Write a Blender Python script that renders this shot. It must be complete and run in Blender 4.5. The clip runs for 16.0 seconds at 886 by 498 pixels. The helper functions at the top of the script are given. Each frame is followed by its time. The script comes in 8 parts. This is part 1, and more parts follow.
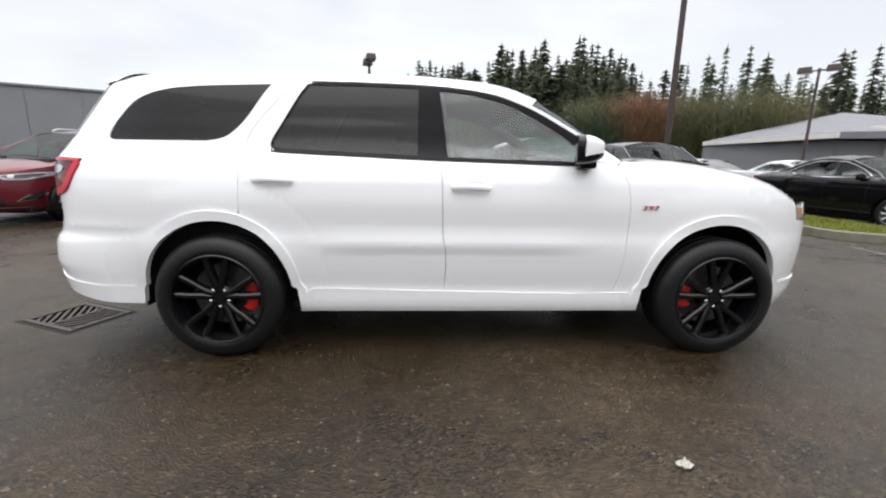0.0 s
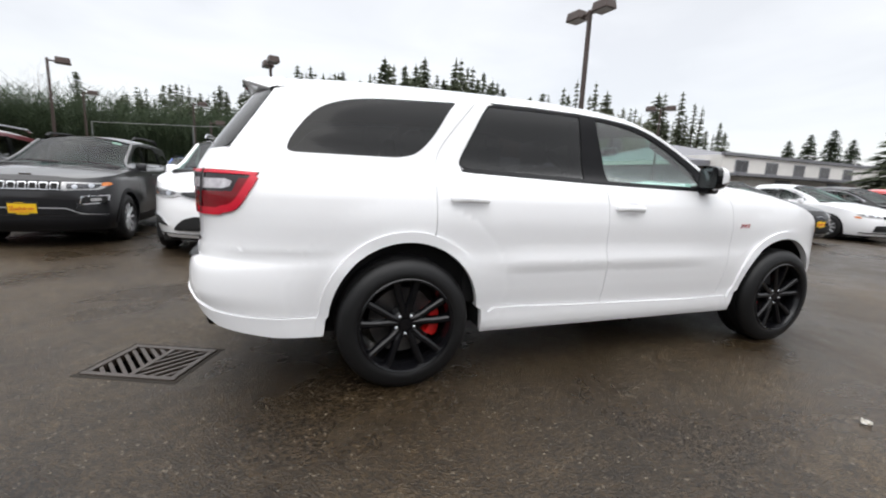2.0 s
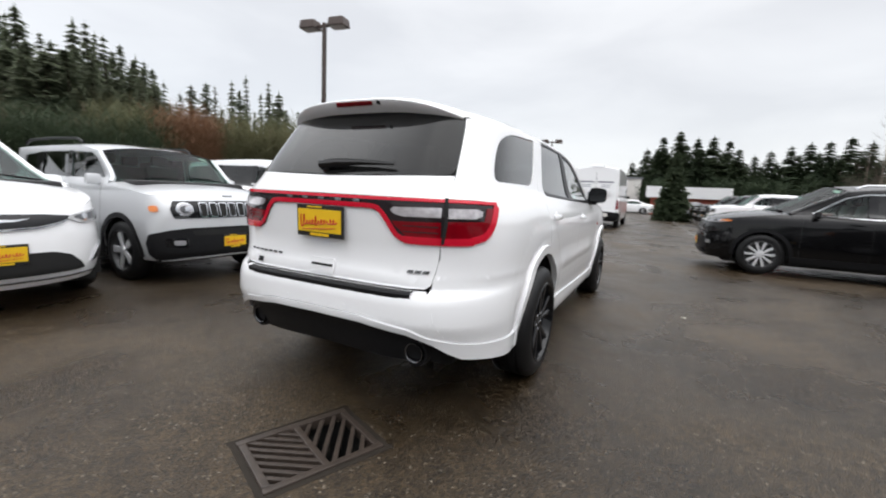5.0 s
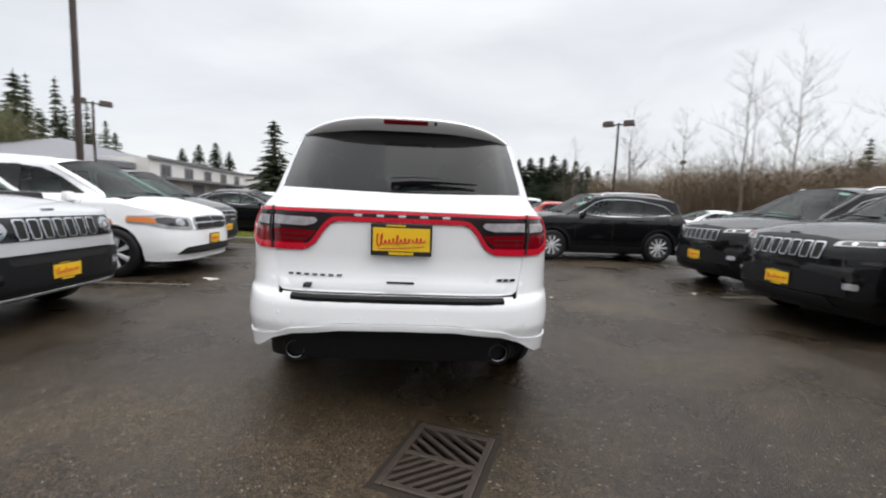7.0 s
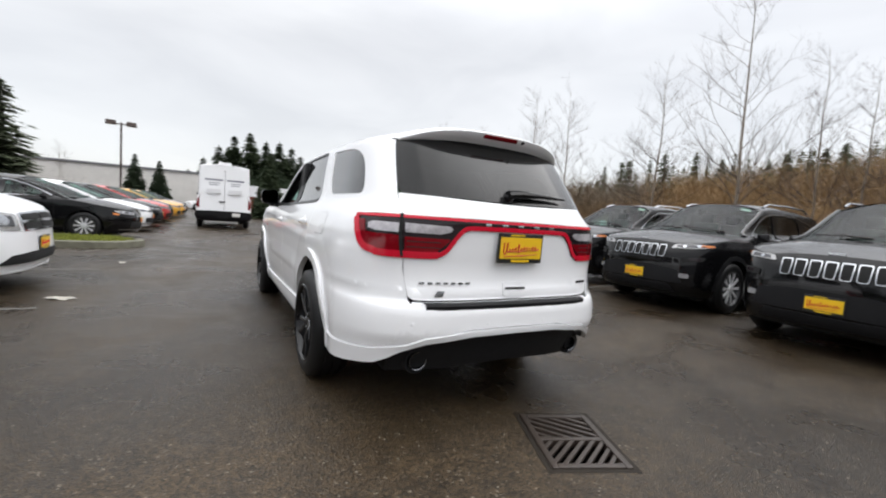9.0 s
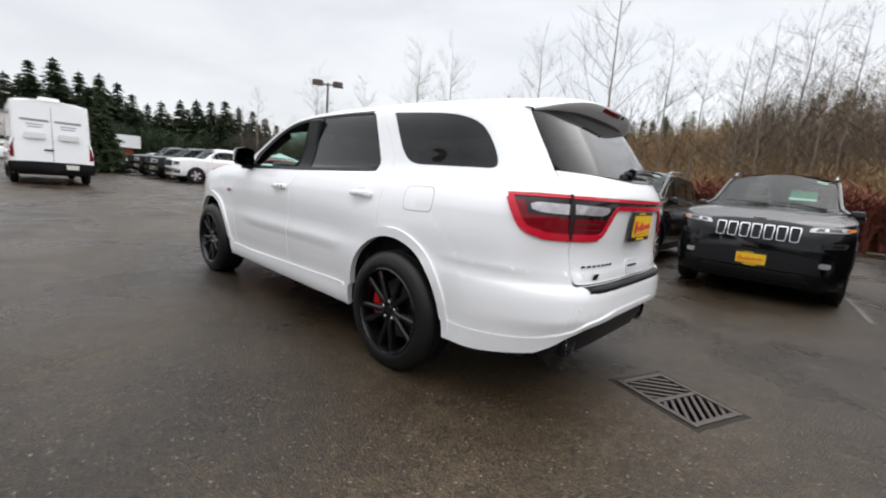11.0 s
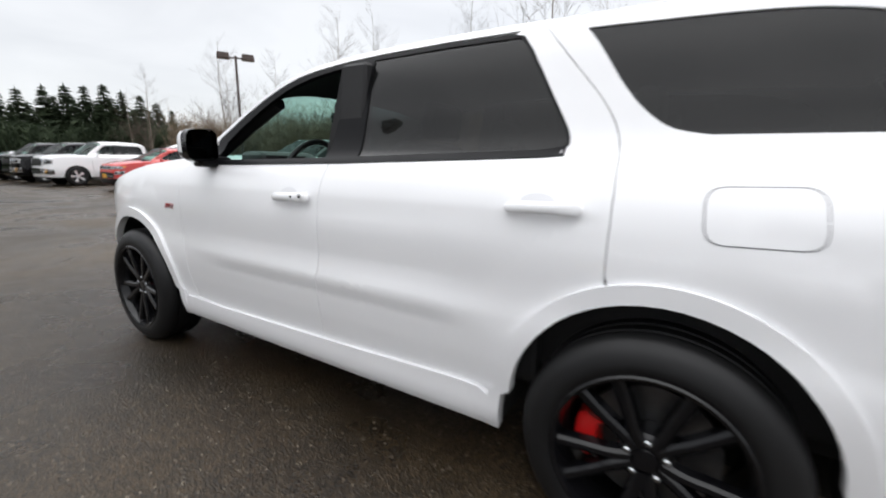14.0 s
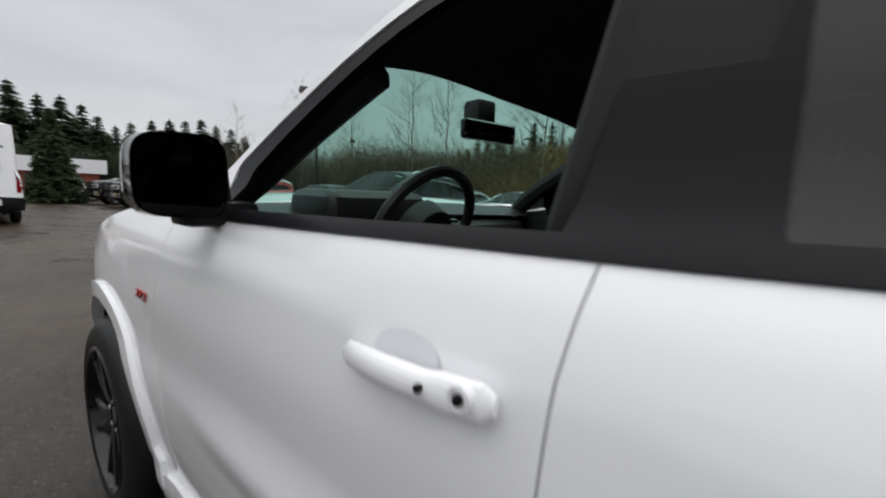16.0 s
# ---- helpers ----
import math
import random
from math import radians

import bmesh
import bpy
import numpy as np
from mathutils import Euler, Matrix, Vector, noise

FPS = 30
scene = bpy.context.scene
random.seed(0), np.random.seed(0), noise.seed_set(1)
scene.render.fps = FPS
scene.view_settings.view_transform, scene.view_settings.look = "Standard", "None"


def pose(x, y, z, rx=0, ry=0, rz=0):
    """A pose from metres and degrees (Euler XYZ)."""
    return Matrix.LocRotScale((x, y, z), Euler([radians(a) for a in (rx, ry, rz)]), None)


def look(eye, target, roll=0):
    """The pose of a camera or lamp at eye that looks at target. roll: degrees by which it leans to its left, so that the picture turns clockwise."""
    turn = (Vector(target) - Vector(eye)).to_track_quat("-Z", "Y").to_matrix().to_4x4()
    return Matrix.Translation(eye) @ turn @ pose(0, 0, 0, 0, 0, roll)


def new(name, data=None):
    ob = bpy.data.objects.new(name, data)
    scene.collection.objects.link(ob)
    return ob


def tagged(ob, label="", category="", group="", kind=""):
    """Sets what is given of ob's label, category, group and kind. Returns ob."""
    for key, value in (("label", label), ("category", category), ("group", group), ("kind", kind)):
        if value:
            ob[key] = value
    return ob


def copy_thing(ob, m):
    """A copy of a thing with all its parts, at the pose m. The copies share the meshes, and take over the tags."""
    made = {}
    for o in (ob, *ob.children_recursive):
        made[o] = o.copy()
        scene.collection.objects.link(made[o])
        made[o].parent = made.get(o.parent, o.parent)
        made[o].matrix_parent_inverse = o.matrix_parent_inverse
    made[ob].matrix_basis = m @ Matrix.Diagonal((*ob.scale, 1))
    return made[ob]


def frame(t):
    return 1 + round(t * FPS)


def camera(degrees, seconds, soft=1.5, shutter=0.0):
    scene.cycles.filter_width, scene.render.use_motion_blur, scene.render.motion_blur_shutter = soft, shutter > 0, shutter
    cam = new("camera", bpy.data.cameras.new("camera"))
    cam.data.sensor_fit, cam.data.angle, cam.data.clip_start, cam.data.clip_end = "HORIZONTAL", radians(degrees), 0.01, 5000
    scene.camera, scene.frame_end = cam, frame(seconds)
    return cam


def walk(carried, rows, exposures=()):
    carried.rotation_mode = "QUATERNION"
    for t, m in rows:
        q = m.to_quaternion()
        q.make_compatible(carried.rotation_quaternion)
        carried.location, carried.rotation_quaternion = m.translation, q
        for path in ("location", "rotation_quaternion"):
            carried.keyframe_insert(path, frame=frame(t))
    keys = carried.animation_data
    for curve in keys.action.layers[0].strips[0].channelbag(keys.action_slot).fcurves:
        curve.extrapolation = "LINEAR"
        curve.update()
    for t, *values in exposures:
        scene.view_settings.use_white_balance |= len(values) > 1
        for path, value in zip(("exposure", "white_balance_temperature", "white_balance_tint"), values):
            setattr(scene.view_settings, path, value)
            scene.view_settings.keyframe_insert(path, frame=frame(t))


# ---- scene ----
cam = camera(93.6, 16.0, soft=2.0, shutter=0.4)
PATH = [
    (0, (-0.308, -3.347, 1.182), (-0.217, -1.391, 0.773), 0.9),
    (0.5, (-0.763, -3.33, 1.179), (-0.527, -1.384, 0.781), -0.1),
    (1, (-1.212, -3.245, 1.175), (-0.849, -1.311, 0.821), 1.5),
    (1.5, (-1.659, -3.166, 1.176), (-1.158, -1.257, 0.853), 2.7),
    (2, (-2.087, -3.08, 1.185), (-1.424, -1.224, 0.848), 2.6),
    (2.5, (-2.477, -2.891, 1.198), (-1.605, -1.115, 0.904), 4.2),
    (3, (-2.909, -2.72, 1.208), (-1.804, -1.076, 0.933), 4.5),
    (3.5, (-3.261, -2.456, 1.213), (-1.939, -0.97, 1.0), 4.3),
    (3.7, (-3.405, -2.351, 1.205), (-2.022, -0.92, 1.006), 5.4),
    (5.8, (-4.619, -1.04, 1.208), (-2.714, -0.483, 0.959), 2.2),
    (6, (-4.666, -0.891, 1.213), (-2.737, -0.411, 0.998), 3.1),
    (6.5, (-4.812, -0.518, 1.214), (-2.837, -0.329, 0.967), 3.7),
    (7, (-4.822, -0.107, 1.22), (-2.836, -0.215, 1.01), 2.3),
    (7.5, (-4.848, 0.328, 1.214), (-2.893, -0.062, 1.048), 2.8),
    (8, (-4.8, 0.724, 1.191), (-2.888, 0.168, 1.005), 4.5),
    (8.5, (-4.645, 1.156, 1.189), (-2.798, 0.412, 0.998), 4.1),
    (9, (-4.498, 1.553, 1.18), (-2.761, 0.574, 1.025), 4.1),
    (9.5, (-4.25, 1.897, 1.176), (-2.609, 0.775, 0.962), 2.0),
    (10, (-4.013, 2.254, 1.197), (-2.514, 0.957, 0.933), 2.2),
    (10.2, (-3.913, 2.36, 1.187), (-2.436, 1.042, 0.905), 3.3),
    (12.5, (-2.435, 2.676, 1.195), (-1.479, 0.955, 0.842), 1.0),
    (13, (-2.172, 2.54, 1.187), (-1.243, 0.809, 0.811), -0.5),
    (13.5, (-1.911, 2.324, 1.183), (-0.898, 0.646, 0.787), 3.1),
    (14, (-1.571, 2.132, 1.195), (-0.539, 0.467, 0.794), 1.0),
    (14.5, (-1.242, 1.884, 1.193), (-0.044, 0.318, 0.856), 1.0),
    (15, (-0.899, 1.671, 1.197), (0.333, 0.125, 0.893), 2.5),
    (15.5, (-0.6, 1.494, 1.209), (0.594, -0.075, 0.871), 1.0),
    (16, (-0.356, 1.263, 1.245), (0.925, -0.251, 0.988), 2.3),
]
walk(cam, [(t, look(eye, target, roll)) for t, eye, target, roll in PATH],
     [(0, 0.30), (3.5, 0.28), (6, 0.15), (8.5, 0.18), (10, 0.18), (12.5, 0.21), (14.0, 0.22), (15.0, 0.05), (16, -0.28)])

# ---- world and light: a bright overcast sky, brighter towards the zenith ----
world = bpy.data.worlds.new("overcast")
scene.world = world
world.use_nodes = True
wn, wl = world.node_tree.nodes, world.node_tree.links
wn.clear()
w_out = wn.new("ShaderNodeOutputWorld")
w_bg = wn.new("ShaderNodeBackground")
w_tc = wn.new("ShaderNodeTexCoord")
w_sep = wn.new("ShaderNodeSeparateXYZ")
wl.new(w_tc.outputs["Generated"], w_sep.inputs[0])
w_dome = wn.new("ShaderNodeMapRange")
w_dome.interpolation_type = "SMOOTHSTEP"
w_dome.inputs[1].default_value, w_dome.inputs[2].default_value = 0.34, 0.86
wl.new(w_sep.outputs["Z"], w_dome.inputs[0])
w_up = wn.new("ShaderNodeMath")
w_up.operation = "MULTIPLY_ADD"
w_up.inputs[1].default_value, w_up.inputs[2].default_value = 1.62, 0.72
wl.new(w_dome.outputs[0], w_up.inputs[0])
# cloud layers, stretched sideways towards the horizon
w_map = wn.new("ShaderNodeMapping")
w_map.inputs["Scale"].default_value = (1.0, 1.0, 3.2)
wl.new(w_tc.outputs["Generated"], w_map.inputs["Vector"])
w_noise = wn.new("ShaderNodeTexNoise")
w_noise.inputs["Scale"].default_value, w_noise.inputs["Detail"].default_value = 2.3, 5.0
w_noise.inputs["Roughness"].default_value, w_noise.inputs["Distortion"].default_value = 0.5, 0.4
wl.new(w_map.outputs[0], w_noise.inputs["Vector"])
w_ramp = wn.new("ShaderNodeValToRGB")
w_ramp.color_ramp.elements[0].position, w_ramp.color_ramp.elements[0].color = 0.34, (0.90, 0.907, 0.93, 1)
w_ramp.color_ramp.elements[1].position, w_ramp.color_ramp.elements[1].color = 0.64, (1.05, 1.055, 1.07, 1)
wl.new(w_noise.outputs["Fac"], w_ramp.inputs[0])
w_sky = wn.new("ShaderNodeTexSky")
w_sky.sky_type, w_sky.sun_disc = "NISHITA", False
w_sky.sun_elevation, w_sky.sun_rotation = radians(38), radians(200)
w_mul = wn.new("ShaderNodeMix")
w_mul.data_type, w_mul.blend_type = "RGBA", "MULTIPLY"
w_mul.inputs[0].default_value = 1.0
wl.new(w_ramp.outputs["Color"], w_mul.inputs[6])
wl.new(w_up.outputs[0], w_mul.inputs[7])
w_add = wn.new("ShaderNodeMix")
w_add.data_type, w_add.blend_type = "RGBA", "ADD"
w_add.inputs[0].default_value = 0.02
wl.new(w_mul.outputs[2], w_add.inputs[6])
wl.new(w_sky.outputs[0], w_add.inputs[7])
wl.new(w_add.outputs[2], w_bg.inputs["Color"])
w_bg.inputs["Strength"].default_value = 1.0
wl.new(w_bg.outputs[0], w_out.inputs[0])
sun = new("sun", bpy.data.lights.new("sun", "SUN"))
sun.data.energy, sun.data.angle, sun.data.color = 0.6, radians(60), (1.0, 0.98, 0.95)
sun.matrix_world = look((0, 0, 30), (6, 14, 0))

# ---- materials ----
def material(name):
    m = bpy.data.materials.new(name)
    m.use_nodes = True
    n = m.node_tree.nodes
    return m, n, m.node_tree.links, n["Principled BSDF"]


def simple(name, color, rough=0.5, metal=0.0, coat=0.0, spec=0.5, vary=0.0, scale=8.0, bump=0.0, emit=0.0):
    """A plain surface with a little variation in colour and relief."""
    m, n, l, p = material(name)
    p.inputs["Base Color"].default_value = (*color, 1)
    p.inputs["Roughness"].default_value, p.inputs["Metallic"].default_value = rough, metal
    p.inputs["Coat Weight"].default_value, p.inputs["Coat Roughness"].default_value = coat, 0.04
    p.inputs["Specular IOR Level"].default_value = spec
    if vary or bump:
        tc, no = n.new("ShaderNodeTexCoord"), n.new("ShaderNodeTexNoise")
        no.inputs["Scale"].default_value, no.inputs["Detail"].default_value = scale, 6.0
        l.new(tc.outputs["Object"], no.inputs["Vector"])
        if vary:
            mix = n.new("ShaderNodeMix")
            mix.data_type = "RGBA"
            mix.inputs[6].default_value = (*[c * (1 - vary) for c in color], 1)
            mix.inputs[7].default_value = (*[min(1, c * (1 + vary)) for c in color], 1)
            l.new(no.outputs["Fac"], mix.inputs[0])
            l.new(mix.outputs[2], p.inputs["Base Color"])
        if bump:
            b = n.new("ShaderNodeBump")
            b.inputs["Strength"].default_value, b.inputs["Distance"].default_value = bump, 0.004
            l.new(no.outputs["Fac"], b.inputs["Height"])
            l.new(b.outputs[0], p.inputs["Normal"])
    if emit:
        p.inputs["Emission Color"].default_value, p.inputs["Emission Strength"].default_value = (*color, 1), emit
    return m


def paint(name, color, metal=0.0, rough=0.35, dirt=0.12, coat=1.0, spec=0.5, ior=1.5):
    """Car paint under clear coat, with a thin film of road dirt and rain marks."""
    m, n, l, p = material(name)
    tc = n.new("ShaderNodeTexCoord")
    big, fine = n.new("ShaderNodeTexNoise"), n.new("ShaderNodeTexNoise")
    big.inputs["Scale"].default_value, big.inputs["Detail"].default_value = 1.6, 7.0
    fine.inputs["Scale"].default_value, fine.inputs["Detail"].default_value = 60.0, 3.0
    l.new(tc.outputs["Object"], big.inputs["Vector"])
    l.new(tc.outputs["Object"], fine.inputs["Vector"])
    mix = n.new("ShaderNodeMix")
    mix.data_type = "RGBA"
    mix.inputs[6].default_value = (*color, 1)
    mix.inputs[7].default_value = (*[c * (1 - dirt) + 0.12 * dirt for c in color], 1)
    l.new(big.outputs["Fac"], mix.inputs[0])
    l.new(mix.outputs[2], p.inputs["Base Color"])
    mr = n.new("ShaderNodeMapRange")
    mr.inputs[3].default_value, mr.inputs[4].default_value = 0.02, 0.10
    l.new(fine.outputs["Fac"], mr.inputs[0])
    l.new(mr.outputs[0], p.inputs["Coat Roughness"])
    p.inputs["Roughness"].default_value, p.inputs["Metallic"].default_value = rough, metal
    p.inputs["Coat Weight"].default_value, p.inputs["Coat IOR"].default_value = coat, ior
    p.inputs["Specular IOR Level"].default_value = spec
    return m


def glass(name, tint, ior=1.52, gloss=1.0, gloss_rough=0.0, film=0.0):
    """Thin tinted pane: a clear tint with a mirror-like face, and where film is given a diffuse haze: dust and dried
    rain, with sky glare painted in.
    """
    m, n, l, p = material(name)
    n.remove(p)
    tr, gl, mx, lw, pw, fr = (n.new("ShaderNode" + k) for k in ("BsdfTransparent", "BsdfGlossy", "MixShader", "LayerWeight", "Math", "MapRange"))
    tr.inputs[0].default_value = (*tint, 1)
    gl.inputs[0].default_value, gl.inputs["Roughness"].default_value = (gloss, gloss, gloss, 1), gloss_rough
    # a thin pane mirrors alike from both sides: little face on, all of it at a grazing look
    lw.inputs[0].default_value = 0.5
    pw.operation = "POWER"
    pw.inputs[1].default_value = 3.7
    fr.inputs[3].default_value, fr.inputs[4].default_value = ((ior - 1) / (ior + 1)) ** 2, 1.0
    l.new(lw.outputs["Facing"], pw.inputs[0])
    l.new(pw.outputs[0], fr.inputs[0])
    l.new(fr.outputs[0], mx.inputs[0])
    l.new(tr.outputs[0], mx.inputs[1])
    l.new(gl.outputs[0], mx.inputs[2])
    l.new(mx.outputs[0], n["Material Output"].inputs[0])
    if film:
        df, add, tc, no, mr = (n.new("ShaderNode" + k) for k in ("BsdfDiffuse", "AddShader", "TexCoord", "TexNoise", "MapRange"))
        no.inputs["Scale"].default_value, no.inputs["Detail"].default_value = 5.0, 6.0
        l.new(tc.outputs["Object"], no.inputs["Vector"])
        mr.inputs[1].default_value, mr.inputs[2].default_value = 0.3, 0.7
        mr.inputs[3].default_value, mr.inputs[4].default_value = film * 0.7, film * 1.3
        l.new(no.outputs["Fac"], mr.inputs[0])
        l.new(mr.outputs[0], df.inputs["Color"])
        l.new(mx.outputs[0], add.inputs[0])
        l.new(df.outputs[0], add.inputs[1])
        l.new(add.outputs[0], n["Material Output"].inputs[0])
    return m


def asphalt():
    """Damp, old asphalt: stone chips in a dark binder, wet stains, pale grit."""
    m, n, l, p = material("wet_asphalt")
    tc = n.new("ShaderNodeTexCoord")
    def noise_node(scale, detail=5.0, rough=0.6, dist=0.0):
        o = n.new("ShaderNodeTexNoise")
        o.inputs["Scale"].default_value, o.inputs["Detail"].default_value = scale, detail
        o.inputs["Roughness"].default_value, o.inputs["Distortion"].default_value = rough, dist
        l.new(tc.outputs["Object"], o.inputs["Vector"])
        return o
    def ramp(src, a, ca, b, cb):
        r = n.new("ShaderNodeValToRGB")
        r.color_ramp.elements[0].position, r.color_ramp.elements[0].color = a, (*ca, 1)
        r.color_ramp.elements[1].position, r.color_ramp.elements[1].color = b, (*cb, 1)
        l.new(src, r.inputs[0])
        return r
    def mix(fac, a, b, kind="MIX"):
        x = n.new("ShaderNodeMix")
        x.data_type, x.blend_type = "RGBA", kind
        if isinstance(fac, float):
            x.inputs[0].default_value = fac
        else:
            l.new(fac, x.inputs[0])
        for i, v in ((6, a), (7, b)):
            if isinstance(v, tuple):
                x.inputs[i].default_value = (*v, 1)
            else:
                l.new(v, x.inputs[i])
        return x.outputs[2]
    stains, wet, chips = noise_node(0.33, 6.0, 0.55, 0.6), noise_node(0.8, 7.0, 0.6, 0.4), noise_node(150.0, 2.0)
    vor = n.new("ShaderNodeTexVoronoi")
    vor.inputs["Scale"].default_value = 95.0
    l.new(tc.outputs["Object"], vor.inputs["Vector"])
    col = ramp(stains.outputs["Fac"], 0.32, (0.0180, 0.0136, 0.0094), 0.70, (0.053, 0.0394, 0.0250)).outputs[0]
    cell = n.new("ShaderNodeSeparateColor")
    l.new(vor.outputs["Color"], cell.inputs[0])
    grain = ramp(cell.outputs[0], 0.0, (0.36, 0.36, 0.36), 1.0, (1.78, 1.70, 1.54)).outputs[0]
    col = mix(1.0, col, grain, "MULTIPLY")
    # patches a hand wide, where the binder is worn or dirt has gathered
    worn = ramp(noise_node(9.0, 6.0, 0.7, 0.3).outputs["Fac"], 0.30, (0.62, 0.61, 0.60), 0.70, (1.34, 1.30, 1.22)).outputs[0]
    col = mix(1.0, col, worn, "MULTIPLY")
    # a few pale stones
    pale = ramp(cell.outputs[1], 0.972, (0, 0, 0), 0.998, (1, 1, 1)).outputs[0]
    col = mix(pale, col, (0.17, 0.145, 0.11))
    wetf = ramp(wet.outputs["Fac"], 0.38, (0, 0, 0), 0.62, (1, 1, 1)).outputs[0]
    col = mix(wetf, mix(1.0, col, (0.66, 0.64, 0.62), "MULTIPLY"), col)
    l.new(col, p.inputs["Base Color"])
    r = n.new("ShaderNodeMapRange")
    r.inputs[3].default_value, r.inputs[4].default_value = 0.20, 0.54
    l.new(wetf, r.inputs[0])
    l.new(r.outputs[0], p.inputs["Roughness"])
    p.inputs["Specular IOR Level"].default_value = 0.32
    b = n.new("ShaderNodeBump")
    b.inputs["Strength"].default_value, b.inputs["Distance"].default_value = 0.55, 0.006
    h = n.new("ShaderNodeMath")
    h.operation = "ADD"
    l.new(vor.outputs["Distance"], h.inputs[0])
    l.new(chips.outputs["Fac"], h.inputs[1])
    l.new(h.outputs[0], b.inputs["Height"])
    l.new(b.outputs[0], p.inputs["Normal"])
    return m


def leafy(name, dark, light, rough=0.7, through_light=0.0):
    """Foliage or twigs: colour varies from tree to tree and from piece to piece; thin leaves pass some light."""
    m, n, l, p = material(name)
    info, geo = n.new("ShaderNodeObjectInfo"), n.new("ShaderNodeNewGeometry")
    add = n.new("ShaderNodeMath")
    add.operation = "MULTIPLY_ADD"
    add.inputs[1].default_value, add.inputs[2].default_value = 0.6, 0.0
    l.new(geo.outputs["Random Per Island"], add.inputs[0])
    add2 = n.new("ShaderNodeMath")
    add2.operation = "MULTIPLY_ADD"
    add2.inputs[1].default_value = 0.4
    l.new(info.outputs["Random"], add2.inputs[0])
    l.new(add.outputs[0], add2.inputs[2])
    mix = n.new("ShaderNodeMix")
    mix.data_type = "RGBA"
    mix.inputs[6].default_value, mix.inputs[7].default_value = (*dark, 1), (*light, 1)
    l.new(add2.outputs[0], mix.inputs[0])
    l.new(mix.outputs[2], p.inputs["Base Color"])
    p.inputs["Roughness"].default_value = rough
    p.inputs["Specular IOR Level"].default_value = 0.2
    if through_light:
        tl, ms = n.new("ShaderNodeBsdfTranslucent"), n.new("ShaderNodeMixShader")
        ms.inputs[0].default_value = through_light
        l.new(mix.outputs[2], tl.inputs["Color"])
        l.new(p.outputs[0], ms.inputs[1])
        l.new(tl.outputs[0], ms.inputs[2])
        l.new(ms.outputs[0], n["Material Output"].inputs[0])
    return m


ASPHALT = asphalt()
WHITE = paint("white_paint", (0.87, 0.872, 0.885), dirt=0.03)
BLACK = paint("black_paint", (0.0022, 0.0022, 0.0026), dirt=0.015, coat=0.95, spec=0.03, ior=1.42)
GREY = paint("dark_grey_paint", (0.016, 0.016, 0.0178), 0.3, dirt=0.06, coat=1.0, spec=0.2, ior=1.42)
MAROON = paint("dark_red_paint", (0.115, 0.004, 0.010), 0.25, coat=1.0, spec=0.2, ior=1.33)
RED = paint("red_paint", (0.55, 0.018, 0.012))
YELLOW = paint("yellow_paint", (0.72, 0.36, 0.02))
PALESILVER = paint("pale_silver_paint", (0.56, 0.57, 0.585), 0.35, dirt=0.06)
SILVER = paint("silver_paint", (0.52, 0.53, 0.54), 0.5)
TRIM = simple("black_plastic", (0.010, 0.010, 0.011), 0.42, spec=0.16, vary=0.25, scale=30, bump=0.12)
GLOSSBLACK = simple("gloss_black", (0.005, 0.005, 0.006), 0.12, coat=0.3, spec=0.3)
SATIN = simple("satin_black_wheel", (0.005, 0.005, 0.006), 0.20, 0.10, coat=0.35, spec=0.22, vary=0.2, scale=12)
RUBBER = simple("tyre_rubber", (0.009, 0.009, 0.0095), 0.45, spec=0.3, vary=0.4, scale=9, bump=0.25)
LINER = simple("wheel_arch_liner", (0.006, 0.006, 0.006), 0.85, vary=0.3, scale=14, bump=0.3)
CHROME = simple("chrome", (0.50, 0.51, 0.53), 0.12, 1.0, vary=0.05)
ALLOY = simple("alloy_wheel", (0.80, 0.81, 0.83), 0.22, 0.45, coat=0.5, vary=0.12, scale=10)
STEEL = simple("brake_disc_steel", (0.16, 0.16, 0.165), 0.35, 0.9, vary=0.25, scale=30)
CALIPER = simple("red_caliper", (0.58, 0.012, 0.012), 0.28, coat=0.6)
REDLENS = simple("red_lens", (0.17, 0.0015, 0.006), 0.10, coat=0.25, spec=0.25, vary=0.3, scale=40)
REDBAND = simple("red_light_band", (0.55, 0.010, 0.030), 0.16, coat=0.3, spec=0.25, vary=0.12, scale=30)
TAILCLEAR = simple("tail_clear_lens", (0.48, 0.46, 0.48), 0.10, 0.3, coat=0.6, vary=0.55, scale=34)
HEADLENS = simple("headlight_lens", (0.40, 0.40, 0.40), 0.08, 0.30, coat=1.0, vary=0.55, scale=26)
CLEARLENS = simple("clear_lens", (0.42, 0.42, 0.44), 0.08, 0.45, coat=1.0, vary=0.35, scale=26)
SMOKE = simple("smoked_lens", (0.020, 0.014, 0.016), 0.07, 0.1, coat=0.3, spec=0.3, vary=0.3, scale=30)
AMBER = simple("amber_lens", (0.70, 0.20, 0.03), 0.15, coat=1.0)
AMBERPALE = simple("pale_amber_lens", (0.55, 0.30, 0.20), 0.12, coat=0.8, vary=0.3, scale=30)
PLATEY = simple("yellow_plate", (0.80, 0.50, 0.015), 0.35, vary=0.06, scale=20)
PLATERED = simple("plate_red_ink", (0.55, 0.03, 0.02), 0.4)
PLATEFRAME = simple("plate_frame", (0.015, 0.015, 0.016), 0.35)
INTERIOR = simple("dark_interior", (0.012, 0.012, 0.013), 0.7, vary=0.3, scale=20, bump=0.2)
LEATHER = simple("black_leather", (0.016, 0.016, 0.017), 0.45, vary=0.2, scale=25, bump=0.2)
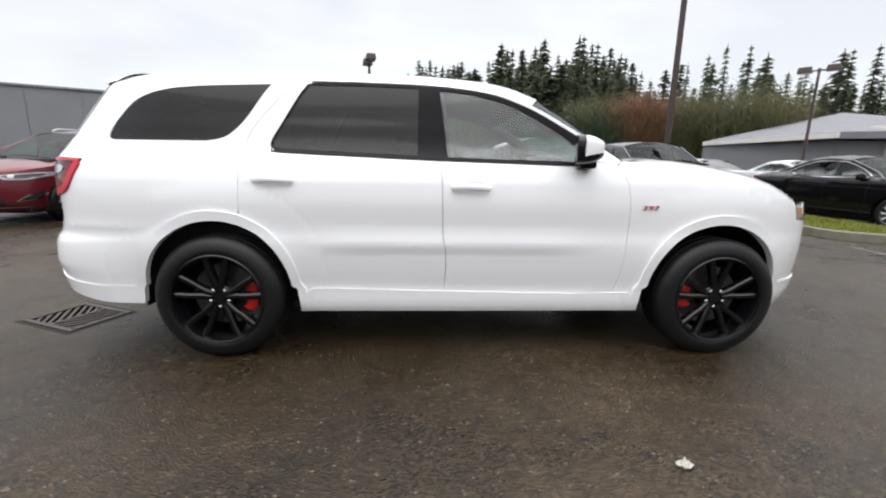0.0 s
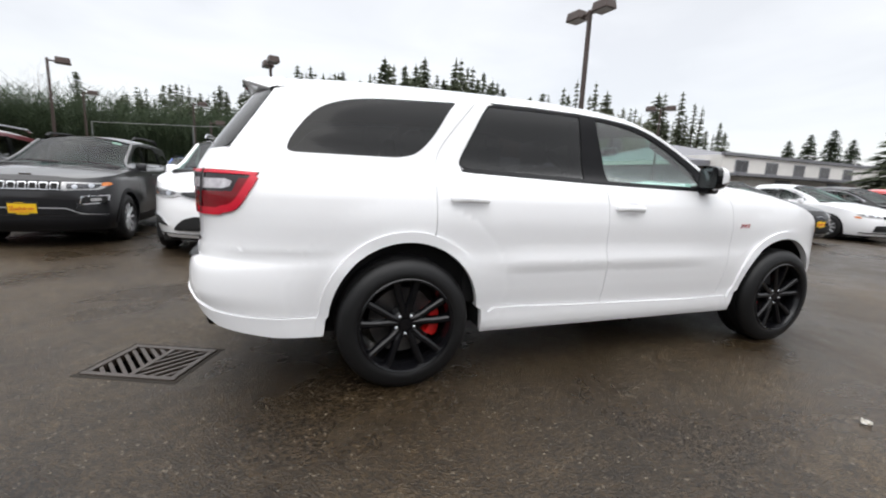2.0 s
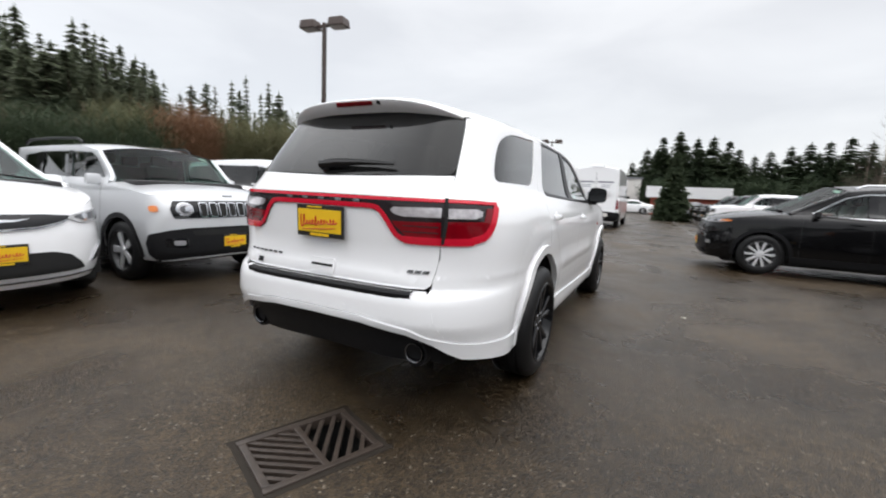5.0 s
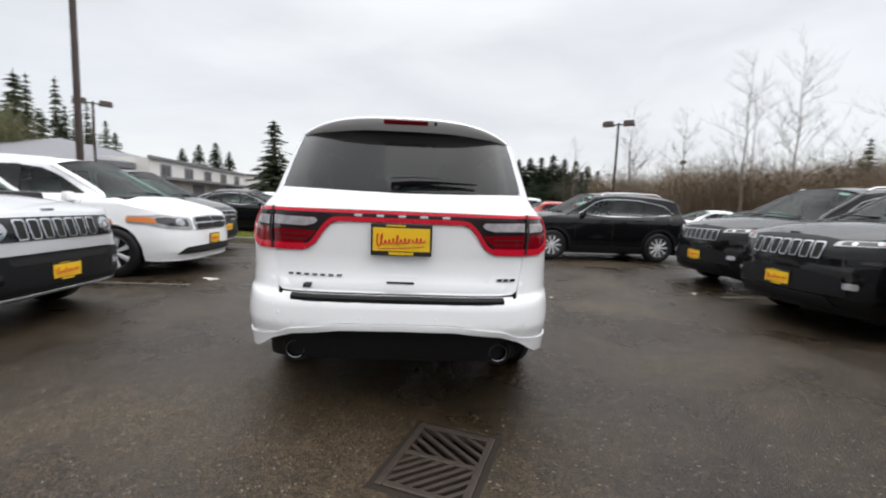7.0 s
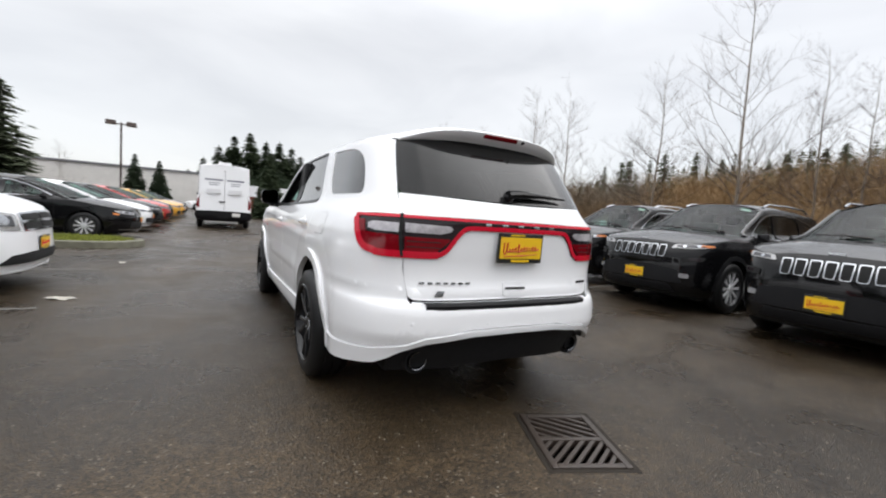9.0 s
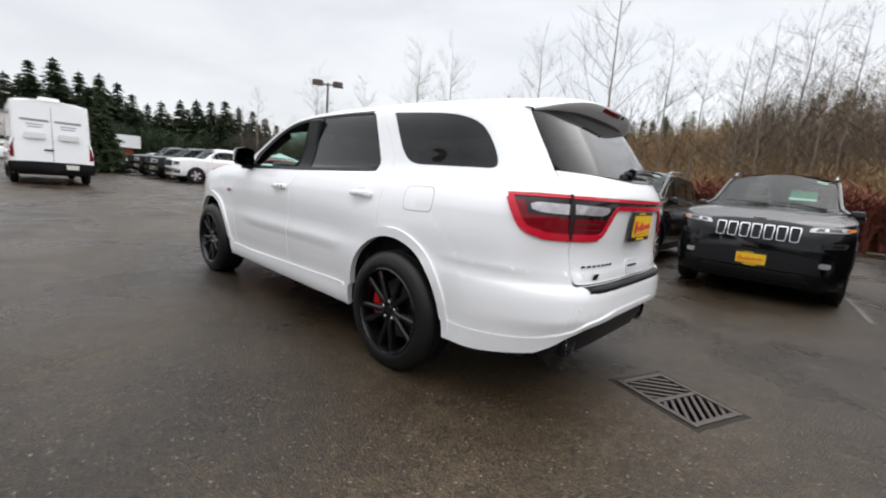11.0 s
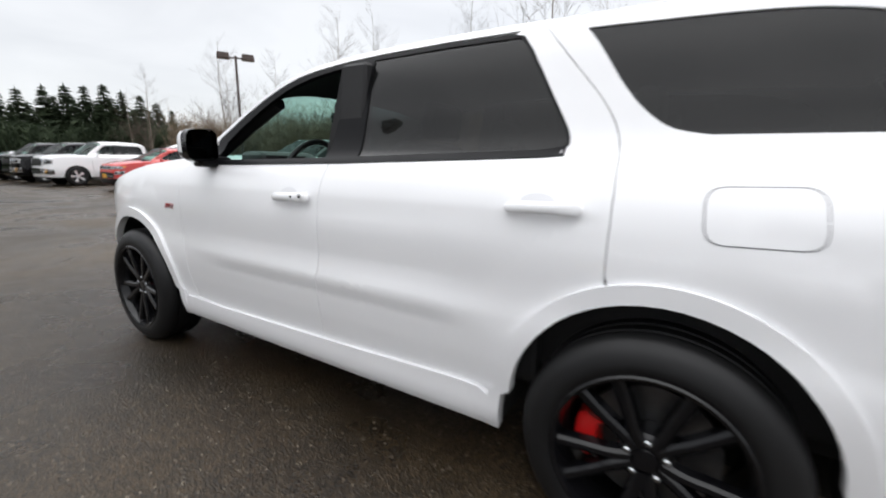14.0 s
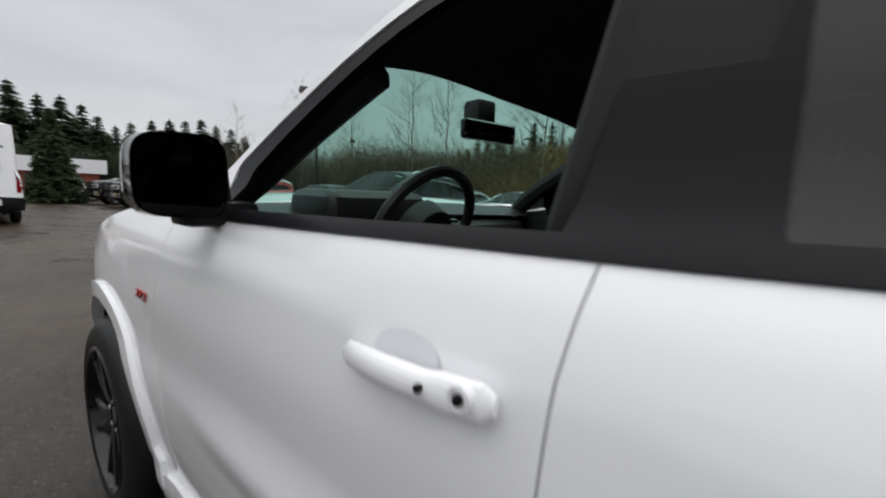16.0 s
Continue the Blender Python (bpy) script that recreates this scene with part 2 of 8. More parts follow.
HEADLINER = simple("black_headliner", (0.010, 0.010, 0.011), 0.9, vary=0.2, scale=40)
PRIVACY = glass("privacy_glass", (0.030, 0.032, 0.037))
# film on the next two panes also carries the sky's glare as pale colour
TINTED = glass("dark_tinted_glass", (0.045, 0.048, 0.054), 1.38, film=0.008)
DOORGLASS = glass("green_door_glass", (0.78, 0.90, 0.87), 1.62, film=0.055)
CLEAR = glass("window_glass", (0.34, 0.46, 0.42), 1.46, 0.8)
SHADE = glass("windscreen_glass", (0.40, 0.64, 0.56), 1.32, 0.36)
MIRROR = simple("mirror_glass", (0.10, 0.105, 0.11), 0.03, 1.0)
CASTIRON = simple("cast_iron", (0.040, 0.030, 0.024), 0.42, 0.0, spec=0.45, vary=0.6, scale=22, bump=0.5)
DARKPIT = simple("drain_pit", (0.004, 0.004, 0.004), 0.9)
CONCRETE = simple("kerb_concrete", (0.135, 0.13, 0.095), 0.85, vary=0.45, scale=7, bump=0.5)
POLEPAINT = simple("bronze_pole_paint", (0.060, 0.042, 0.036), 0.45, 0.3, vary=0.3, scale=5)
LAMPGLASS = simple("lamp_lens", (0.42, 0.40, 0.38), 0.3, vary=0.15, scale=12)
PAPER = simple("paper", (0.70, 0.68, 0.62), 0.8, vary=0.12, scale=30)
STRIPE = simple("worn_white_line", (0.11, 0.105, 0.095), 0.6, vary=0.45, scale=9)
WALLWHITE = simple("painted_wall_white", (0.66, 0.64, 0.61), 0.8, vary=0.14, scale=1.2, bump=0.1)
WALLGREY = simple("painted_metal_grey", (0.20, 0.205, 0.22), 0.6, vary=0.10, scale=0.8)
ROOFGREY = simple("grey_roof", (0.17, 0.17, 0.185), 0.7, vary=0.15, scale=1.5)
WALLRED = simple("red_brown_wall", (0.30, 0.075, 0.05), 0.8, vary=0.25, scale=2.0)
WINDOWDARK = simple("building_glass", (0.11, 0.11, 0.115), 0.10, 0.1)
BARK = simple("conifer_bark", (0.050, 0.036, 0.027), 0.9, vary=0.35, scale=3, bump=0.5)
BIRCHBARK = simple("pale_bark", (0.20, 0.165, 0.13), 0.85, vary=0.35, scale=4, bump=0.4)
TWIG = leafy("bare_twigs", (0.060, 0.046, 0.038), (0.120, 0.092, 0.074))
BRUSH = leafy("brown_brush", (0.150, 0.094, 0.044), (0.330, 0.212, 0.100))
GREYBRUSH = leafy("grey_brown_brush", (0.105, 0.080, 0.056), (0.232, 0.174, 0.116))
# needles paler than real: haze over the distant trees is put into their colour
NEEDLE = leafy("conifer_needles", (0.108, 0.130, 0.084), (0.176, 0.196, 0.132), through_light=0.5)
HEDGE = leafy("yew_needles", (0.026, 0.042, 0.024), (0.072, 0.094, 0.050), through_light=0.3)
SHRUB = leafy("brown_shrubs", (0.075, 0.062, 0.030), (0.19, 0.135, 0.075))
RUSTBROWN = leafy("red_brown_twigs", (0.125, 0.070, 0.040), (0.270, 0.150, 0.086))
OLIVE = leafy("olive_leaves", (0.085, 0.088, 0.045), (0.170, 0.165, 0.090), through_light=0.4)
RUSSET = leafy("russet_leaves", (0.13, 0.040, 0.026), (0.25, 0.085, 0.055))
GRASS = leafy("mossy_grass", (0.10, 0.13, 0.02), (0.26, 0.28, 0.05))
SOIL = simple("hill_soil", (0.080, 0.062, 0.045), 0.95, vary=0.4, scale=0.8, bump=0.5)
TENTWHITE = simple("white_canopy", (0.75, 0.75, 0.76), 0.6)

# ---- building tools ----
def link_mesh(name, verts, faces, mat, parent=None, label="", normals=None, smooth=True):
    """Links one mesh object, under a thing or under a part."""
    me = bpy.data.meshes.new(name)
    me.from_pydata([tuple(v) for v in verts], [], faces)
    me.materials.append(mat)
    if smooth:
        me.polygons.foreach_set("use_smooth", [True] * len(me.polygons))
    if normals is not None:
        me.normals_split_custom_set_from_vertices([tuple(v) for v in normals])
    ob = new(name, me)
    if parent is not None:
        ob.parent = parent
    return tagged(ob, label)


def part(name, bm, mat, parent=None, label="", smooth=False, angle=35):
    """Links a bmesh as one mesh object; smooth: shade it round but for edges sharper than the angle."""
    me = bpy.data.meshes.new(name)
    bmesh.ops.recalc_face_normals(bm, faces=bm.faces)
    if smooth:
        for f in bm.faces:
            f.smooth = True
        for e in bm.edges:
            e.smooth = len(e.link_faces) == 2 and e.calc_face_angle(0) < radians(angle)
    bm.to_mesh(me)
    bm.free()
    me.materials.append(mat)
    ob = new(name, me)
    if parent is not None:
        ob.parent = parent
    return tagged(ob, label)


def thing(name, label, category, m=None, group="", kind=""):
    ob = new(name)
    ob.empty_display_size = 0.2
    if m is not None:
        ob.matrix_basis = m
    return tagged(ob, label, category, group, kind)


def box(size, at=(0, 0, 0), bevel=0.0, seg=2, turn=None, bm=None, taper=None):
    """A box with rounded edges, added to bm. taper: the top's size against the bottom's, in x and y."""
    own = bmesh.new()
    bmesh.ops.create_cube(own, size=1.0)
    for v in own.verts:
        k = taper if taper and v.co.z > 0 else (1, 1)
        v.co = Vector((v.co.x * size[0] * k[0], v.co.y * size[1] * k[1], v.co.z * size[2]))
    if bevel:
        bmesh.ops.bevel(own, geom=own.edges[:], offset=bevel, segments=seg, profile=0.6, affect="EDGES")
    m = Matrix.Translation(at) @ (turn.to_4x4() if turn is not None else Matrix())
    own.transform(m)
    return merged(own, bm)


def merged(own, bm):
    if bm is None:
        return own
    me = bpy.data.meshes.new("tmp")
    own.to_mesh(me)
    own.free()
    bm.from_mesh(me)
    bpy.data.meshes.remove(me)
    return bm


def lathe(profile, seg=32, axis="y", at=(0, 0, 0), bm=None, closed=False):
    """Turns (along, radius) pairs round an axis."""
    own = bmesh.new()
    rings = []
    for a, r in profile:
        ring = []
        for k in range(seg):
            c, s = math.cos(2 * math.pi * k / seg), math.sin(2 * math.pi * k / seg)
            p = {"y": (r * c, a, r * s), "x": (a, r * c, r * s), "z": (r * c, r * s, a)}[axis]
            ring.append(own.verts.new(Vector(p) + Vector(at)))
        rings.append(ring)
    pairs = list(zip(rings, rings[1:])) + ([(rings[-1], rings[0])] if closed else [])
    for a, b in pairs:
        for k in range(seg):
            own.faces.new((a[k], a[(k + 1) % seg], b[(k + 1) % seg], b[k]))
    bmesh.ops.remove_doubles(own, verts=own.verts, dist=1e-5)
    return merged(own, bm)


def tube(points, radii, sides=6, bm=None, caps=True):
    """A tapered tube along points."""
    own = bm if bm is not None else bmesh.new()
    pts = [Vector(p) for p in points]
    if not hasattr(radii, "__len__"):
        radii = [radii] * len(pts)
    rings, ref = [], Vector((0, 0, 1))
    for i, p in enumerate(pts):
        d = (pts[min(i + 1, len(pts) - 1)] - pts[max(i - 1, 0)]).normalized()
        if abs(d.dot(ref)) > 0.95:
            ref = Vector((1, 0, 0))
        a = d.cross(ref).normalized()
        b = d.cross(a)
        ref = a.cross(d) if i else ref
        rings.append([own.verts.new(p + float(radii[i]) * (math.cos(2 * math.pi * k / sides) * a + math.sin(2 * math.pi * k / sides) * b)) for k in range(sides)])
    for a, b in zip(rings, rings[1:]):
        for k in range(sides):
            own.faces.new((a[k], a[(k + 1) % sides], b[(k + 1) % sides], b[k]))
    if caps:
        own.faces.new(rings[0][::-1])
        own.faces.new(rings[-1])
    return own


def slab(outline, depth, bm=None, m=None, bevel=0.0):
    """A flat outline of (x, y), made depth thick downwards."""
    own = bmesh.new()
    f = own.faces.new([own.verts.new((x, y, 0)) for x, y in outline])
    ext = bmesh.ops.extrude_face_region(own, geom=[f])
    for v in ext["geom"]:
        if isinstance(v, bmesh.types.BMVert):
            v.co.z -= depth
    if bevel:
        bmesh.ops.bevel(own, geom=own.edges[:], offset=bevel, segments=1, affect="EDGES")
    if m is not None:
        own.transform(m)
    return merged(own, bm)


def curve(points):
    """A smooth curve y(x) through points that never overshoots."""
    xs, ys = [p[0] for p in points], [p[1] for p in points]
    d = [(ys[i + 1] - ys[i]) / (xs[i + 1] - xs[i]) for i in range(len(xs) - 1)]
    t = [d[0]] + [0 if a * b <= 0 else 2 * a * b / (a + b) for a, b in zip(d, d[1:])] + [d[-1]]
    def f(x):
        if x <= xs[0]:
            return ys[0] + t[0] * (x - xs[0])
        if x >= xs[-1]:
            return ys[-1] + t[-1] * (x - xs[-1])
        i = max(k for k in range(len(xs) - 1) if xs[k] <= x)
        h = xs[i + 1] - xs[i]
        s = (x - xs[i]) / h
        return (2 * s**3 - 3 * s**2 + 1) * ys[i] + (s**3 - 2 * s**2 + s) * h * t[i] + (-2 * s**3 + 3 * s**2) * ys[i + 1] + (s**3 - s**2) * h * t[i + 1]
    return f


def rounded(poly, r=0.03, n=4):
    """A polygon with its corners rounded off."""
    out, k = [], len(poly)
    for i in range(k):
        a, b, c = Vector(poly[i - 1]), Vector(poly[i]), Vector(poly[(i + 1) % k])
        ra = min(r, (a - b).length * 0.45)
        rc = min(r, (c - b).length * 0.45)
        p, q = b + (a - b).normalized() * ra, b + (c - b).normalized() * rc
        for j in range(n + 1):
            s = j / n
            out.append(tuple((1 - s) ** 2 * p + 2 * s * (1 - s) * b + s**2 * q))
    return out


def spline(points, n=4):
    """A smooth open line through points of the plane."""
    pts = [Vector(p) for p in points]
    out = []
    for i in range(len(pts) - 1):
        p0, p1, p2, p3 = pts[max(i - 1, 0)], pts[i], pts[i + 1], pts[min(i + 2, len(pts) - 1)]
        for j in range(n):
            s = j / n
            out.append(tuple(0.5 * (2 * p1 + (p2 - p0) * s + (2 * p0 - 5 * p1 + 4 * p2 - p3) * s * s + (3 * p1 - p0 - 3 * p2 + p3) * s**3)))
    return out + [tuple(pts[-1])]


def arc(cx, cz, r, a0, a1, n=14, squash=1.0):
    return [(cx + r * math.cos(radians(a0 + (a1 - a0) * i / n)), cz + squash * r * math.sin(radians(a0 + (a1 - a0) * i / n))) for i in range(n + 1)]


class Shell:
    """A car's skin, unrolled: u runs along the side as x does and on round the rear and the front, z is the height."""

    def __init__(self, width, rear, front, xs_r, n_r, xs_f, n_f, bulge=None):
        self.w, self.xr, self.xf = curve(width), curve(rear), curve(front)
        self.xs_r, self.xs_f, self.bulge = xs_r, xs_f, bulge
        w0 = max(p[1] for p in width)
        self.tab_r = self.table(n_r, w0, max(p[1] for p in rear) + xs_r)
        self.tab_f = self.table(n_f, w0, max(p[1] for p in front) - xs_f)

    @staticmethod
    def table(n, w, ln):
        ts = np.linspace(0, np.pi / 2, 1500)
        # closer steps near both ends, where the outline runs straight
        ts = np.pi / 2 * (0.5 - 0.5 * np.cos(2 * ts)) ** 1.0
        sx, cy = np.sin(ts) ** (2 / n), np.cos(ts) ** (2 / n)
        arc_len = np.r_[0, np.cumsum(np.hypot(np.diff(sx) * ln, np.diff(cy) * w))]
        return arc_len, sx, cy

    def place(self, u, z):
        w = self.w(z)
        if u < self.xs_r:
            a, sx, cy = self.tab_r
            s, e = self.xs_r - u, 1
            if s > a[-1]:
                s, e = 2 * a[-1] - s, -1
            x, y = self.xs_r - (self.xr(z) + self.xs_r) * np.interp(s, a, sx), e * w * np.interp(s, a, cy)
        elif u > self.xs_f:
            a, sx, cy = self.tab_f
            s, e = u - self.xs_f, 1
            if s > a[-1]:
                s, e = 2 * a[-1] - s, -1
            x, y = self.xs_f + (self.xf(z) - self.xs_f) * np.interp(s, a, sx), e * w * np.interp(s, a, cy)
        else:
            x, y = u, w
        if self.bulge:
            y += self.bulge(u, z)
        return Vector((float(x), float(y), z))

    def side(self, x, z):
        """u of a place on the side, by its x."""
        if x < self.xs_r:
            a, sx, _ = self.tab_r
            return self.xs_r - float(np.interp((self.xs_r - x) / (self.xr(z) + self.xs_r), sx, a))
        if x > self.xs_f:
            a, sx, _ = self.tab_f
            return self.xs_f + float(np.interp((x - self.xs_f) / (self.xf(z) - self.xs_f), sx, a))
        return x

    def back(self, y, z):
        """u of a place on the rear, by its y."""
        a, _, cy = self.tab_r
        s = float(np.interp(min(abs(y) / self.w(z), 1), cy[::-1], a[::-1]))
        return self.xs_r - (s if y >= 0 else 2 * a[-1] - s)

    def nose(self, y, z):
        """u of a place on the front, by its y."""
        a, _, cy = self.tab_f
        s = float(np.interp(min(abs(y) / self.w(z), 1), cy[::-1], a[::-1]))
        return self.xs_f + (s if y >= 0 else 2 * a[-1] - s)

    def normal(self, u, z, e=0.004):
        n = (self.place(u, z + e) - self.place(u, z - e)).cross(self.place(u + e, z) - self.place(u - e, z))
        p = self.place(u, z)
        n = n.normalized() if n.length > 0 else Vector((0, 1, 0))
        return n if n.dot(Vector((p.x * 0.3, p.y, 0))) >= 0 else -n


def panel(name, shell, outer, mat, parent, holes=(), mirror=1, step=0.05, lift=0.0, depth=0.012, label=""):
    """A piece of a shell: an outline in (u, z) with holes, its edges turned inwards. mirror: -1 for the car's other side."""
    bm = bmesh.new()
    for ring in (outer, *holes):
        vs = [bm.verts.new((p[0], 0, p[1])) for p in ring]
        for a, b in zip(vs, vs[1:] + vs[:1]):
            bm.edges.new((a, b))
    bmesh.ops.remove_doubles(bm, verts=bm.verts, dist=2e-4)
    bmesh.ops.triangle_fill(bm, use_beauty=True, use_dissolve=False, edges=bm.edges[:], normal=(0, -1, 0))
    us, zs = [p[0] for p in outer], [p[1] for p in outer]
    for axis, lo, hi in ((0, min(us), max(us)), (2, min(zs), max(zs))):
        k = math.ceil(lo / step)
        while k * step < hi:
            co, no = [0, 0, 0], [0, 0, 0]
            co[axis], no[axis] = k * step + 1e-4, 1
            bmesh.ops.bisect_plane(bm, geom=bm.verts[:] + bm.edges[:] + bm.faces[:], plane_co=co, plane_no=no, dist=1e-5)
            k += 1
    bm.verts.index_update()
    verts, normals, faces = [], [], []
    for v in bm.verts:
        p, n = shell.place(v.co.x, v.co.z), shell.normal(v.co.x, v.co.z)
        verts.append(p + n * lift)
        normals.append(n)
    for f in bm.faces:
        ids = [v.index for v in f.verts]
        n = (verts[ids[1]] - verts[ids[0]]).cross(verts[ids[2]] - verts[ids[0]])
        faces.append(ids if n.dot(normals[ids[0]]) >= 0 else ids[::-1])
    if depth:
        for e in bm.edges:
            if len(e.link_faces) != 1:
                continue
            i, j = e.verts[0].index, e.verts[1].index
            mid = e.link_faces[0].calc_center_median()
            out = (e.verts[0].co + e.verts[1].co) / 2 - mid
            k = len(verts)
            along = (verts[j] - verts[i]).normalized()
            nn = along.cross(normals[i]).normalized()
            away = (shell.place(*(((e.verts[0].co + e.verts[1].co) / 2 + out * 0.2).xz)) - shell.place(mid.x, mid.z))
            if nn.dot(away) < 0:
                nn = -nn
            verts += [verts[i], verts[j], verts[j] - normals[j] * depth, verts[i] - normals[i] * depth]
            normals += [nn] * 4
            q = (verts[k + 1] - verts[k]).cross(verts[k + 2] - verts[k])
            faces.append([k, k + 1, k + 2, k + 3] if q.dot(nn) >= 0 else [k + 3, k + 2, k + 1, k])
    bm.free()
    if mirror < 0:
        verts = [Vector((v.x, -v.y, v.z)) for v in verts]
        normals = [Vector((v.x, -v.y, v.z)) for v in normals]
        faces = [f[::-1] for f in faces]
    return link_mesh(name, verts, faces, mat, parent, label, normals)


def deck(name, rows, mat, parent, across=20, power=2.0, label="", sweep=2.0, first=None, last=None):
    """A surface from side to side. rows: (x edge, y edge, z edge, x middle, z middle), front to rear."""
    verts, faces = [], []
    for xe, ye, ze, xc, zc in rows:
        for j in range(across + 1):
            v = -1 + 2 * j / across
            v = math.copysign(1 - (1 - abs(v)) ** 1.25, v)
            k = 1 - abs(v) ** power
            k2 = 1 - abs(v) ** sweep
            verts.append(Vector((xe + (xc - xe) * k2, ye * v, ze + (zc - ze) * k)))
    n = across + 1
    # an end row may follow the shell it meets
    for j in range(n):
        if first:
            verts[j] = first(verts[j])
        if last:
            verts[(len(rows) - 1) * n + j] = last(verts[(len(rows) - 1) * n + j])
    for i in range(len(rows) - 1):
        for j in range(across):
            f = [i * n + j, i * n + j + 1, (i + 1) * n + j + 1, (i + 1) * n + j]
            faces.append(f)
    c = (verts[faces[0][1]] - verts[faces[0][0]]).cross(verts[faces[0][2]] - verts[faces[0][0]])
    if c.z < 0:
        faces = [f[::-1] for f in faces]
    return link_mesh(name, verts, faces, mat, parent, label)


def blend_rows(rows, n=5):
    """More rows between the given ones, on smooth lines."""
    out = []
    for i in range(len(rows) - 1):
        p0, p1, p2, p3 = (np.array(rows[k], float) for k in (max(i - 1, 0), i, i + 1, min(i + 2, len(rows) - 1)))
        for j in range(n):
            s = j / n
            out.append(tuple(0.5 * (2 * p1 + (p2 - p0) * s + (2 * p0 - 5 * p1 + 4 * p2 - p3) * s * s + (3 * p1 - p0 - 3 * p2 + p3) * s**3)))
    return out + [tuple(rows[-1])]

# ---- ground ----
def rise(a, b, x):
    s = min(1.0, max(0.0, (x - a) / (b - a)))
    return s * s * (3 - 2 * s)


def ground_height(x, y):
    """The lot falls towards the drain; beyond the southern row it climbs as a wooded bank."""
    h = 0.07 * rise(2.2, 4.2, -y) * (1 - rise(2.5, 5.0, x))
    d = math.hypot(x + 2.9, y + 0.2)
    h -= 0.012 * (1 - rise(0.3, 1.3, d))
    bank = -y - 0.25 * x
    h += 5.5 * rise(20, 60, bank) * (1 - rise(20, 60, x)) + 0.03 * noise.noise((x * 0.12, y * 0.12, 0)) * rise(8, 20, d)
    h += 9.0 * rise(60, 180, y)
    return h


def build_ground():
    def ticks(fine, reach):
        out, v, s = [0.0], 0.0, fine
        while v < reach:
            v += s
            out.append(v)
            s = fine if v < 9 else s * 1.13
        return [-a for a in out[:0:-1]] + out
    ts = ticks(0.3, 1600)
    n = len(ts)
    verts = [(x, y, ground_height(x, y)) for y in ts for x in ts]
    faces = [(j * n + i, j * n + i + 1, (j + 1) * n + i + 1, (j + 1) * n + i) for j in range(n - 1) for i in range(n - 1)]
    g = link_mesh("ground", verts, faces, ASPHALT)
    return tagged(g, "damp dark asphalt car lot with stains and grit", "ground", kind="structure")


GROUND = build_ground()

# ---- the white sport utility vehicle in the middle of the lot ----
def flare(u, z):
    """Fenders swell a little over the wheels."""
    s = 0.0
    for cx in (-1.52, 1.5):
        d = math.hypot((u - cx) / 0.62, (z - 0.55) / 0.52)
        s += 0.018 * max(0.0, 1 - d) ** 0.7 if d < 1 else 0.0
    # the fold along the lower doors
    s += 0.011 * rise(-1.05, -.75, u) * (1 - rise(.40, .85, u)) * max(0.0, 1 - (z - .700) / .12 if z > .700 else 1 - (.700 - z) / .055)
    # the bumper's corners stand out squarer than the body above
    s += 0.038 * (1 - rise(-2.2, -1.95, u)) * rise(-2.98, -2.68, u) * (1 - rise(.42, .86, z))
    # the edge along the rear quarter, where the bumper begins
    s += 0.007 * rise(-2.60, -2.35, u) * (1 - rise(-2.10, -1.85, u)) * max(0.0, 1 - (z - .790) / .16 if z > .790 else 1 - (.790 - z) / .04)
    return s


SUV = Shell(
    width=[(.18, .80), (.26, .868), (.31, .893), (.36, .900), (.40, .901), (.55, .922), (.655, .933), (.70, .934), (.78, .929), (.93, .936), (1.05, .925),
           (1.12, .905), (1.19, .870), (1.25, .820), (1.40, .776), (1.60, .722), (1.66, .690), (1.72, .62)],
    rear=[(.2, 2.52), (.30, 2.575), (.40, 2.615), (.48, 2.635), (.57, 2.668), (.66, 2.665), (.715, 2.648), (.74, 2.62), (.785, 2.618), (.80, 2.610), (.90, 2.602), (1.0, 2.610), (1.15, 2.620), (1.22, 2.595),
          (1.29, 2.552), (1.62, 2.305), (1.72, 2.23)],
    front=[(.2, 2.32), (.4, 2.43), (.6, 2.45), (.8, 2.45), (.95, 2.42), (1.05, 2.36), (1.2, 2.2)],
    xs_r=-1.5, n_r=4.3, xs_f=1.35, n_f=2.7, bulge=flare)
U, UB, UN = SUV.side, SUV.back, SUV.nose


def us(points):
    return [(U(x, z), z) for x, z in points]


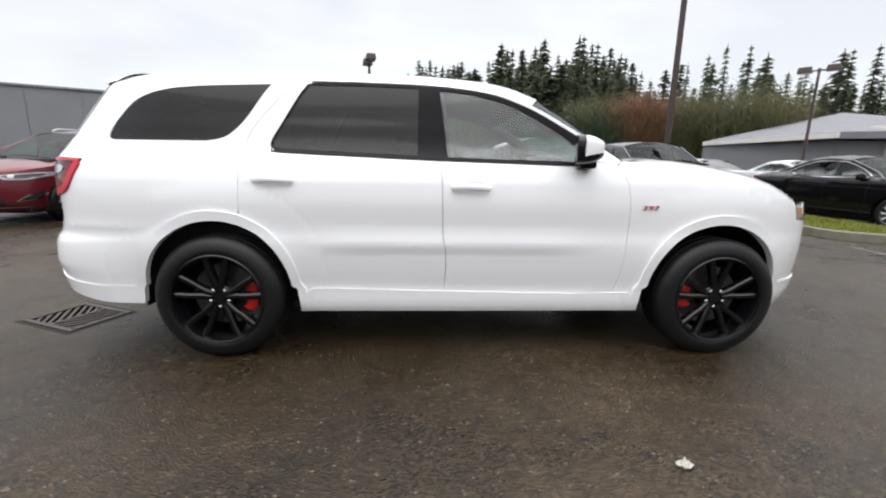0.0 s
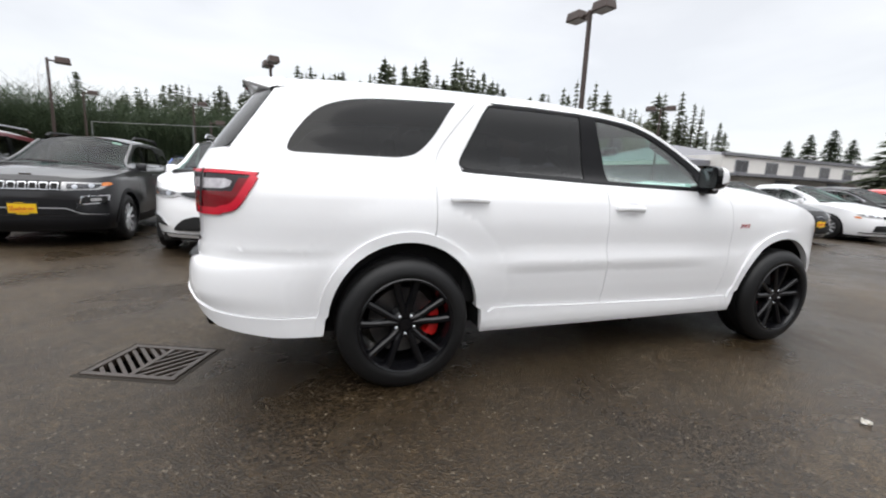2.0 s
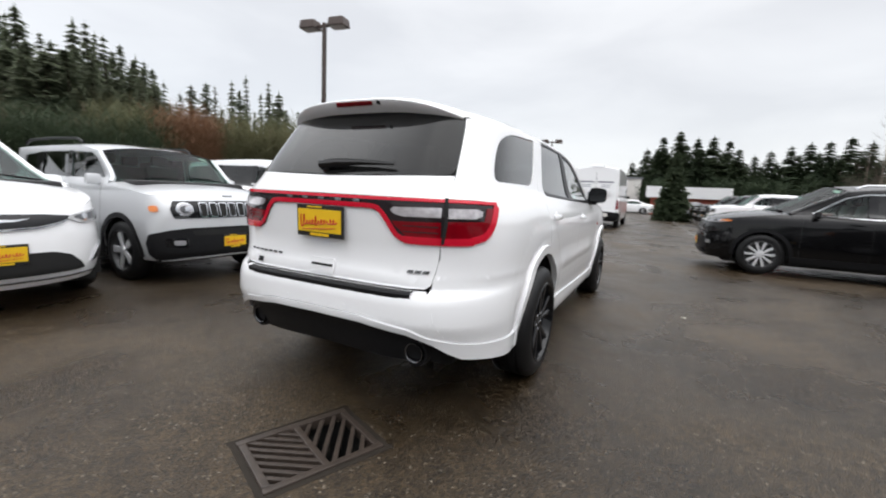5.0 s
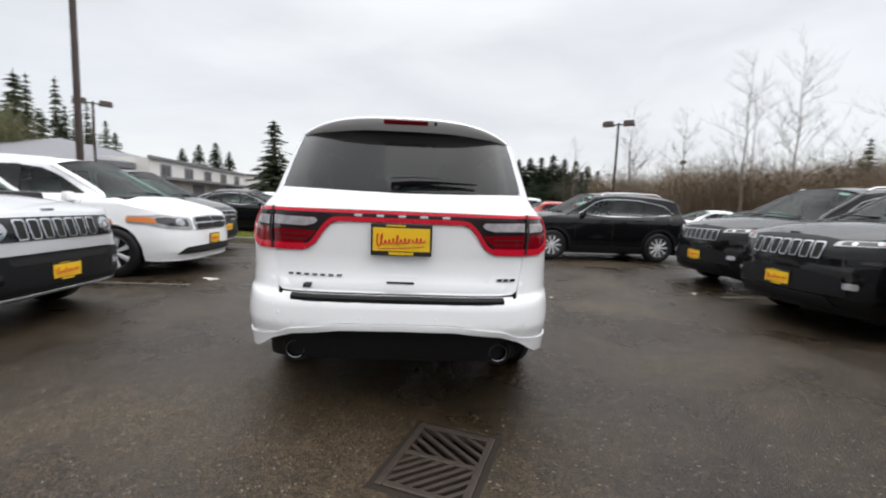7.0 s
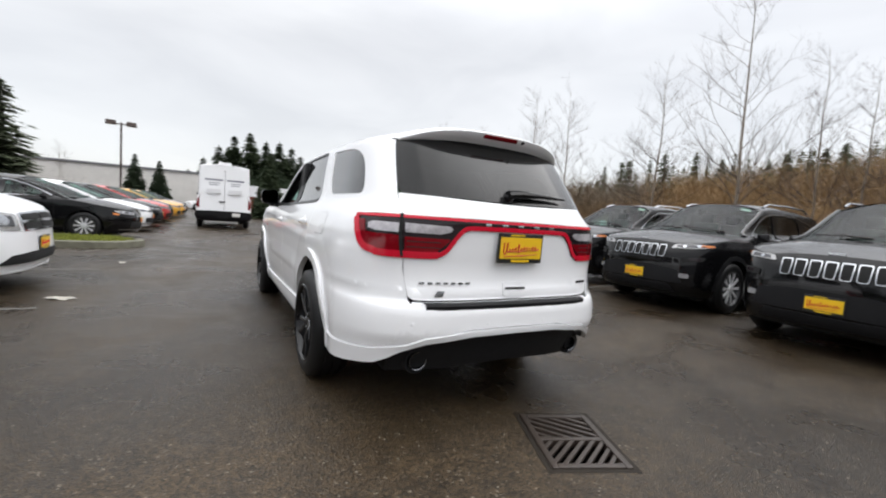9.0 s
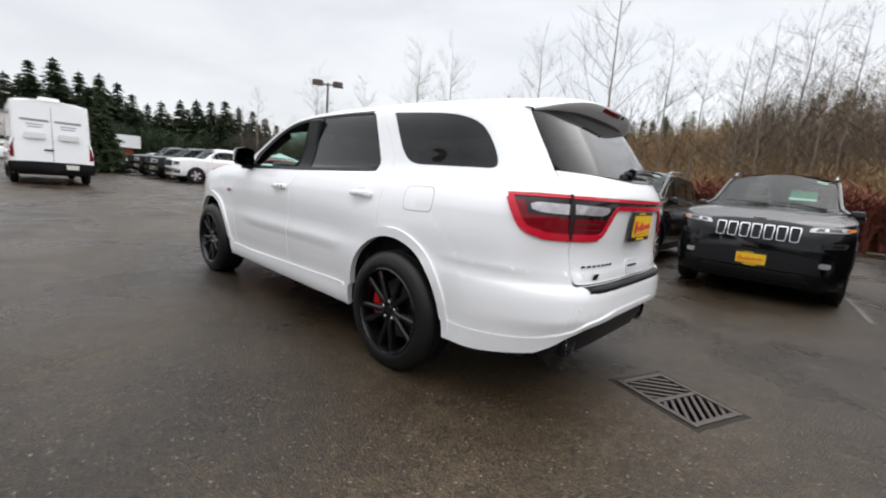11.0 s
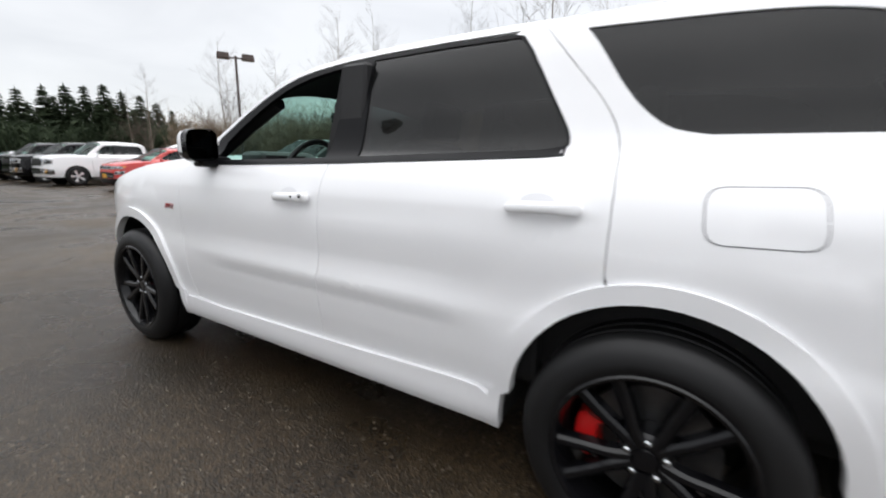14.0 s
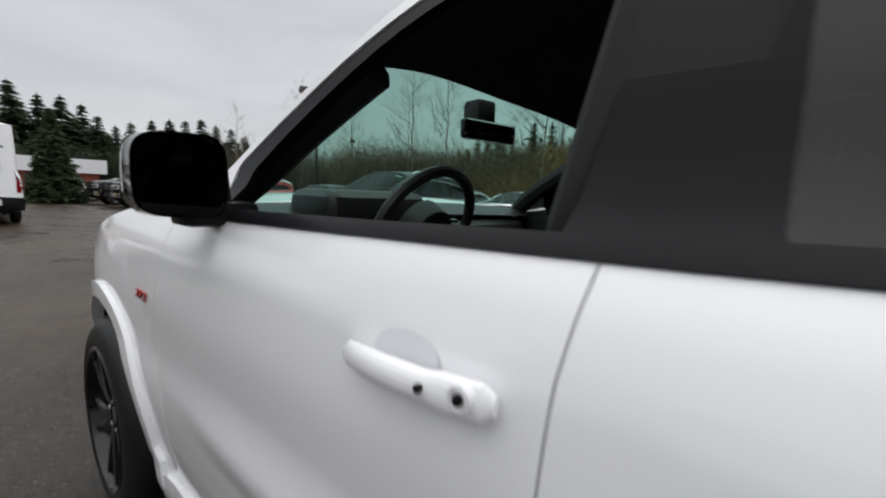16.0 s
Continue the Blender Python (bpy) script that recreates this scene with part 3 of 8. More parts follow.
def wheel_parts(w, front, mirror, tyre_r=0.376, rim_r=0.262, width=0.285, spokes=True):
    """A wheel whose outer face looks to +y: tyre, black split-spoke rim, disc, red caliper, nuts."""
    h = width / 2
    prof = [(-h + .02, rim_r), (-h, rim_r + .03), (-h + .004, tyre_r - .06), (-h + .03, tyre_r - .012), (-h + .055, tyre_r)]
    for g in (-.06, 0.0, .06):
        prof += [(g - .008, tyre_r), (g - .006, tyre_r - .008), (g + .006, tyre_r - .008), (g + .008, tyre_r)]
    prof += [(h - .055, tyre_r), (h - .03, tyre_r - .012), (h - .008, tyre_r - .045), (h - .001, tyre_r - .075), (h, rim_r + .028), (h - .006, rim_r + .008), (h - .02, rim_r)]
    part("tyre", lathe(prof, 64), RUBBER, w, "black wide tyre", smooth=True, angle=50)
    rim = part("rim", lathe([(h - .004, rim_r + .010), (h + .001, rim_r + .004), (h - .004, rim_r - .006), (h - .03, rim_r - .016), (h - .09, rim_r - .028), (-h + .03, rim_r - .03), (-h + .02, rim_r)], 56),
               SATIN, w, "satin black alloy rim", smooth=True, angle=40)
    for k in range(5):
        for side in (-1, 1):
            bm = bmesh.new()
            a0 = radians((90 if mirror < 0 else 270) + 72 * k)
            # each pair leaves the hub together and spreads to the rim
            stations = [(.040, .009, .038, .060), (.080, .0150, .037, .067), (.110, .0220, .036, .070), (.150, .035, .036, .073), (.200, .048, .037, .076), (rim_r - .012, .060, .040, .079)]
            prev = None
            for r, off, wd, out in stations:
                c = Vector((math.cos(a0), 0, math.sin(a0))) * r + side * off * Vector((-math.sin(a0), 0, math.cos(a0)))
                t = Vector((-math.sin(a0), 0, math.cos(a0)))
                y1 = h - .100 + out * 1.05
                ring = [bm.verts.new(c + t * (wd * .5) + Vector((0, y1 - .008, 0))), bm.verts.new(c + t * (wd * .22) + Vector((0, y1, 0))),
                        bm.verts.new(c - t * (wd * .22) + Vector((0, y1, 0))), bm.verts.new(c - t * (wd * .5) + Vector((0, y1 - .008, 0))),
                        bm.verts.new(c - t * (wd * .62) + Vector((0, y1 - .038, 0))), bm.verts.new(c + t * (wd * .62) + Vector((0, y1 - .038, 0)))]
                if prev:
                    for q in range(6):
                        bm.faces.new((prev[q], prev[(q + 1) % 6], ring[(q + 1) % 6], ring[q]))
                prev = ring
            bm.faces.new(prev)
            part("spoke", bm, SATIN, rim, smooth=True, angle=30)
    part("hub", lathe([(h - .12, .085), (h - .055, .078), (h - .046, .066), (h - .044, .036), (h - .038, .032), (h - .036, .0)], 30), SATIN, w, smooth=True, angle=30)
    for k in range(5):
        a = radians((90 if mirror < 0 else 270) + 72 * k + 36)
        part("wheel_nut", lathe([(0, .0115), (.012, .0105), (.016, .006), (.016, 0)], 6, at=(.055 * math.cos(a), h - .050, .055 * math.sin(a))), CHROME, w, "bright steel nut")
    part("brake_disc", lathe([(h - .155, .06), (h - .155, .19), (h - .128, .19), (h - .128, .06)], 40, closed=True), STEEL, w, "vented steel disc", smooth=True, angle=30)
    bm = bmesh.new()
    a_mid, span = (180, 56) if front else (0, 44)
    ring_in = [(r, y) for r, y in ((.135, h - .10), (.135, h - .165), (.212, h - .165), (.212, h - .085), (.195, h - .075), (.150, h - .078))]
    prev = None
    for i in range(9):
        a = radians(a_mid - span / 2 + span * i / 8) * 1.0
        k = 1.0 if 0 < i < 8 else 0.93
        ring = [bm.verts.new((r * k * math.cos(a) * (1 if mirror > 0 else 1), y, r * k * math.sin(a))) for r, y in ring_in]
        if prev:
            for q in range(6):
                bm.faces.new((prev[q], prev[(q + 1) % 6], ring[(q + 1) % 6], ring[q]))
        else:
            bm.faces.new(ring)
        prev = ring
    bm.faces.new(prev)
    part("brake_caliper", bm, CALIPER, w, "red brake caliper", smooth=True, angle=40)


def build_durango():
    car = thing("sport_utility_vehicle", "white three-row sport utility vehicle with black wheels and red brake calipers", "car")
    edge = spline([(.86, 1.205), (.809, 1.245), (.674, 1.333), (.40, 1.490), (.194, 1.578), (.024, 1.620), (-.282, 1.652), (-.653, 1.664), (-1.05, 1.664), (-1.5, 1.655), (-1.9, 1.638), (-2.16, 1.615)], 4)
    # ---- side panels ----
    arch_r = [(-1.985, .36), (-1.985, .46)] + arc(-1.515, .42, .452, 174, 6, 22) + [(-1.052, .44), (-1.03, .365)]
    arch_f = [(1.012, .365), (1.035, .44)] + arc(1.495, .42, .452, 174, 6, 22) + [(1.965, .46), (1.972, .36)]
    g = .0016
    door_front = spline([(.860, 1.150), (.897, 1.06), (.916, .90), (.912, .72), (.900, .54), (.868, .415)], 4)
    b_line = spline([(-.222, 1.205), (-.205, 1.08), (-.200, .90), (-.196, .74), (-.183, .690), (-.178, .56), (-.186, .412)], 3)
    c_line = spline([(-1.070, 1.640), (-1.185, 1.507), (-1.295, 1.375), (-1.345, 1.272), (-1.360, 1.13), (-1.362, .90)], 4)
    rear_cut = [p for p in arc(-1.515, .42, .458, 71, 8, 12)]
    fd_glass = [(-.222, 1.602)] + spline([(-.116, 1.592), (.023, 1.572), (.194, 1.525), (.365, 1.445), (.52, 1.352), (.612, 1.288)], 3) + [(.640, 1.215), (.60, 1.198), (-.168, 1.211)]
    rd_glass = [(-.345, 1.612), (-.70, 1.620), (-.985, 1.618), (-1.03, 1.565), (-1.185, 1.305), (-1.195, 1.262), (-1.165, 1.248), (-.35, 1.221)]
    q_glass = spline([(-1.205, 1.616), (-1.255, 1.552), (-1.340, 1.425), (-1.412, 1.345), (-1.480, 1.300), (-1.57, 1.282)], 3) + [(-1.9, 1.281)] + spline([(-2.09, 1.281), (-2.128, 1.30), (-2.095, 1.378), (-2.0, 1.492), (-1.90, 1.548), (-1.77, 1.580), (-1.62, 1.596), (-1.47, 1.604)], 3)
    belt_f = [(.655, 1.198), (.62, 1.186), (-.222, 1.205)]
    def top_between(x0, x1):
        return [p for p in edge if min(x0, x1) < p[0] < max(x0, x1)]
    for s in (1, -1):
        # front door: skin below the belt and the window frame above it
        fd = [(b_line[0][0] + g, b_line[0][1])] + [(x + g, z) for x, z in b_line[1:]] + [(-.10, .409), (.60, .396)] + [(x - g, z) for x, z in door_front[::-1]]
        fd += [(.835, 1.178), (.665, 1.2025), (.62, 1.186)]
        door = panel("front_door", SUV, us(fd), WHITE, car, mirror=s, step=.025, label="white front door")
        rd = [(x - g, z) for x, z in b_line] + [(-.40, .416), (-.80, .430), (-.95, .432), (-1.04, .425)] + [(x, z) for x, z in rear_cut[::-1]] + [(x + g, z) for x, z in c_line[::-1]]
        rd += [(-1.02, 1.642), (-.988, 1.640), (-.965, 1.628), (-.998, 1.622), (-1.040, 1.568), (-1.192, 1.310), (-1.204, 1.280), (-1.205, 1.262), (-1.196, 1.248), (-1.17, 1.238)]
        rdoor = panel("rear_door", SUV, us(rd), WHITE, car, mirror=s, step=.025, label="white rear door")
        # black frames round the door windows, and the pillar cover between them
        top_f = [p for p in edge if -.36 < p[0] < .72][::-1]
        outer = [(-.36, 1.6285)] + [(x, z - .026) for x, z in top_f[1:-1]] + [(.690, 1.290), (.705, 1.205), (.66, 1.190), (.60, 1.178), (-.222, 1.196), (-.37, 1.201), (-1.20, 1.229), (-1.222, 1.262), (-1.202, 1.312), (-1.048, 1.572), (-1.000, 1.629), (-.70, 1.637)]
        panel("window_surround", SUV, us(outer), PILLAR, car, holes=[us(fd_glass), us(rd_glass)], mirror=s, lift=-.003, depth=.02, label="black rubber and plastic window surround")
        belt = spline([(.690, 1.198), (.62, 1.182), (.40, 1.184), (-.222, 1.199), (-.37, 1.203), (-1.12, 1.2295), (-1.182, 1.2415)], 3)
        panel("belt_strip", SUV, us(strip(belt, .022)), PILLAR, car, mirror=s, lift=.005, depth=.006, step=.1, label="black rubber strip under the windows")
        # white roof rail over the doors
        rail_out = [p for p in edge if -2.2 < p[0] < .80]
        rail = [(x, z) for x, z in rail_out] + [(-2.16, 1.615)]
        low = [(-1.075, 1.640), (-.988, 1.640), (-.70, 1.6405), (-.36, 1.6325)] + [(x, z - .0225) for x, z in top_f[1:-1]] + [(.694, 1.292), (.709, 1.204)]
        panel("pillar_rail", SUV, us([(.835, 1.182), (.86, 1.205)] + [p for p in edge if -1.08 < p[0] < .85] + [(-1.085, 1.663)] + low), WHITE, car, mirror=s, label="white pillar and roof rail")
        if s < 0:
            panel("front_window", SUV, us(fd_glass), DOORGLASS, car, mirror=s, lift=-.010, depth=0, label="clear green-tinted side window").visible_shadow = False
        rg = panel("rear_window", SUV, us(rounded(rd_glass, .012, 3)), TINTED, car, mirror=s, lift=-.008, depth=0, label="dark privacy glass side window")
        # rear quarter: one panel from the roof to the arch, round to the tailgate
        quarter = [(x - g, z) for x, z in c_line]
        quarter += [(-1.375, .868)] + [p for p in arc(-1.515, .42, .452, 72, 174, 16)] + [(-1.985, .445)]
        quarter = us(quarter)
        quarter += us([(-2.2, .452), (-2.34, .462)]) + [(UB(.76, .480), .480), (UB(.70, .495), .495)]
        quarter += [(UB(.66, .60), .60), (UB(.655, .70), .70), (UB(.648, .745), .745), (UB(.672, .86), .86), (UB(.6785, .90), .90), (UB(.6785, .958), .958)]
        lamp_low = [(UB(.78, .962), .962), (U(-2.43, .972), .972), (U(-2.36, 1.0), 1.0), (U(-2.31, 1.08), 1.08), (U(-2.252, 1.172), 1.172), (U(-2.36, 1.176), 1.176), (UB(.80, 1.178), 1.178), (UB(.679, 1.180), 1.180)]
        quarter += lamp_low + [(UB(.682, 1.25), 1.25), (UB(.6785, 1.295), 1.295), (UB(.652, 1.45), 1.45), (UB(.620, 1.60), 1.60), (UB(.604, 1.615), 1.615)] + us([(-2.16, 1.615), (-1.9, 1.638), (-1.5, 1.655), (-1.085, 1.663)])
        panel("quarter_panel", SUV, quarter, WHITE, car, holes=[us(q_glass)], mirror=s, step=.03, label="white rear quarter panel")
        panel("quarter_window", SUV, us(q_glass), TINTED, car, mirror=s, lift=-.006, depth=0, label="dark privacy glass quarter window")
        # rear bumper side and lower lip
        lip = us([(-1.985, .440), (-2.2, .447), (-2.34, .457)]) + [(UB(.76, .475), .475), (UB(.70, .490), .490), (UB(.62, .508), .508), (UB(.55, .545), .545), (UB(.3, .578), .578), (UB(0, .580), .580)]
        lip += [(UB(0, .548), .548), (UB(.3, .545), .545), (UB(.54, .515), .515), (UB(.64, .470), .470), (UB(.70, .425), .425), (UB(.75, .392), .392)] + us([(-2.30, .362), (-2.2, .347), (-1.972, .332)])
        panel("bumper_lip", SUV, lip, WHITE, car, mirror=s, lift=.010, depth=.03, label="white lower bumper lip")
        bump = [(UB(.70, .495), .495), (UB(.62, .513), .513), (UB(.55, .550), .550), (UB(.3, .583), .583), (UB(0, .585), .585), (UB(0, .712), .712), (UB(.3, .712), .712), (UB(.585, .712), .712), (UB(.64, .722), .722), (UB(.648, .745), .745), (UB(.655, .70), .70), (UB(.66, .60), .60)]
        panel("bumper_panel", SUV, bump, WHITE, car, mirror=s, lift=.001, label="white rear bumper")
        # fender, from the door to the lamp
        fen = [(x + g, z) for x, z in door_front] + [(.900, .40), (1.025, .395), (1.035, .44)] + arc(1.495, .42, .452, 174, 6, 20) + [(1.965, .46)]
        fen = us(fen) + us([(2.10, .46)]) + [(UN(.60, .46), .46), (UN(.60, .795), .795)] + us([(2.18, .838), (2.06, .858), (2.035, .930), (2.02, .962), (1.9, 1.018), (1.74, 1.068), (1.5, 1.125), (1.28, 1.165), (1.02, 1.192), (.866, 1.202), (.842, 1.180)])
        panel("front_fender", SUV, fen, WHITE, car, mirror=s, label="white front fender")
        head = us([(2.064, .863), (2.184, .843)]) + [(UN(.60, .800), .800), (UN(.42, .80), .80), (UN(.42, .93), .93), (UN(.58, .955), .955)] + us([(2.045, .953), (2.039, .930)])
        panel("headlight", SUV, head, HEADLENS, car, mirror=s, lift=-.002, label="headlight with clear lens and amber corner")
        panel("amber_corner", SUV, us([(2.072, .872), (2.15, .858), (2.15, .930), (2.060, .935)]), AMBERPALE, car, mirror=s, lift=.001, depth=.003, label="pale amber corner lens")
        # sill below the doors
        sill = us([(-1.030, .300), (-1.018, .400), (-.97, .427), (-.83, .428), (-.40, .414), (-.13, .4085), (.60, .3950), (.88, .402), (.96, .402), (1.000, .385), (1.008, .310), (1.005, .284), (-.13, .282), (-1.030, .282)])
        panel("side_sill", SUV, sill, WHITE, car, mirror=s, lift=.012, depth=.05, step=.02, label="white side sill")
        back = us([(-1.045, .275), (-1.045, .47), (.98, .45), (.985, .275)])
        panel("sill_inner", SUV, back, WHITE, car, mirror=s, lift=-.010, depth=0, step=.1, label="white inner sill")
        # arch lips
        for cx, ends in ((-1.515, (-1.985, -1.03)), (1.495, (1.010, 1.972))):
            low = .336 if cx < 0 else .288
            ring_o = [(ends[0] - .012, low), (ends[0] - .020, .36), (ends[0] - .016, .43)] + arc(cx, .42, .474, 174, 6, 26) + [(ends[1] + .014, .43), (ends[1] + .020, .36), (ends[1] + .016, .285)]
            ring_i = [(ends[1] - .022, .285), (ends[1] - .026, .36), (ends[1] - .034, .43)] + arc(cx, .415, .422, 4, 176, 26) + [(ends[0] + .034, .43), (ends[0] + .026, .36), (ends[0] + .022, low)]
            panel("arch_flare", SUV, us(ring_o + ring_i), WHITE, car, mirror=s, lift=.015, depth=.040, step=.09, label="white wheel arch moulding")
        # arch liners
        for cx in (-1.515, 1.5):
            bm = bmesh.new()
            pts = [(cx - .462, .30)] + arc(cx, .40, .455, 180, 0, 18) + [(cx + .462, .30)]
            a = [bm.verts.new((x, s * (min(.885, SUV.place(U(x, z), z).y - .018)), z)) for x, z in pts]
            b = [bm.verts.new((x, s * .52, z)) for x, z in pts]
            for i in range(len(pts) - 1):
                bm.faces.new((a[i], a[i + 1], b[i + 1], b[i]))
            bm.faces.new(b)
            part("arch_liner", bm, LINER, car, "black wheel arch liner", smooth=True)
        # door handles
        for x0, z0, key in ((-1.160, 1.070, False), (-.030, 1.040, True)):
            hd = part("door_handle", handle_mesh(), WHITE, car, "white body-coloured pull handle")
            tilt = 1.2
            p = SUV.place(x0, z0)
            hd.matrix_basis = Matrix.Diagonal((1, s, 1, 1)) @ pose(p.x - .008, p.y, p.z, 10, tilt, 0)
            # no hollow is modelled; a flat greyer ellipse paints its shade on the door
            cup = panel("handle_cup", SUV, us([(x0 + .012 + .054 * math.cos(a), z0 + .016 + .027 * math.sin(a)) for a in np.linspace(0, 2 * math.pi, 20, endpoint=False)]), CUPSHADE, car, mirror=s, lift=.0025, depth=0, label="flat grey ellipse painted as the shaded recess behind the handle")
            if key and s > 0:
                q = SUV.place(x0 - .095, z0 + .008)
                part("key_lock", lathe([(-.01, .0155), (.004, .0155), (.005, .011), (.002, .010), (.002, 0)], 18, at=(q.x, q.y + .030, q.z)), WHITE, hd, "round key lock").matrix_parent_inverse = hd.matrix_basis.inverted()
                part("keyhole", lathe([(.0, .006), (.0062, .006), (.0064, 0)], 12, at=(q.x, q.y + .030, q.z)), TRIM, hd, "dark keyhole").matrix_parent_inverse = hd.matrix_basis.inverted()
                part("lock_button", lathe([(-.01, .005), (.003, .005), (.003, 0)], 10, at=(q.x + .046, q.y + .0415, q.z - .001)), TRIM, hd, "small black button").matrix_parent_inverse = hd.matrix_basis.inverted()
        # mirrors
        mirror_parts(car, s)
        # the engine-size badge on the fender
        p = SUV.place(1.03, .932)
        t = bpy.data.curves.new("badge", "FONT")
        t.body, t.size, t.extrude, t.shear, t.align_x, t.align_y = "392", .052, .002, .25, "CENTER", "CENTER"
        t.space_character = 1.05
        tob = new("badge", t)
        me = bpy.data.meshes.new_from_object(tob)
        bpy.data.objects.remove(tob)
        me.materials.clear()
        me.materials.append(BADGERED)
        ob = new("badge", me)
        ob.parent = car
        ob.matrix_basis = Matrix.Translation((p.x, s * (p.y + .003), p.z)) @ (Matrix.Rotation(math.pi, 4, "Z") if s > 0 else Matrix()) @ Matrix.Rotation(radians(90), 4, "X") @ Matrix.Diagonal((1.25, .72, 1, 1))
        tagged(ob, "red and chrome raised numerals")
    # fuel flap on the left quarter
    flap = rounded([(-1.575, 1.148), (-1.803, 1.155), (-1.818, 1.018), (-1.585, 1.012)], .045, 5)
    panel("fuel_flap", SUV, us(flap), WHITE, car, lift=.0018, depth=.006, label="white fuel filler flap")
    cx, cz = -1.695, 1.083
    panel("flap_gap", SUV, us([(cx + (x - cx) * 1.03, cz + (z - cz) * 1.05) for x, z in flap]), FLAPGAP, car, lift=.0006, depth=0, label="fine gap round the flap")
    # ---- tailgate ----
    half = [(0, .735), (.55, .737), (.622, .739), (.648, .757), (.6705, .86), (.676, .945), (.676, 1.17), (.680, 1.25), (.674, 1.292)]
    low = [(UB(y, z), z) for y, z in half]
    gate = [(UB(y, z), z) for y, z in half[1:]] + [(UB(.645, 1.290), 1.290), (UB(.3, 1.277), 1.277), (UB(0, 1.273), 1.273), (UB(-.3, 1.277), 1.277), (UB(-.645, 1.290), 1.290)] + [(UB(-y, z), z) for y, z in half[:0:-1]]
    panel("tailgate", SUV, gate, WHITE, car, label="white tailgate")
    glass_p = [(.648, 1.2935), (.664, 1.306), (.669, 1.33), (.650, 1.45), (.618, 1.60), (.600, 1.64), (0, 1.665)]
    gp = [(UB(.60, 1.288), 1.288)] + [(UB(y, z), z) for y, z in glass_p] + [(UB(-y, z), z) for y, z in glass_p[-2::-1]] + [(UB(-.60, 1.288), 1.288), (UB(0, 1.279), 1.279)]
    panel("back_window", SUV, gp, BACKGLASS, car, lift=.002, label="dark privacy glass rear window")
    # roof spoiler
    rows = blend_rows([(-2.13, .648, 1.624, -2.14, 1.7395), (-2.165, .634, 1.622, -2.265, 1.729), (-2.190, .624, 1.618, -2.335, 1.716), (-2.206, .616, 1.612, -2.376, 1.703), (-2.209, .612, 1.606, -2.380, 1.692), (-2.200, .607, 1.598, -2.354, 1.664), (-2.190, .600, 1.592, -2.312, 1.640)], 4)
    deck("roof_spoiler", rows, WHITE, car, across=32, power=3.0, sweep=4.0, label="white roof spoiler")
    rows = blend_rows([(-2.190, .600, 1.592, -2.312, 1.640), (-2.185, .599, 1.596, -2.285, 1.643), (-2.180, .598, 1.604, -2.262, 1.652)], 3)
    deck("spoiler_underside", rows, WHITE, car, across=32, power=3.0, sweep=4.0, label="white underside of the spoiler")
    bm = box((.016, .255, .028), (-2.369, 0, 1.682), .006, turn=Euler((0, radians(-38), 0)).to_matrix())
    part("brake_light", bm, REDLENS, car, "red high-mounted brake light", smooth=True)
    part("camera_washer", lathe([(0, .010), (-.02, .009), (-.022, 0)], 12, "x", at=(-2.362, -.17, 1.680)), TRIM, car, "small black nozzle")
    # ---- roof, screen and bonnet ----
    e_fn = lambda x, z: SUV.place(U(x, z), z)
    rows = []
    for x, z in [(-2.16, 1.615), (-1.9, 1.638), (-1.5, 1.655), (-1.05, 1.664), (-.653, 1.664), (-.282, 1.652), (.024, 1.620), (.194, 1.578), (.33, 1.520)]:
        p = e_fn(x, z)
        rows.append((p.x, p.y, p.z, {(.33): .50, .194: .30, .024: .08}.get(x, x), {-2.16: 1.738, -1.9: 1.752, -1.5: 1.765, -1.05: 1.772, -.653: 1.772, -.282: 1.762, .024: 1.735, .194: 1.697, .33: 1.628}[x]))
    deck("roof", blend_rows(rows, 5), WHITE, car, across=32, power=2.6, label="white roof")
    inner = [(xe - .0, ye - .02, ze - .035, xc - .02, zc - .045) for xe, ye, ze, xc, zc in rows]
    deck("headliner", blend_rows(inner, 3), HEADLINER, car, across=16, power=2.6, label="black headliner")
    rows = []
    for x, z, xc, zc in [(.33, 1.520, .50, 1.628), (.45, 1.460, .70, 1.512), (.60, 1.375, .92, 1.372), (.74, 1.290, 1.10, 1.250), (.84, 1.215, 1.20, 1.180)]:
        p = e_fn(x, z)
        rows.append((p.x, p.y - .012, p.z, xc, zc))
    deck("windscreen", blend_rows(rows, 4), SHADE, car, across=24, label="green-tinted windscreen").visible_shadow = False
    for s in (1, -1):
        pts = [Vector((r[0], s * (r[1] - .045), r[2] - .028)) for r in blend_rows(rows, 2)]
        part("screen_pillar", tube(pts, [.045] * len(pts), 8), INTERIOR, car, "black pillar lining", smooth=True)
    rows = []
    for x, z, xc, zc in [(.855, 1.203, 1.13, 1.195), (1.02, 1.190, 1.25, 1.232), (1.28, 1.163, 1.48, 1.222), (1.5, 1.123, 1.70, 1.195), (1.74, 1.066, 1.95, 1.150), (1.9, 1.016, 2.18, 1.085), (2.02, .962, 2.36, 1.005)]:
        p = e_fn(x, z)
        rows.append((p.x, p.y - .003, p.z - .003, xc, zc))
    deck("bonnet", blend_rows(rows, 4), WHITE, car, across=28, power=3.2, label="white bonnet")
    part("bonnet_vent", box((.20, .10, .012), (1.62, -.36, 1.205), .005, turn=Euler((0, radians(8), 0)).to_matrix()), TRIM, car, "black bonnet air vent")
    part("bonnet_vent", box((.20, .10, .012), (1.62, .36, 1.205), .005, turn=Euler((0, radians(8), 0)).to_matrix()), TRIM, car, "black bonnet air vent")
    part("wiper_cowl", box((.16, 1.40, .03), (1.08, 0, 1.165), .01), TRIM, car, "black cowl under the windscreen")
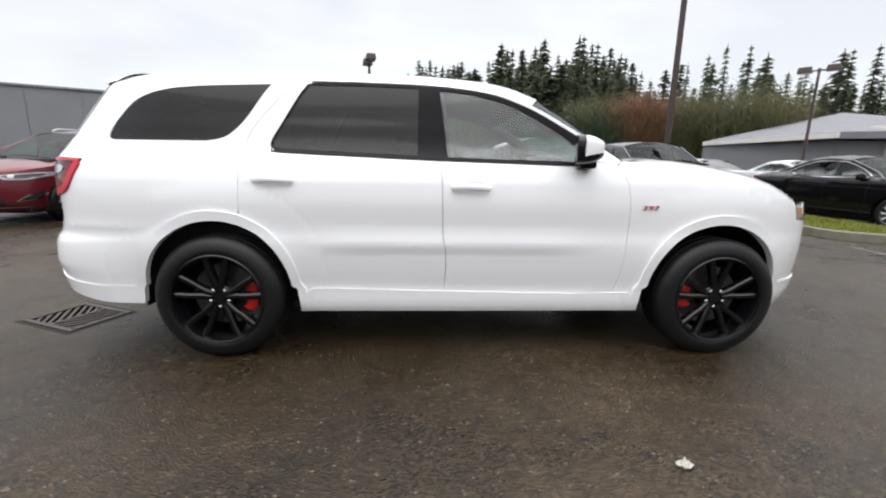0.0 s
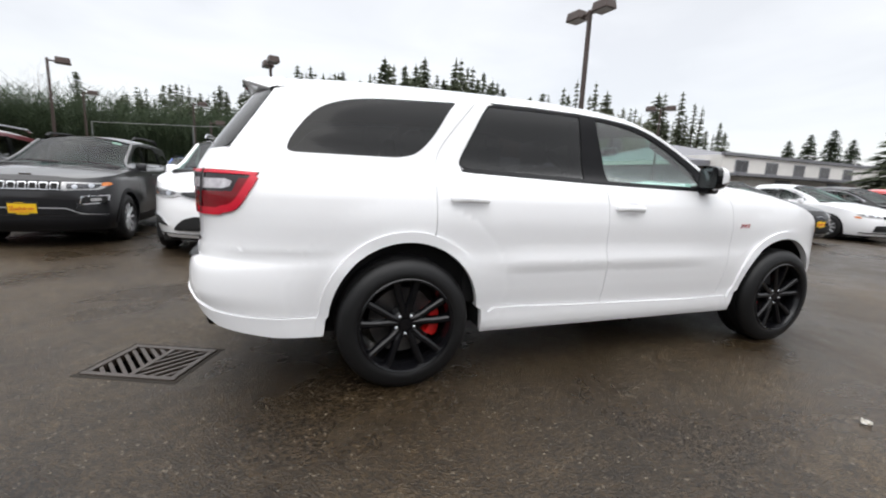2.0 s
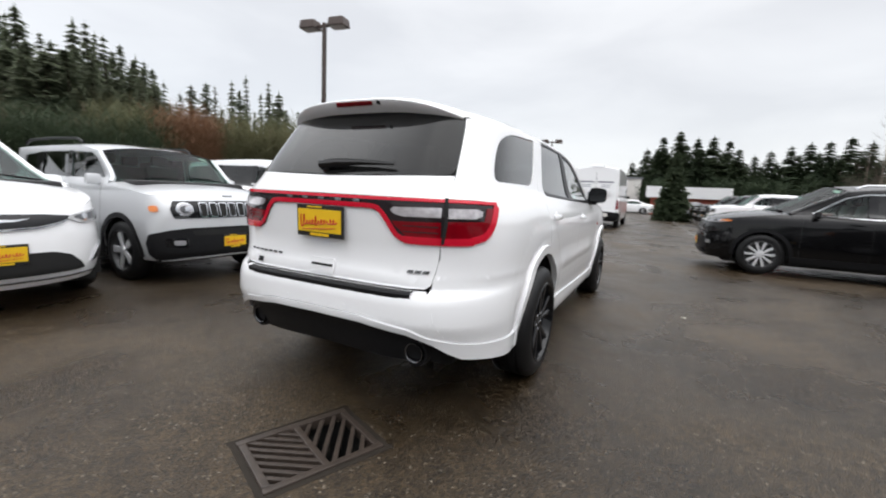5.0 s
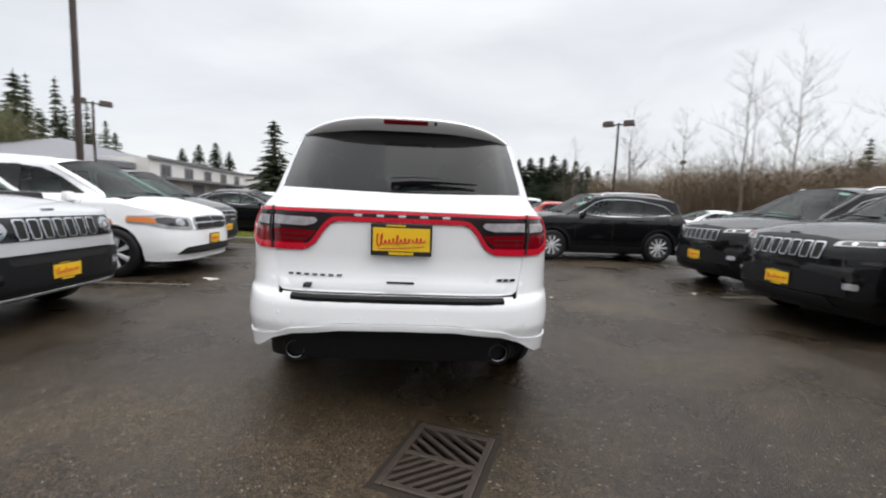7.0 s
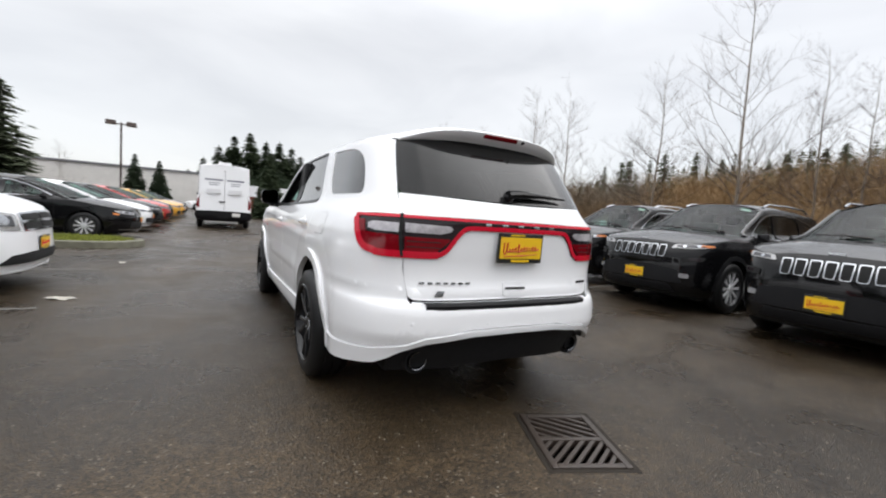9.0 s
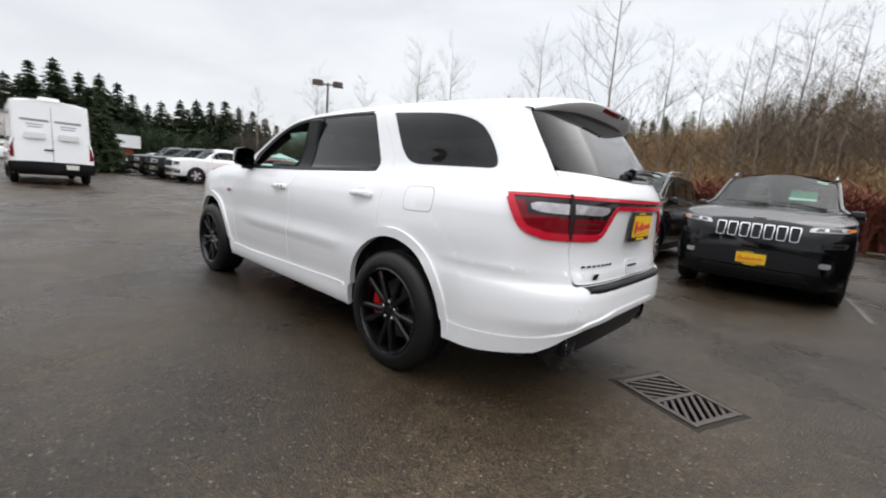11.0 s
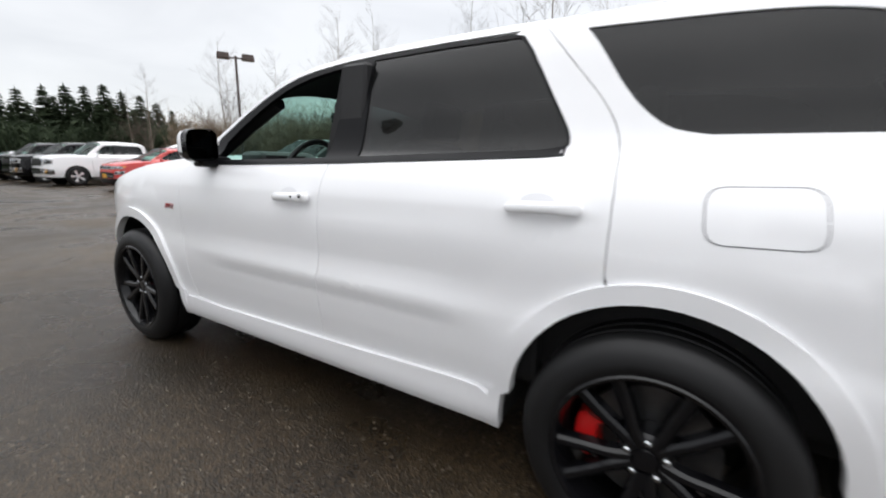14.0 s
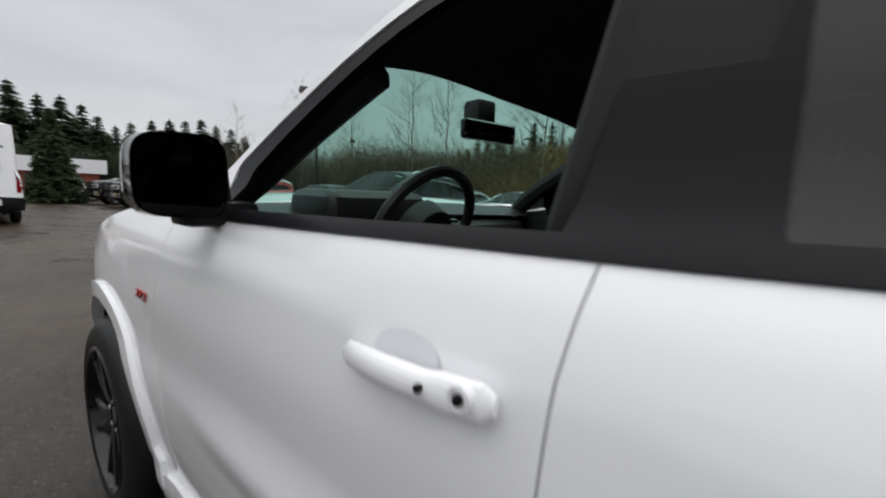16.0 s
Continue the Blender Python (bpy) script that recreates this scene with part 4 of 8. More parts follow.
    # front end
    nose = us([(2.18, .838)]) + [(UN(.598, .795), .795), (UN(.598, .46), .46)] + [(UN(y, .44), .44) for y in (.5, 0, -.5)] + [(UN(-.598, .46), .46), (UN(-.598, .795), .795), (UN(-.42, .795), .795), (UN(-.42, .96), .96), (UN(0, .985), .985), (UN(.42, .96), .96), (UN(.42, .795), .795)]
    panel("front_bumper", SUV, nose[1:], WHITE, car, label="white front bumper", step=.1)
    gr = [(UN(.40, .80), .80), (UN(.40, .935), .935), (UN(0, .96), .96), (UN(-.40, .935), .935), (UN(-.40, .80), .80)]
    panel("grille", SUV, gr, TRIM, car, lift=.004, label="black radiator grille", step=.1)
    for s in (1, -1):
        lowf = us([(1.972, .455), (2.10, .455)]) + [(UN(.60, .455), .455), (UN(.4, .435), .435), (UN(0, .435), .435), (UN(0, .27), .27), (UN(.4, .27), .27)] + us([(2.2, .275), (1.985, .285)])
        panel("front_lip", SUV, lowf, WHITE, car, mirror=s, lift=.012, depth=.03, label="white front splitter", step=.1)
    # ---- rear lamps: one band across the tailgate ----
    rear_lamps(car)
    rear_details(car)
    # underside and cabin
    part("underbody", box((4.4, 1.30, .16), (-.1, 0, .33), .03), LINER, car, "dark underbody")
    part("floor_pan", box((2.9, 1.46, .06), (-.62, 0, .46), .01), INTERIOR, car, "black cabin floor")
    for s in (1, -1):
        part("door_lining", box((2.0, .05, .72), (-.15, s * .80, .80), .02), INTERIOR, car, "black door lining")
        part("side_lining", box((1.2, .05, .75), (-1.72, s * .745, .86), .02), INTERIOR, car, "black side lining")
        for cx in (-1.521, 1.521):
            w = new("wheel")
            w.parent = car
            w.matrix_basis = Matrix.Translation((cx, s * (.828 if cx < 0 else .822), .370)) @ (Matrix.Rotation(math.pi, 4, "Z") if s < 0 else Matrix())
            tagged(w, "black split-spoke wheel with red caliper")
            wheel_parts(w, cx > 0 if s > 0 else cx < 0, s)
    for s in (1, -1):
        own = slab([(-.30, .60), (-.135, .60), (-.125, 1.21), (-.20, 1.60), (-.34, 1.60)], .06, m=Matrix.Translation((0, s * .73 + .03, 0)) @ Matrix.Rotation(radians(90), 4, "X"), bevel=.012)
        for v in own.verts:
            v.co.y -= s * .12 * max(0, v.co.z - 1.15)
        part("pillar_lining", own, INTERIOR, car, "black lining of the middle pillar")
    cabin(car)
    return car


def handle_mesh():
    bm = bmesh.new()
    prev = None
    for i in range(19):
        t = i / 18
        x = -.118 + .236 * t
        k = math.sin(math.pi * (0.06 + .88 * t)) ** .45
        y = .034 * k
        h = (.0185 + .007 * max(0.0, 1 - t * 3.2) ** .5) * (1 if 0 < i < 18 else .55)
        ring = [bm.verts.new((x, y + .012 * math.cos(a) * k - .004, -.002 * t + h * math.sin(a) * (.6 + .4 * k))) for a in np.linspace(0, 2 * math.pi, 16, endpoint=False)]
        if prev:
            for q in range(16):
                bm.faces.new((prev[q], prev[(q + 1) % 16], ring[(q + 1) % 16], ring[q]))
        else:
            bm.faces.new(ring)
        prev = ring
    bm.faces.new(prev)
    for v in bm.verts:
        v.co.y = max(v.co.y, -.004)
    return bm


def mirror_parts(car, s):
    """A door mirror: black arm, white cap in front, mirror glass behind."""
    m = new("door_mirror")
    m.parent = car
    m.matrix_basis = Matrix.Diagonal((1, s, 1, 1))
    tagged(m, "door mirror with white cap")
    part("arm", box((.10, .16, .055), (.63, .885, 1.185), .02), TRIM, m, "black mirror arm", smooth=True)
    part("sail", slab([(0, 0), (.10, 0), (.02, .10)], .012, m=Matrix.Translation((.60, .862, 1.200)) @ Matrix.Rotation(radians(90), 4, "X")), TRIM, m, "black triangle at the window corner")
    def shell_mesh(x0, x1, shrink, grow=1.0):
        own = bmesh.new()
        prev = None
        for i in range(7):
            t = i / 6
            x = x0 + (x1 - x0) * t
            k = grow * (1 - shrink * t**2.2)
            cy, cz, hw, hh = .972 + .02 * t * 0, 1.262, .092 * k, .082 * k
            ring = []
            for a in np.linspace(0, 2 * math.pi, 28, endpoint=False):
                c, sn = math.cos(a), math.sin(a)
                yy = math.copysign(abs(c) ** .5, c) * hw
                zz = math.copysign(abs(sn) ** .5, sn) * hh * (1 - .08 * (yy / hw if hw else 0))
                ring.append(own.verts.new((x - .27 * yy, cy + yy, cz + zz)))
            if prev:
                for q in range(28):
                    own.faces.new((prev[q], prev[(q + 1) % 28], ring[(q + 1) % 28], ring[q]))
            prev = ring
        own.faces.new(prev)
        return own
    for nm, mt, up, lb in (("cap", WHITE, True, "white mirror cap"), ("skirt", GLOSSBLACK, False, "black lower mirror cover")):
        own = shell_mesh(.585, .700, .46)
        bmesh.ops.bisect_plane(own, geom=own.verts[:] + own.edges[:] + own.faces[:], plane_co=(.6, 0, 1.232), plane_no=(-.18, 0, 1), clear_inner=up, clear_outer=not up)
        part(nm, own, mt, m, lb, smooth=True, angle=60)
    part("housing", shell_mesh(.548, .592, -.02, .99), GLOSSBLACK, m, "black mirror housing", smooth=True, angle=50)
    own = bmesh.new()
    own.faces.new([own.verts.new((.5465 - .27 * math.copysign(abs(math.cos(a)) ** .45, math.cos(a)) * .083, .972 + math.copysign(abs(math.cos(a)) ** .45, math.cos(a)) * .083, 1.262 + math.copysign(abs(math.sin(a)) ** .45, math.sin(a)) * .073)) for a in np.linspace(0, 2 * math.pi, 36, endpoint=False)])
    part("mirror_glass", own, MIRROR, m, "dark mirror glass")


def strip(points, width):
    """An outline of a band along points of the plane."""
    pts = [Vector(p) for p in points]
    left, right = [], []
    for i, p in enumerate(pts):
        d = (pts[min(i + 1, len(pts) - 1)] - pts[max(i - 1, 0)]).normalized()
        n = Vector((-d.y, d.x)) * width / 2
        left.append(tuple(p + n))
        right.append(tuple(p - n))
    return left + right[::-1]


def rear_lamps(car):
    for s in (1, -1):
        lamp = new("tail_lamp")
        lamp.parent = car
        tagged(lamp, "red wrap-round tail lamp with clear upper lens")
        out = [(U(-2.252, 1.170), 1.170), (U(-2.31, 1.08), 1.08), (U(-2.36, 1.0), 1.0), (U(-2.43, .973), .973), (UB(.78, .963), .963), (UB(.60, .962), .962), (UB(.49, .964), .964), (UB(.45, .99), .99), (UB(.40, 1.065), 1.065), (UB(.365, 1.101), 1.101), (UB(.325, 1.115), 1.115), (UB(0, 1.116), 1.116), (UB(0, 1.178), 1.178), (UB(.69, 1.176), 1.176), (U(-2.40, 1.175), 1.175)]
        panel("lamp_back", SUV, out, SMOKE, lamp, mirror=s, lift=.004, label="dark smoked lamp housing")
        # red outline
        top = [(U(-2.262, 1.160), 1.160), (U(-2.42, 1.164), 1.164), (UB(.69, 1.166), 1.166), (UB(.4, 1.166), 1.166), (UB(0, 1.166), 1.166)]
        panel("light_band", SUV, strip(spline(top, 4), .014), REDBAND, lamp, mirror=s, lift=.010, label="red light band")
        low = [(U(-2.272, 1.152), 1.152), (U(-2.312, 1.085), 1.085), (U(-2.366, 1.008), 1.008), (U(-2.43, .984), .984), (UB(.78, .975), .975), (UB(.60, .973), .973), (UB(.505, .976), .976), (UB(.462, 1.000), 1.000), (UB(.412, 1.070), 1.070), (UB(.375, 1.110), 1.110), (UB(.330, 1.127), 1.127), (UB(.15, 1.129), 1.129), (UB(0, 1.129), 1.129)]
        panel("light_band", SUV, strip(spline(low[:7], 4), .036), REDBAND, lamp, mirror=s, lift=.010, label="red light band")
        panel("light_band", SUV, strip(spline(low[6:], 4), .024), REDBAND, lamp, mirror=s, lift=.0105, label="red light band")
        # lenses, split by the tailgate's gap
        rl = [(U(-2.285, 1.138), 1.138), (U(-2.33, 1.07), 1.07), (U(-2.38, 1.008), 1.008), (UB(.80, .990), .990), (UB(.694, .987), .987), (UB(.694, 1.070), 1.070), (UB(.80, 1.072), 1.072), (U(-2.375, 1.075), 1.075), (U(-2.345, 1.138), 1.138)]
        panel("red_lens", SUV, rl, REDLENS, lamp, mirror=s, lift=.0075, label="red lens")
        rl = [(UB(.676, .989), .989), (UB(.52, .990), .990), (UB(.455, 1.045), 1.045), (UB(.445, 1.062), 1.062), (UB(.676, 1.066), 1.066)]
        panel("red_lens", SUV, rl, REDLENS, lamp, mirror=s, lift=.0075, label="red lens")
        cl = [(U(-2.375, 1.122), 1.122), (U(-2.385, 1.098), 1.098), (UB(.80, 1.086), 1.086), (UB(.694, 1.084), 1.084), (UB(.694, 1.132), 1.132), (UB(.80, 1.133), 1.133)]
        panel("clear_lens", SUV, cl, TAILCLEAR, lamp, mirror=s, lift=.0075, label="clear reversing lens")
        cl = [(UB(.676, 1.088), 1.088), (UB(.50, 1.086), 1.086), (UB(.452, 1.098), 1.098), (UB(.435, 1.116), 1.116), (UB(.45, 1.130), 1.130), (UB(.676, 1.135), 1.135)]
        panel("clear_lens", SUV, cl, TAILCLEAR, lamp, mirror=s, lift=.0075, label="clear reversing lens")
        for z in (1.012, 1.040):
            panel("lens_rib", SUV, [(UB(.668, z), z), (UB(.50, z), z), (UB(.50, z + .005), z + .005), (UB(.668, z + .005), z + .005)], LINER, lamp, mirror=s, lift=.0085, depth=0)
        panel("lamp_gap", SUV, [(UB(.692, .962), .962), (UB(.678, .962), .962), (UB(.678, 1.178), 1.178), (UB(.692, 1.178), 1.178)], LINER, lamp, mirror=s, lift=.0125, depth=0, label="dark gap between the lamp halves")


def bar_row(car, name, ys, z, w, h, mat, lift, slant=0.0, label=""):
    for y in ys:
        q = [(UB(y + w / 2 + slant, z + h), z + h), (UB(y - w / 2 + slant, z + h), z + h), (UB(y - w / 2, z), z), (UB(y + w / 2, z), z)]
        panel(name, SUV, q, mat, car, lift=lift, depth=.003, label=label, step=.2)


def rear_details(car):
    # maker's lettering on the band and badges on the gate, as plain chrome bars
    bar_row(car, "chrome_bar", (.222, .108, -.006, -.122, -.238), 1.1435, .040, .013, CHROME, .011, label="small chrome bar")
    bar_row(car, "badge_bar", np.linspace(.583, .322, 7), .820, .027, .011, DARKCHROME, .006, -.004, "dark chrome badge bar")
    bar_row(car, "badge_bar", (-.540, -.578, -.616), .812, .030, .015, DARKCHROME, .006, -.008, "dark chrome badge bar")
    q = [(UB(.500, .785), .785), (UB(.458, .785), .785), (UB(.470, .757), .757), (UB(.512, .757), .757)]
    panel("drive_badge", SUV, q, DARKCHROME, car, lift=.006, depth=.003, label="small slanted dark badge")
    # number plate in its frame
    pl = new("number_plate")
    pl.parent = car
    pl.matrix_basis = Matrix.Translation((-2.642, -.006, 1.028)) @ Matrix.Rotation(radians(-2), 4, "Y")
    tagged(pl, "yellow dealer plate with red script in a black frame")
    plate_parts(pl, Matrix.Rotation(radians(-90), 4, "Z") @ Matrix.Rotation(radians(90), 4, "X"))
    # tailgate pull
    pull = new("tailgate_handle")
    pull.parent = car
    tagged(pull, "white tailgate pull with a finger slot")
    fr = rounded([(UB(.085, .832), .832), (UB(-.095, .832), .832), (UB(-.090, .748), .748), (UB(.080, .748), .748)], .02, 4)
    panel("surround", SUV, fr, WHITE, pull, lift=.006, depth=.008, step=.05)
    panel("finger_slot", SUV, [(UB(.068, .800), .800), (UB(-.078, .800), .800), (UB(-.078, .788), .788), (UB(.068, .788), .788)], LINER, pull, lift=.0065, depth=0, label="dark finger slot")
    # step pad on the bumper
    pad_rows = [(UB(y, .70), y) for y in np.linspace(-.572, .572, 15)]
    verts, faces = [], []
    for _, y in pad_rows:
        for x_off, z in ((.006, .690), (.010, .712), (.002, .722), (-.055, .724)):
            p = SUV.place(UB(y, .705), .705)
            verts.append((p.x - x_off, y, z))
    for i in range(14):
        for j in range(3):
            faces.append((i * 4 + j, (i + 1) * 4 + j, (i + 1) * 4 + j + 1, i * 4 + j + 1))
    link_mesh("step_pad", verts, faces, TRIM, car, "ribbed black step pad", smooth=False)
    top = [(UB(y, .715), y) for y in np.linspace(-.63, .63, 15)]
    verts, faces = [], []
    for _, y in top:
        p, q = SUV.place(UB(y, .712), .712), SUV.place(UB(y, .735), .735)
        verts += [(p.x, y, .7125), (q.x + .012, y, .726)]
    faces = [(2 * i, 2 * i + 2, 2 * i + 3, 2 * i + 1) for i in range(14)]
    link_mesh("bumper_ledge", verts, faces, WHITE, car, "white bumper ledge")
    # diffuser and exhausts
    dif = [(.70, .33), (.70, .400), (.64, .455), (.54, .515), (.3, .545), (0, .548)]
    d = [(UB(y, z), z) for y, z in dif] + [(UB(-y, z), z) for y, z in dif[-2::-1]] + [(UB(-.4, .325), .325), (UB(0, .335), .335), (UB(.4, .325), .325)]
    panel("diffuser", SUV, d, TRIM, car, lift=-.035, depth=.08, label="black rear diffuser")
    for s in (1, -1):
        ex = new("exhaust")
        ex.parent = car
        ex.matrix_basis = Matrix.Translation((-2.512, s * .565, .402)) @ Matrix.Rotation(radians(-4), 4, "Y")
        tagged(ex, "round chrome exhaust tip in a black bezel")
        part("bezel", lathe([(.10, .078), (-.02, .078), (-.038, .072), (-.036, .060), (.02, .056)], 32, "x"), TRIM, ex, "black bezel", smooth=True)
        part("tip", lathe([(.12, .052), (-.040, .054), (-.047, .052), (-.044, .046), (.10, .043)], 32, "x"), DARKCHROME, ex, "polished exhaust tip", smooth=True)
        part("bore", lathe([(.05, .044), (.05, 0)], 20, "x"), DARKPIT, ex)
        for y, z in ((.20, .61), (.62, .62)):
            p = SUV.place(UB(s * y, z), z)
            n = SUV.normal(UB(y, z), z)
            own = lathe([(0, .011), (.0006, .011), (.001, .010), (.001, 0)], 18, "z")
            own.transform(Matrix.Translation(p) @ Vector((n.x, s * n.y, n.z)).to_track_quat("Z", "Y").to_matrix().to_4x4())
            part("parking_sensor", own, WHITE, car, "white parking sensor", smooth=True, angle=30)
    # rear wiper
    wp = new("rear_wiper")
    wp.parent = car
    tagged(wp, "black rear wiper")
    pts = [SUV.place(UB(y, z), z) + Vector((-.030, 0, .012)) for y, z in ((.06, 1.318), (-.05, 1.330), (-.2, 1.332), (-.40, 1.326))]
    own = tube(pts, [.026, .022, .015, .007], 8)
    part("arm", own, GLOSSBLACK, wp, smooth=True)
    part("pivot", lathe([(0, .032), (-.035, .03), (-.042, .02), (-.042, 0)], 16, "x", at=(-2.525, .035, 1.318)), GLOSSBLACK, wp, smooth=True)


def plate_parts(pl, m, w=.320, h=.168):
    """Dealer plate lying in the xy plane before m: frame, yellow face, red script strokes and small dark bars."""
    own = box((w, h, .012), (0, 0, -.006), .003)
    own.transform(m)
    part("frame", own, PLATEFRAME, pl, "black plate frame")
    own = box((w - .022, h - .046, .004), (0, .002, .0015), .001)
    own.transform(m)
    part("plate", own, PLATEY, pl, "yellow plate")
    x = -.125
    own = bmesh.new()
    pts = []
    for i in range(120):
        f = i / 119
        tall = .034 if f < .10 else .026 if .40 < f < .47 else .0105 + .003 * math.sin(f * 23)
        w = f * 74
        pts.append((x + .242 * f - .007 * math.sin(w) + .10 * tall * math.cos(w), -.016 + .014 * f + tall * (.42 + math.cos(w)), .0058))
    tube(pts[:86], [.0036] * 86, 4, bm=own)
    tube(pts[91:], [.0036] * 29, 4, bm=own)
    tube([(-.120, -.046, .0055), (.0, -.040, .0055), (.118, -.030, .0055)], [.0015, .0028, .0015], 4, bm=own)
    own.transform(m)
    part("script_stroke", own, PLATERED, pl, "red script-like stroke")
    for size, at in (((.13, .014, .003), (0, -h / 2 + .0125, .001)), ((.10, .008, .003), (-.03, h / 2 - .009, .001))):
        own = box(size, at)
        own.transform(m)
        part("frame_bar", own, PLATEY, pl, "small yellow bar on the frame")


def cabin(car):
    """Dashboard, steering wheel, seats and the inner mirror."""
    rows = [(.76, .76, 1.150, .78, 1.165), (.86, .78, 1.190, .90, 1.212), (1.02, .78, 1.185, 1.12, 1.190)]
    deck("dashboard_top", blend_rows(rows, 3), LEATHER, car, across=16, label="black dashboard")
    part("dashboard", box((.28, 1.50, .42), (.90, 0, .93), .06, 3), LEATHER, car, "black dashboard front", smooth=True)
    part("instrument_hood", box((.24, .40, .13), (.75, .384, 1.185), .05, 3), LEATHER, car, "instrument hood", smooth=True)
    part("screen", box((.02, .20, .13), (.742, .0, 1.085), .006, turn=Euler((0, radians(-12), 0)).to_matrix()), GLOSSBLACK, car, "black centre screen")
    part("centre_console", box((1.0, .26, .30), (.25, 0, .70), .04, 3), LEATHER, car, "black centre console", smooth=True)
    sw = new("steering_wheel")
    sw.parent = car
    sw.matrix_basis = Matrix.Translation((.46, .384, 1.140)) @ Matrix.Rotation(radians(-24), 4, "Y")
    tagged(sw, "black leather steering wheel")
    own = bmesh.new()
    ring = [Vector((0, .185 * math.cos(a), .185 * math.sin(a) * (.97 if math.sin(a) < 0 else 1))) for a in np.linspace(0, 2 * math.pi, 33)]
    tube(ring, [.0165] * 33, 8, bm=own, caps=False)
    part("rim", own, LEATHER, sw, smooth=True)
    part("airbag_hub", lathe([(.03, .085), (-.03, .078), (-.042, .05), (-.044, 0)], 20, "x"), LEATHER, sw, smooth=True)
    for a in (0, 180, 270):
        own = tube([(0, .05 * math.cos(radians(a)), .05 * math.sin(radians(a))), (0, .178 * math.cos(radians(a)), .178 * math.sin(radians(a)))], [.026, .018], 6)
        part("spoke", own, GLOSSBLACK if a == 270 else LEATHER, sw, smooth=True)
    own = box((.004, .05, .016), (-.044, 0, .0), .002)
    part("wheel_emblem", own, CHROME, sw, "small chrome emblem")
    seats = []
    for x, y, wd in ((-.12, .384, .52), (-.12, -.384, .52), (-1.02, .40, .50), (-1.02, -.40, .50), (-1.85, .33, .44), (-1.85, -.33, .44)):
        st = new("seat")
        st.parent = car
        st.matrix_basis = Matrix.Translation((x, y, 0))
        tagged(st, "black leather seat")
        part("cushion", box((.50, wd, .16), (.05, 0, .66), .06, 3), LEATHER, st, smooth=True)
        part("backrest", box((.15, wd, .62), (-.24, 0, .99), .06, 3, turn=Euler((0, radians(-14), 0)).to_matrix(), taper=(1, .84)), LEATHER, st, smooth=True)
        part("head_restraint", box((.10, .25, .17), (-.35, 0, 1.385), .045, 3, turn=Euler((0, radians(-8), 0)).to_matrix()), LEATHER, st, smooth=True)
    im = new("inner_mirror")
    im.parent = car
    im.matrix_basis = Matrix.Translation((.52, 0, 1.475)) @ Matrix.Rotation(radians(-12), 4, "Z")
    tagged(im, "black inner mirror under the windscreen header")
    part("housing", box((.035, .25, .070), (0, 0, 0), .017, 3), GLOSSBLACK, im, smooth=True)
    part("stalk", box((.09, .09, .10), (.055, 0, .065), .02, 2), INTERIOR, im, smooth=True)


FLAPGAP = simple("panel_gap_grey", (0.20, 0.20, 0.21), 0.6)
# body white greyed down, for the shade painted behind the door handles
CUPSHADE = simple("handle_recess_shade", (0.70, 0.70, 0.72), 0.35)
BADGERED = simple("badge_red", (0.42, 0.03, 0.03), 0.3, 0.4)
DARKCHROME = simple("dark_chrome", (0.20, 0.20, 0.21), 0.18, 1.0)
BACKGLASS = glass("rear_privacy_glass", (0.02, 0.021, 0.025), 1.30, film=0.011)
PILLAR = simple("black_pillar_film", (0.006, 0.006, 0.007), 0.32, spec=0.13, vary=0.2, scale=20)
DURANGO = build_durango()

# ---- parked cars ----
def rim_mesh(r, y, spokes, wide, thick=.02, hub=.055):
    """A star of spokes round a hub, as one casting."""
    out = []
    for k in range(spokes):
        a0, st = 2 * math.pi * k / spokes, math.pi / spokes
        for rr, da in ((hub, -st * .9), (r, -wide * st * .55), (r, wide * st * .55), (hub, st * .9)):
            out.append((rr * math.cos(a0 + da), rr * math.sin(a0 + da)))
    own = slab(out, thick, bevel=.004)
    own.transform(Matrix.Translation((0, y, 0)) @ Matrix.Rotation(radians(-90), 4, "X"))
    return own


def parked_wheel(car, x, y, r, rim_mat, spokes, width=.225):
    w = new("wheel")
    w.parent = car
    w.matrix_basis = Matrix.Translation((x, y, r)) @ (Matrix.Rotation(math.pi, 4, "Z") if y < 0 else Matrix())
    tagged(w, "road wheel with bright alloy rim")
    key = (round(r, 3), rim_mat.name, spokes, width)
    if key not in WHEELS:
        h, rr = width / 2, r * .655
        tyre = lathe([(-h + .02, rr), (-h, rr + .03), (-h + .02, r - .015), (-h + .045, r), (h - .045, r), (h - .018, r - .015), (h - .002, r - .06), (h, rr + .02), (h - .015, rr)], 36)
        a = part("tyre", tyre, RUBBER, w, "black tyre", smooth=True, angle=50)
        b = part("rim", lathe([(h - .004, rr + .008), (h, rr), (h - .02, rr - .016), (h - .08, rr - .03), (h - .08, 0)], 32), DARKALLOY, w, "wheel barrel", smooth=True)
        c = part("spokes", rim_mesh(rr - .006, h - .018, spokes, .62), rim_mat, w, "alloy spokes")
        d = part("hub_cap", lathe([(h - .025, .06), (h - .012, .055), (h - .008, .03), (h - .008, 0)], 16), rim_mat, w, smooth=True)
        WHEELS[key] = [(o.name.split(".")[0], o.data, o.get("label", "")) for o in (a, b, c, d)]
    else:
        for name, data, label in WHEELS[key]:
            o = new(name, data)
            o.parent = w
            tagged(o, label)


WHEELS = {}
LAMPDARK = simple("lamp_bowl_grey", (0.07, 0.07, 0.075), 0.15, 0.6, coat=0.8)
DARKALLOY = simple("dark_wheel_barrel", (0.05, 0.05, 0.052), 0.4, 0.6)
SEAT_MESH = []


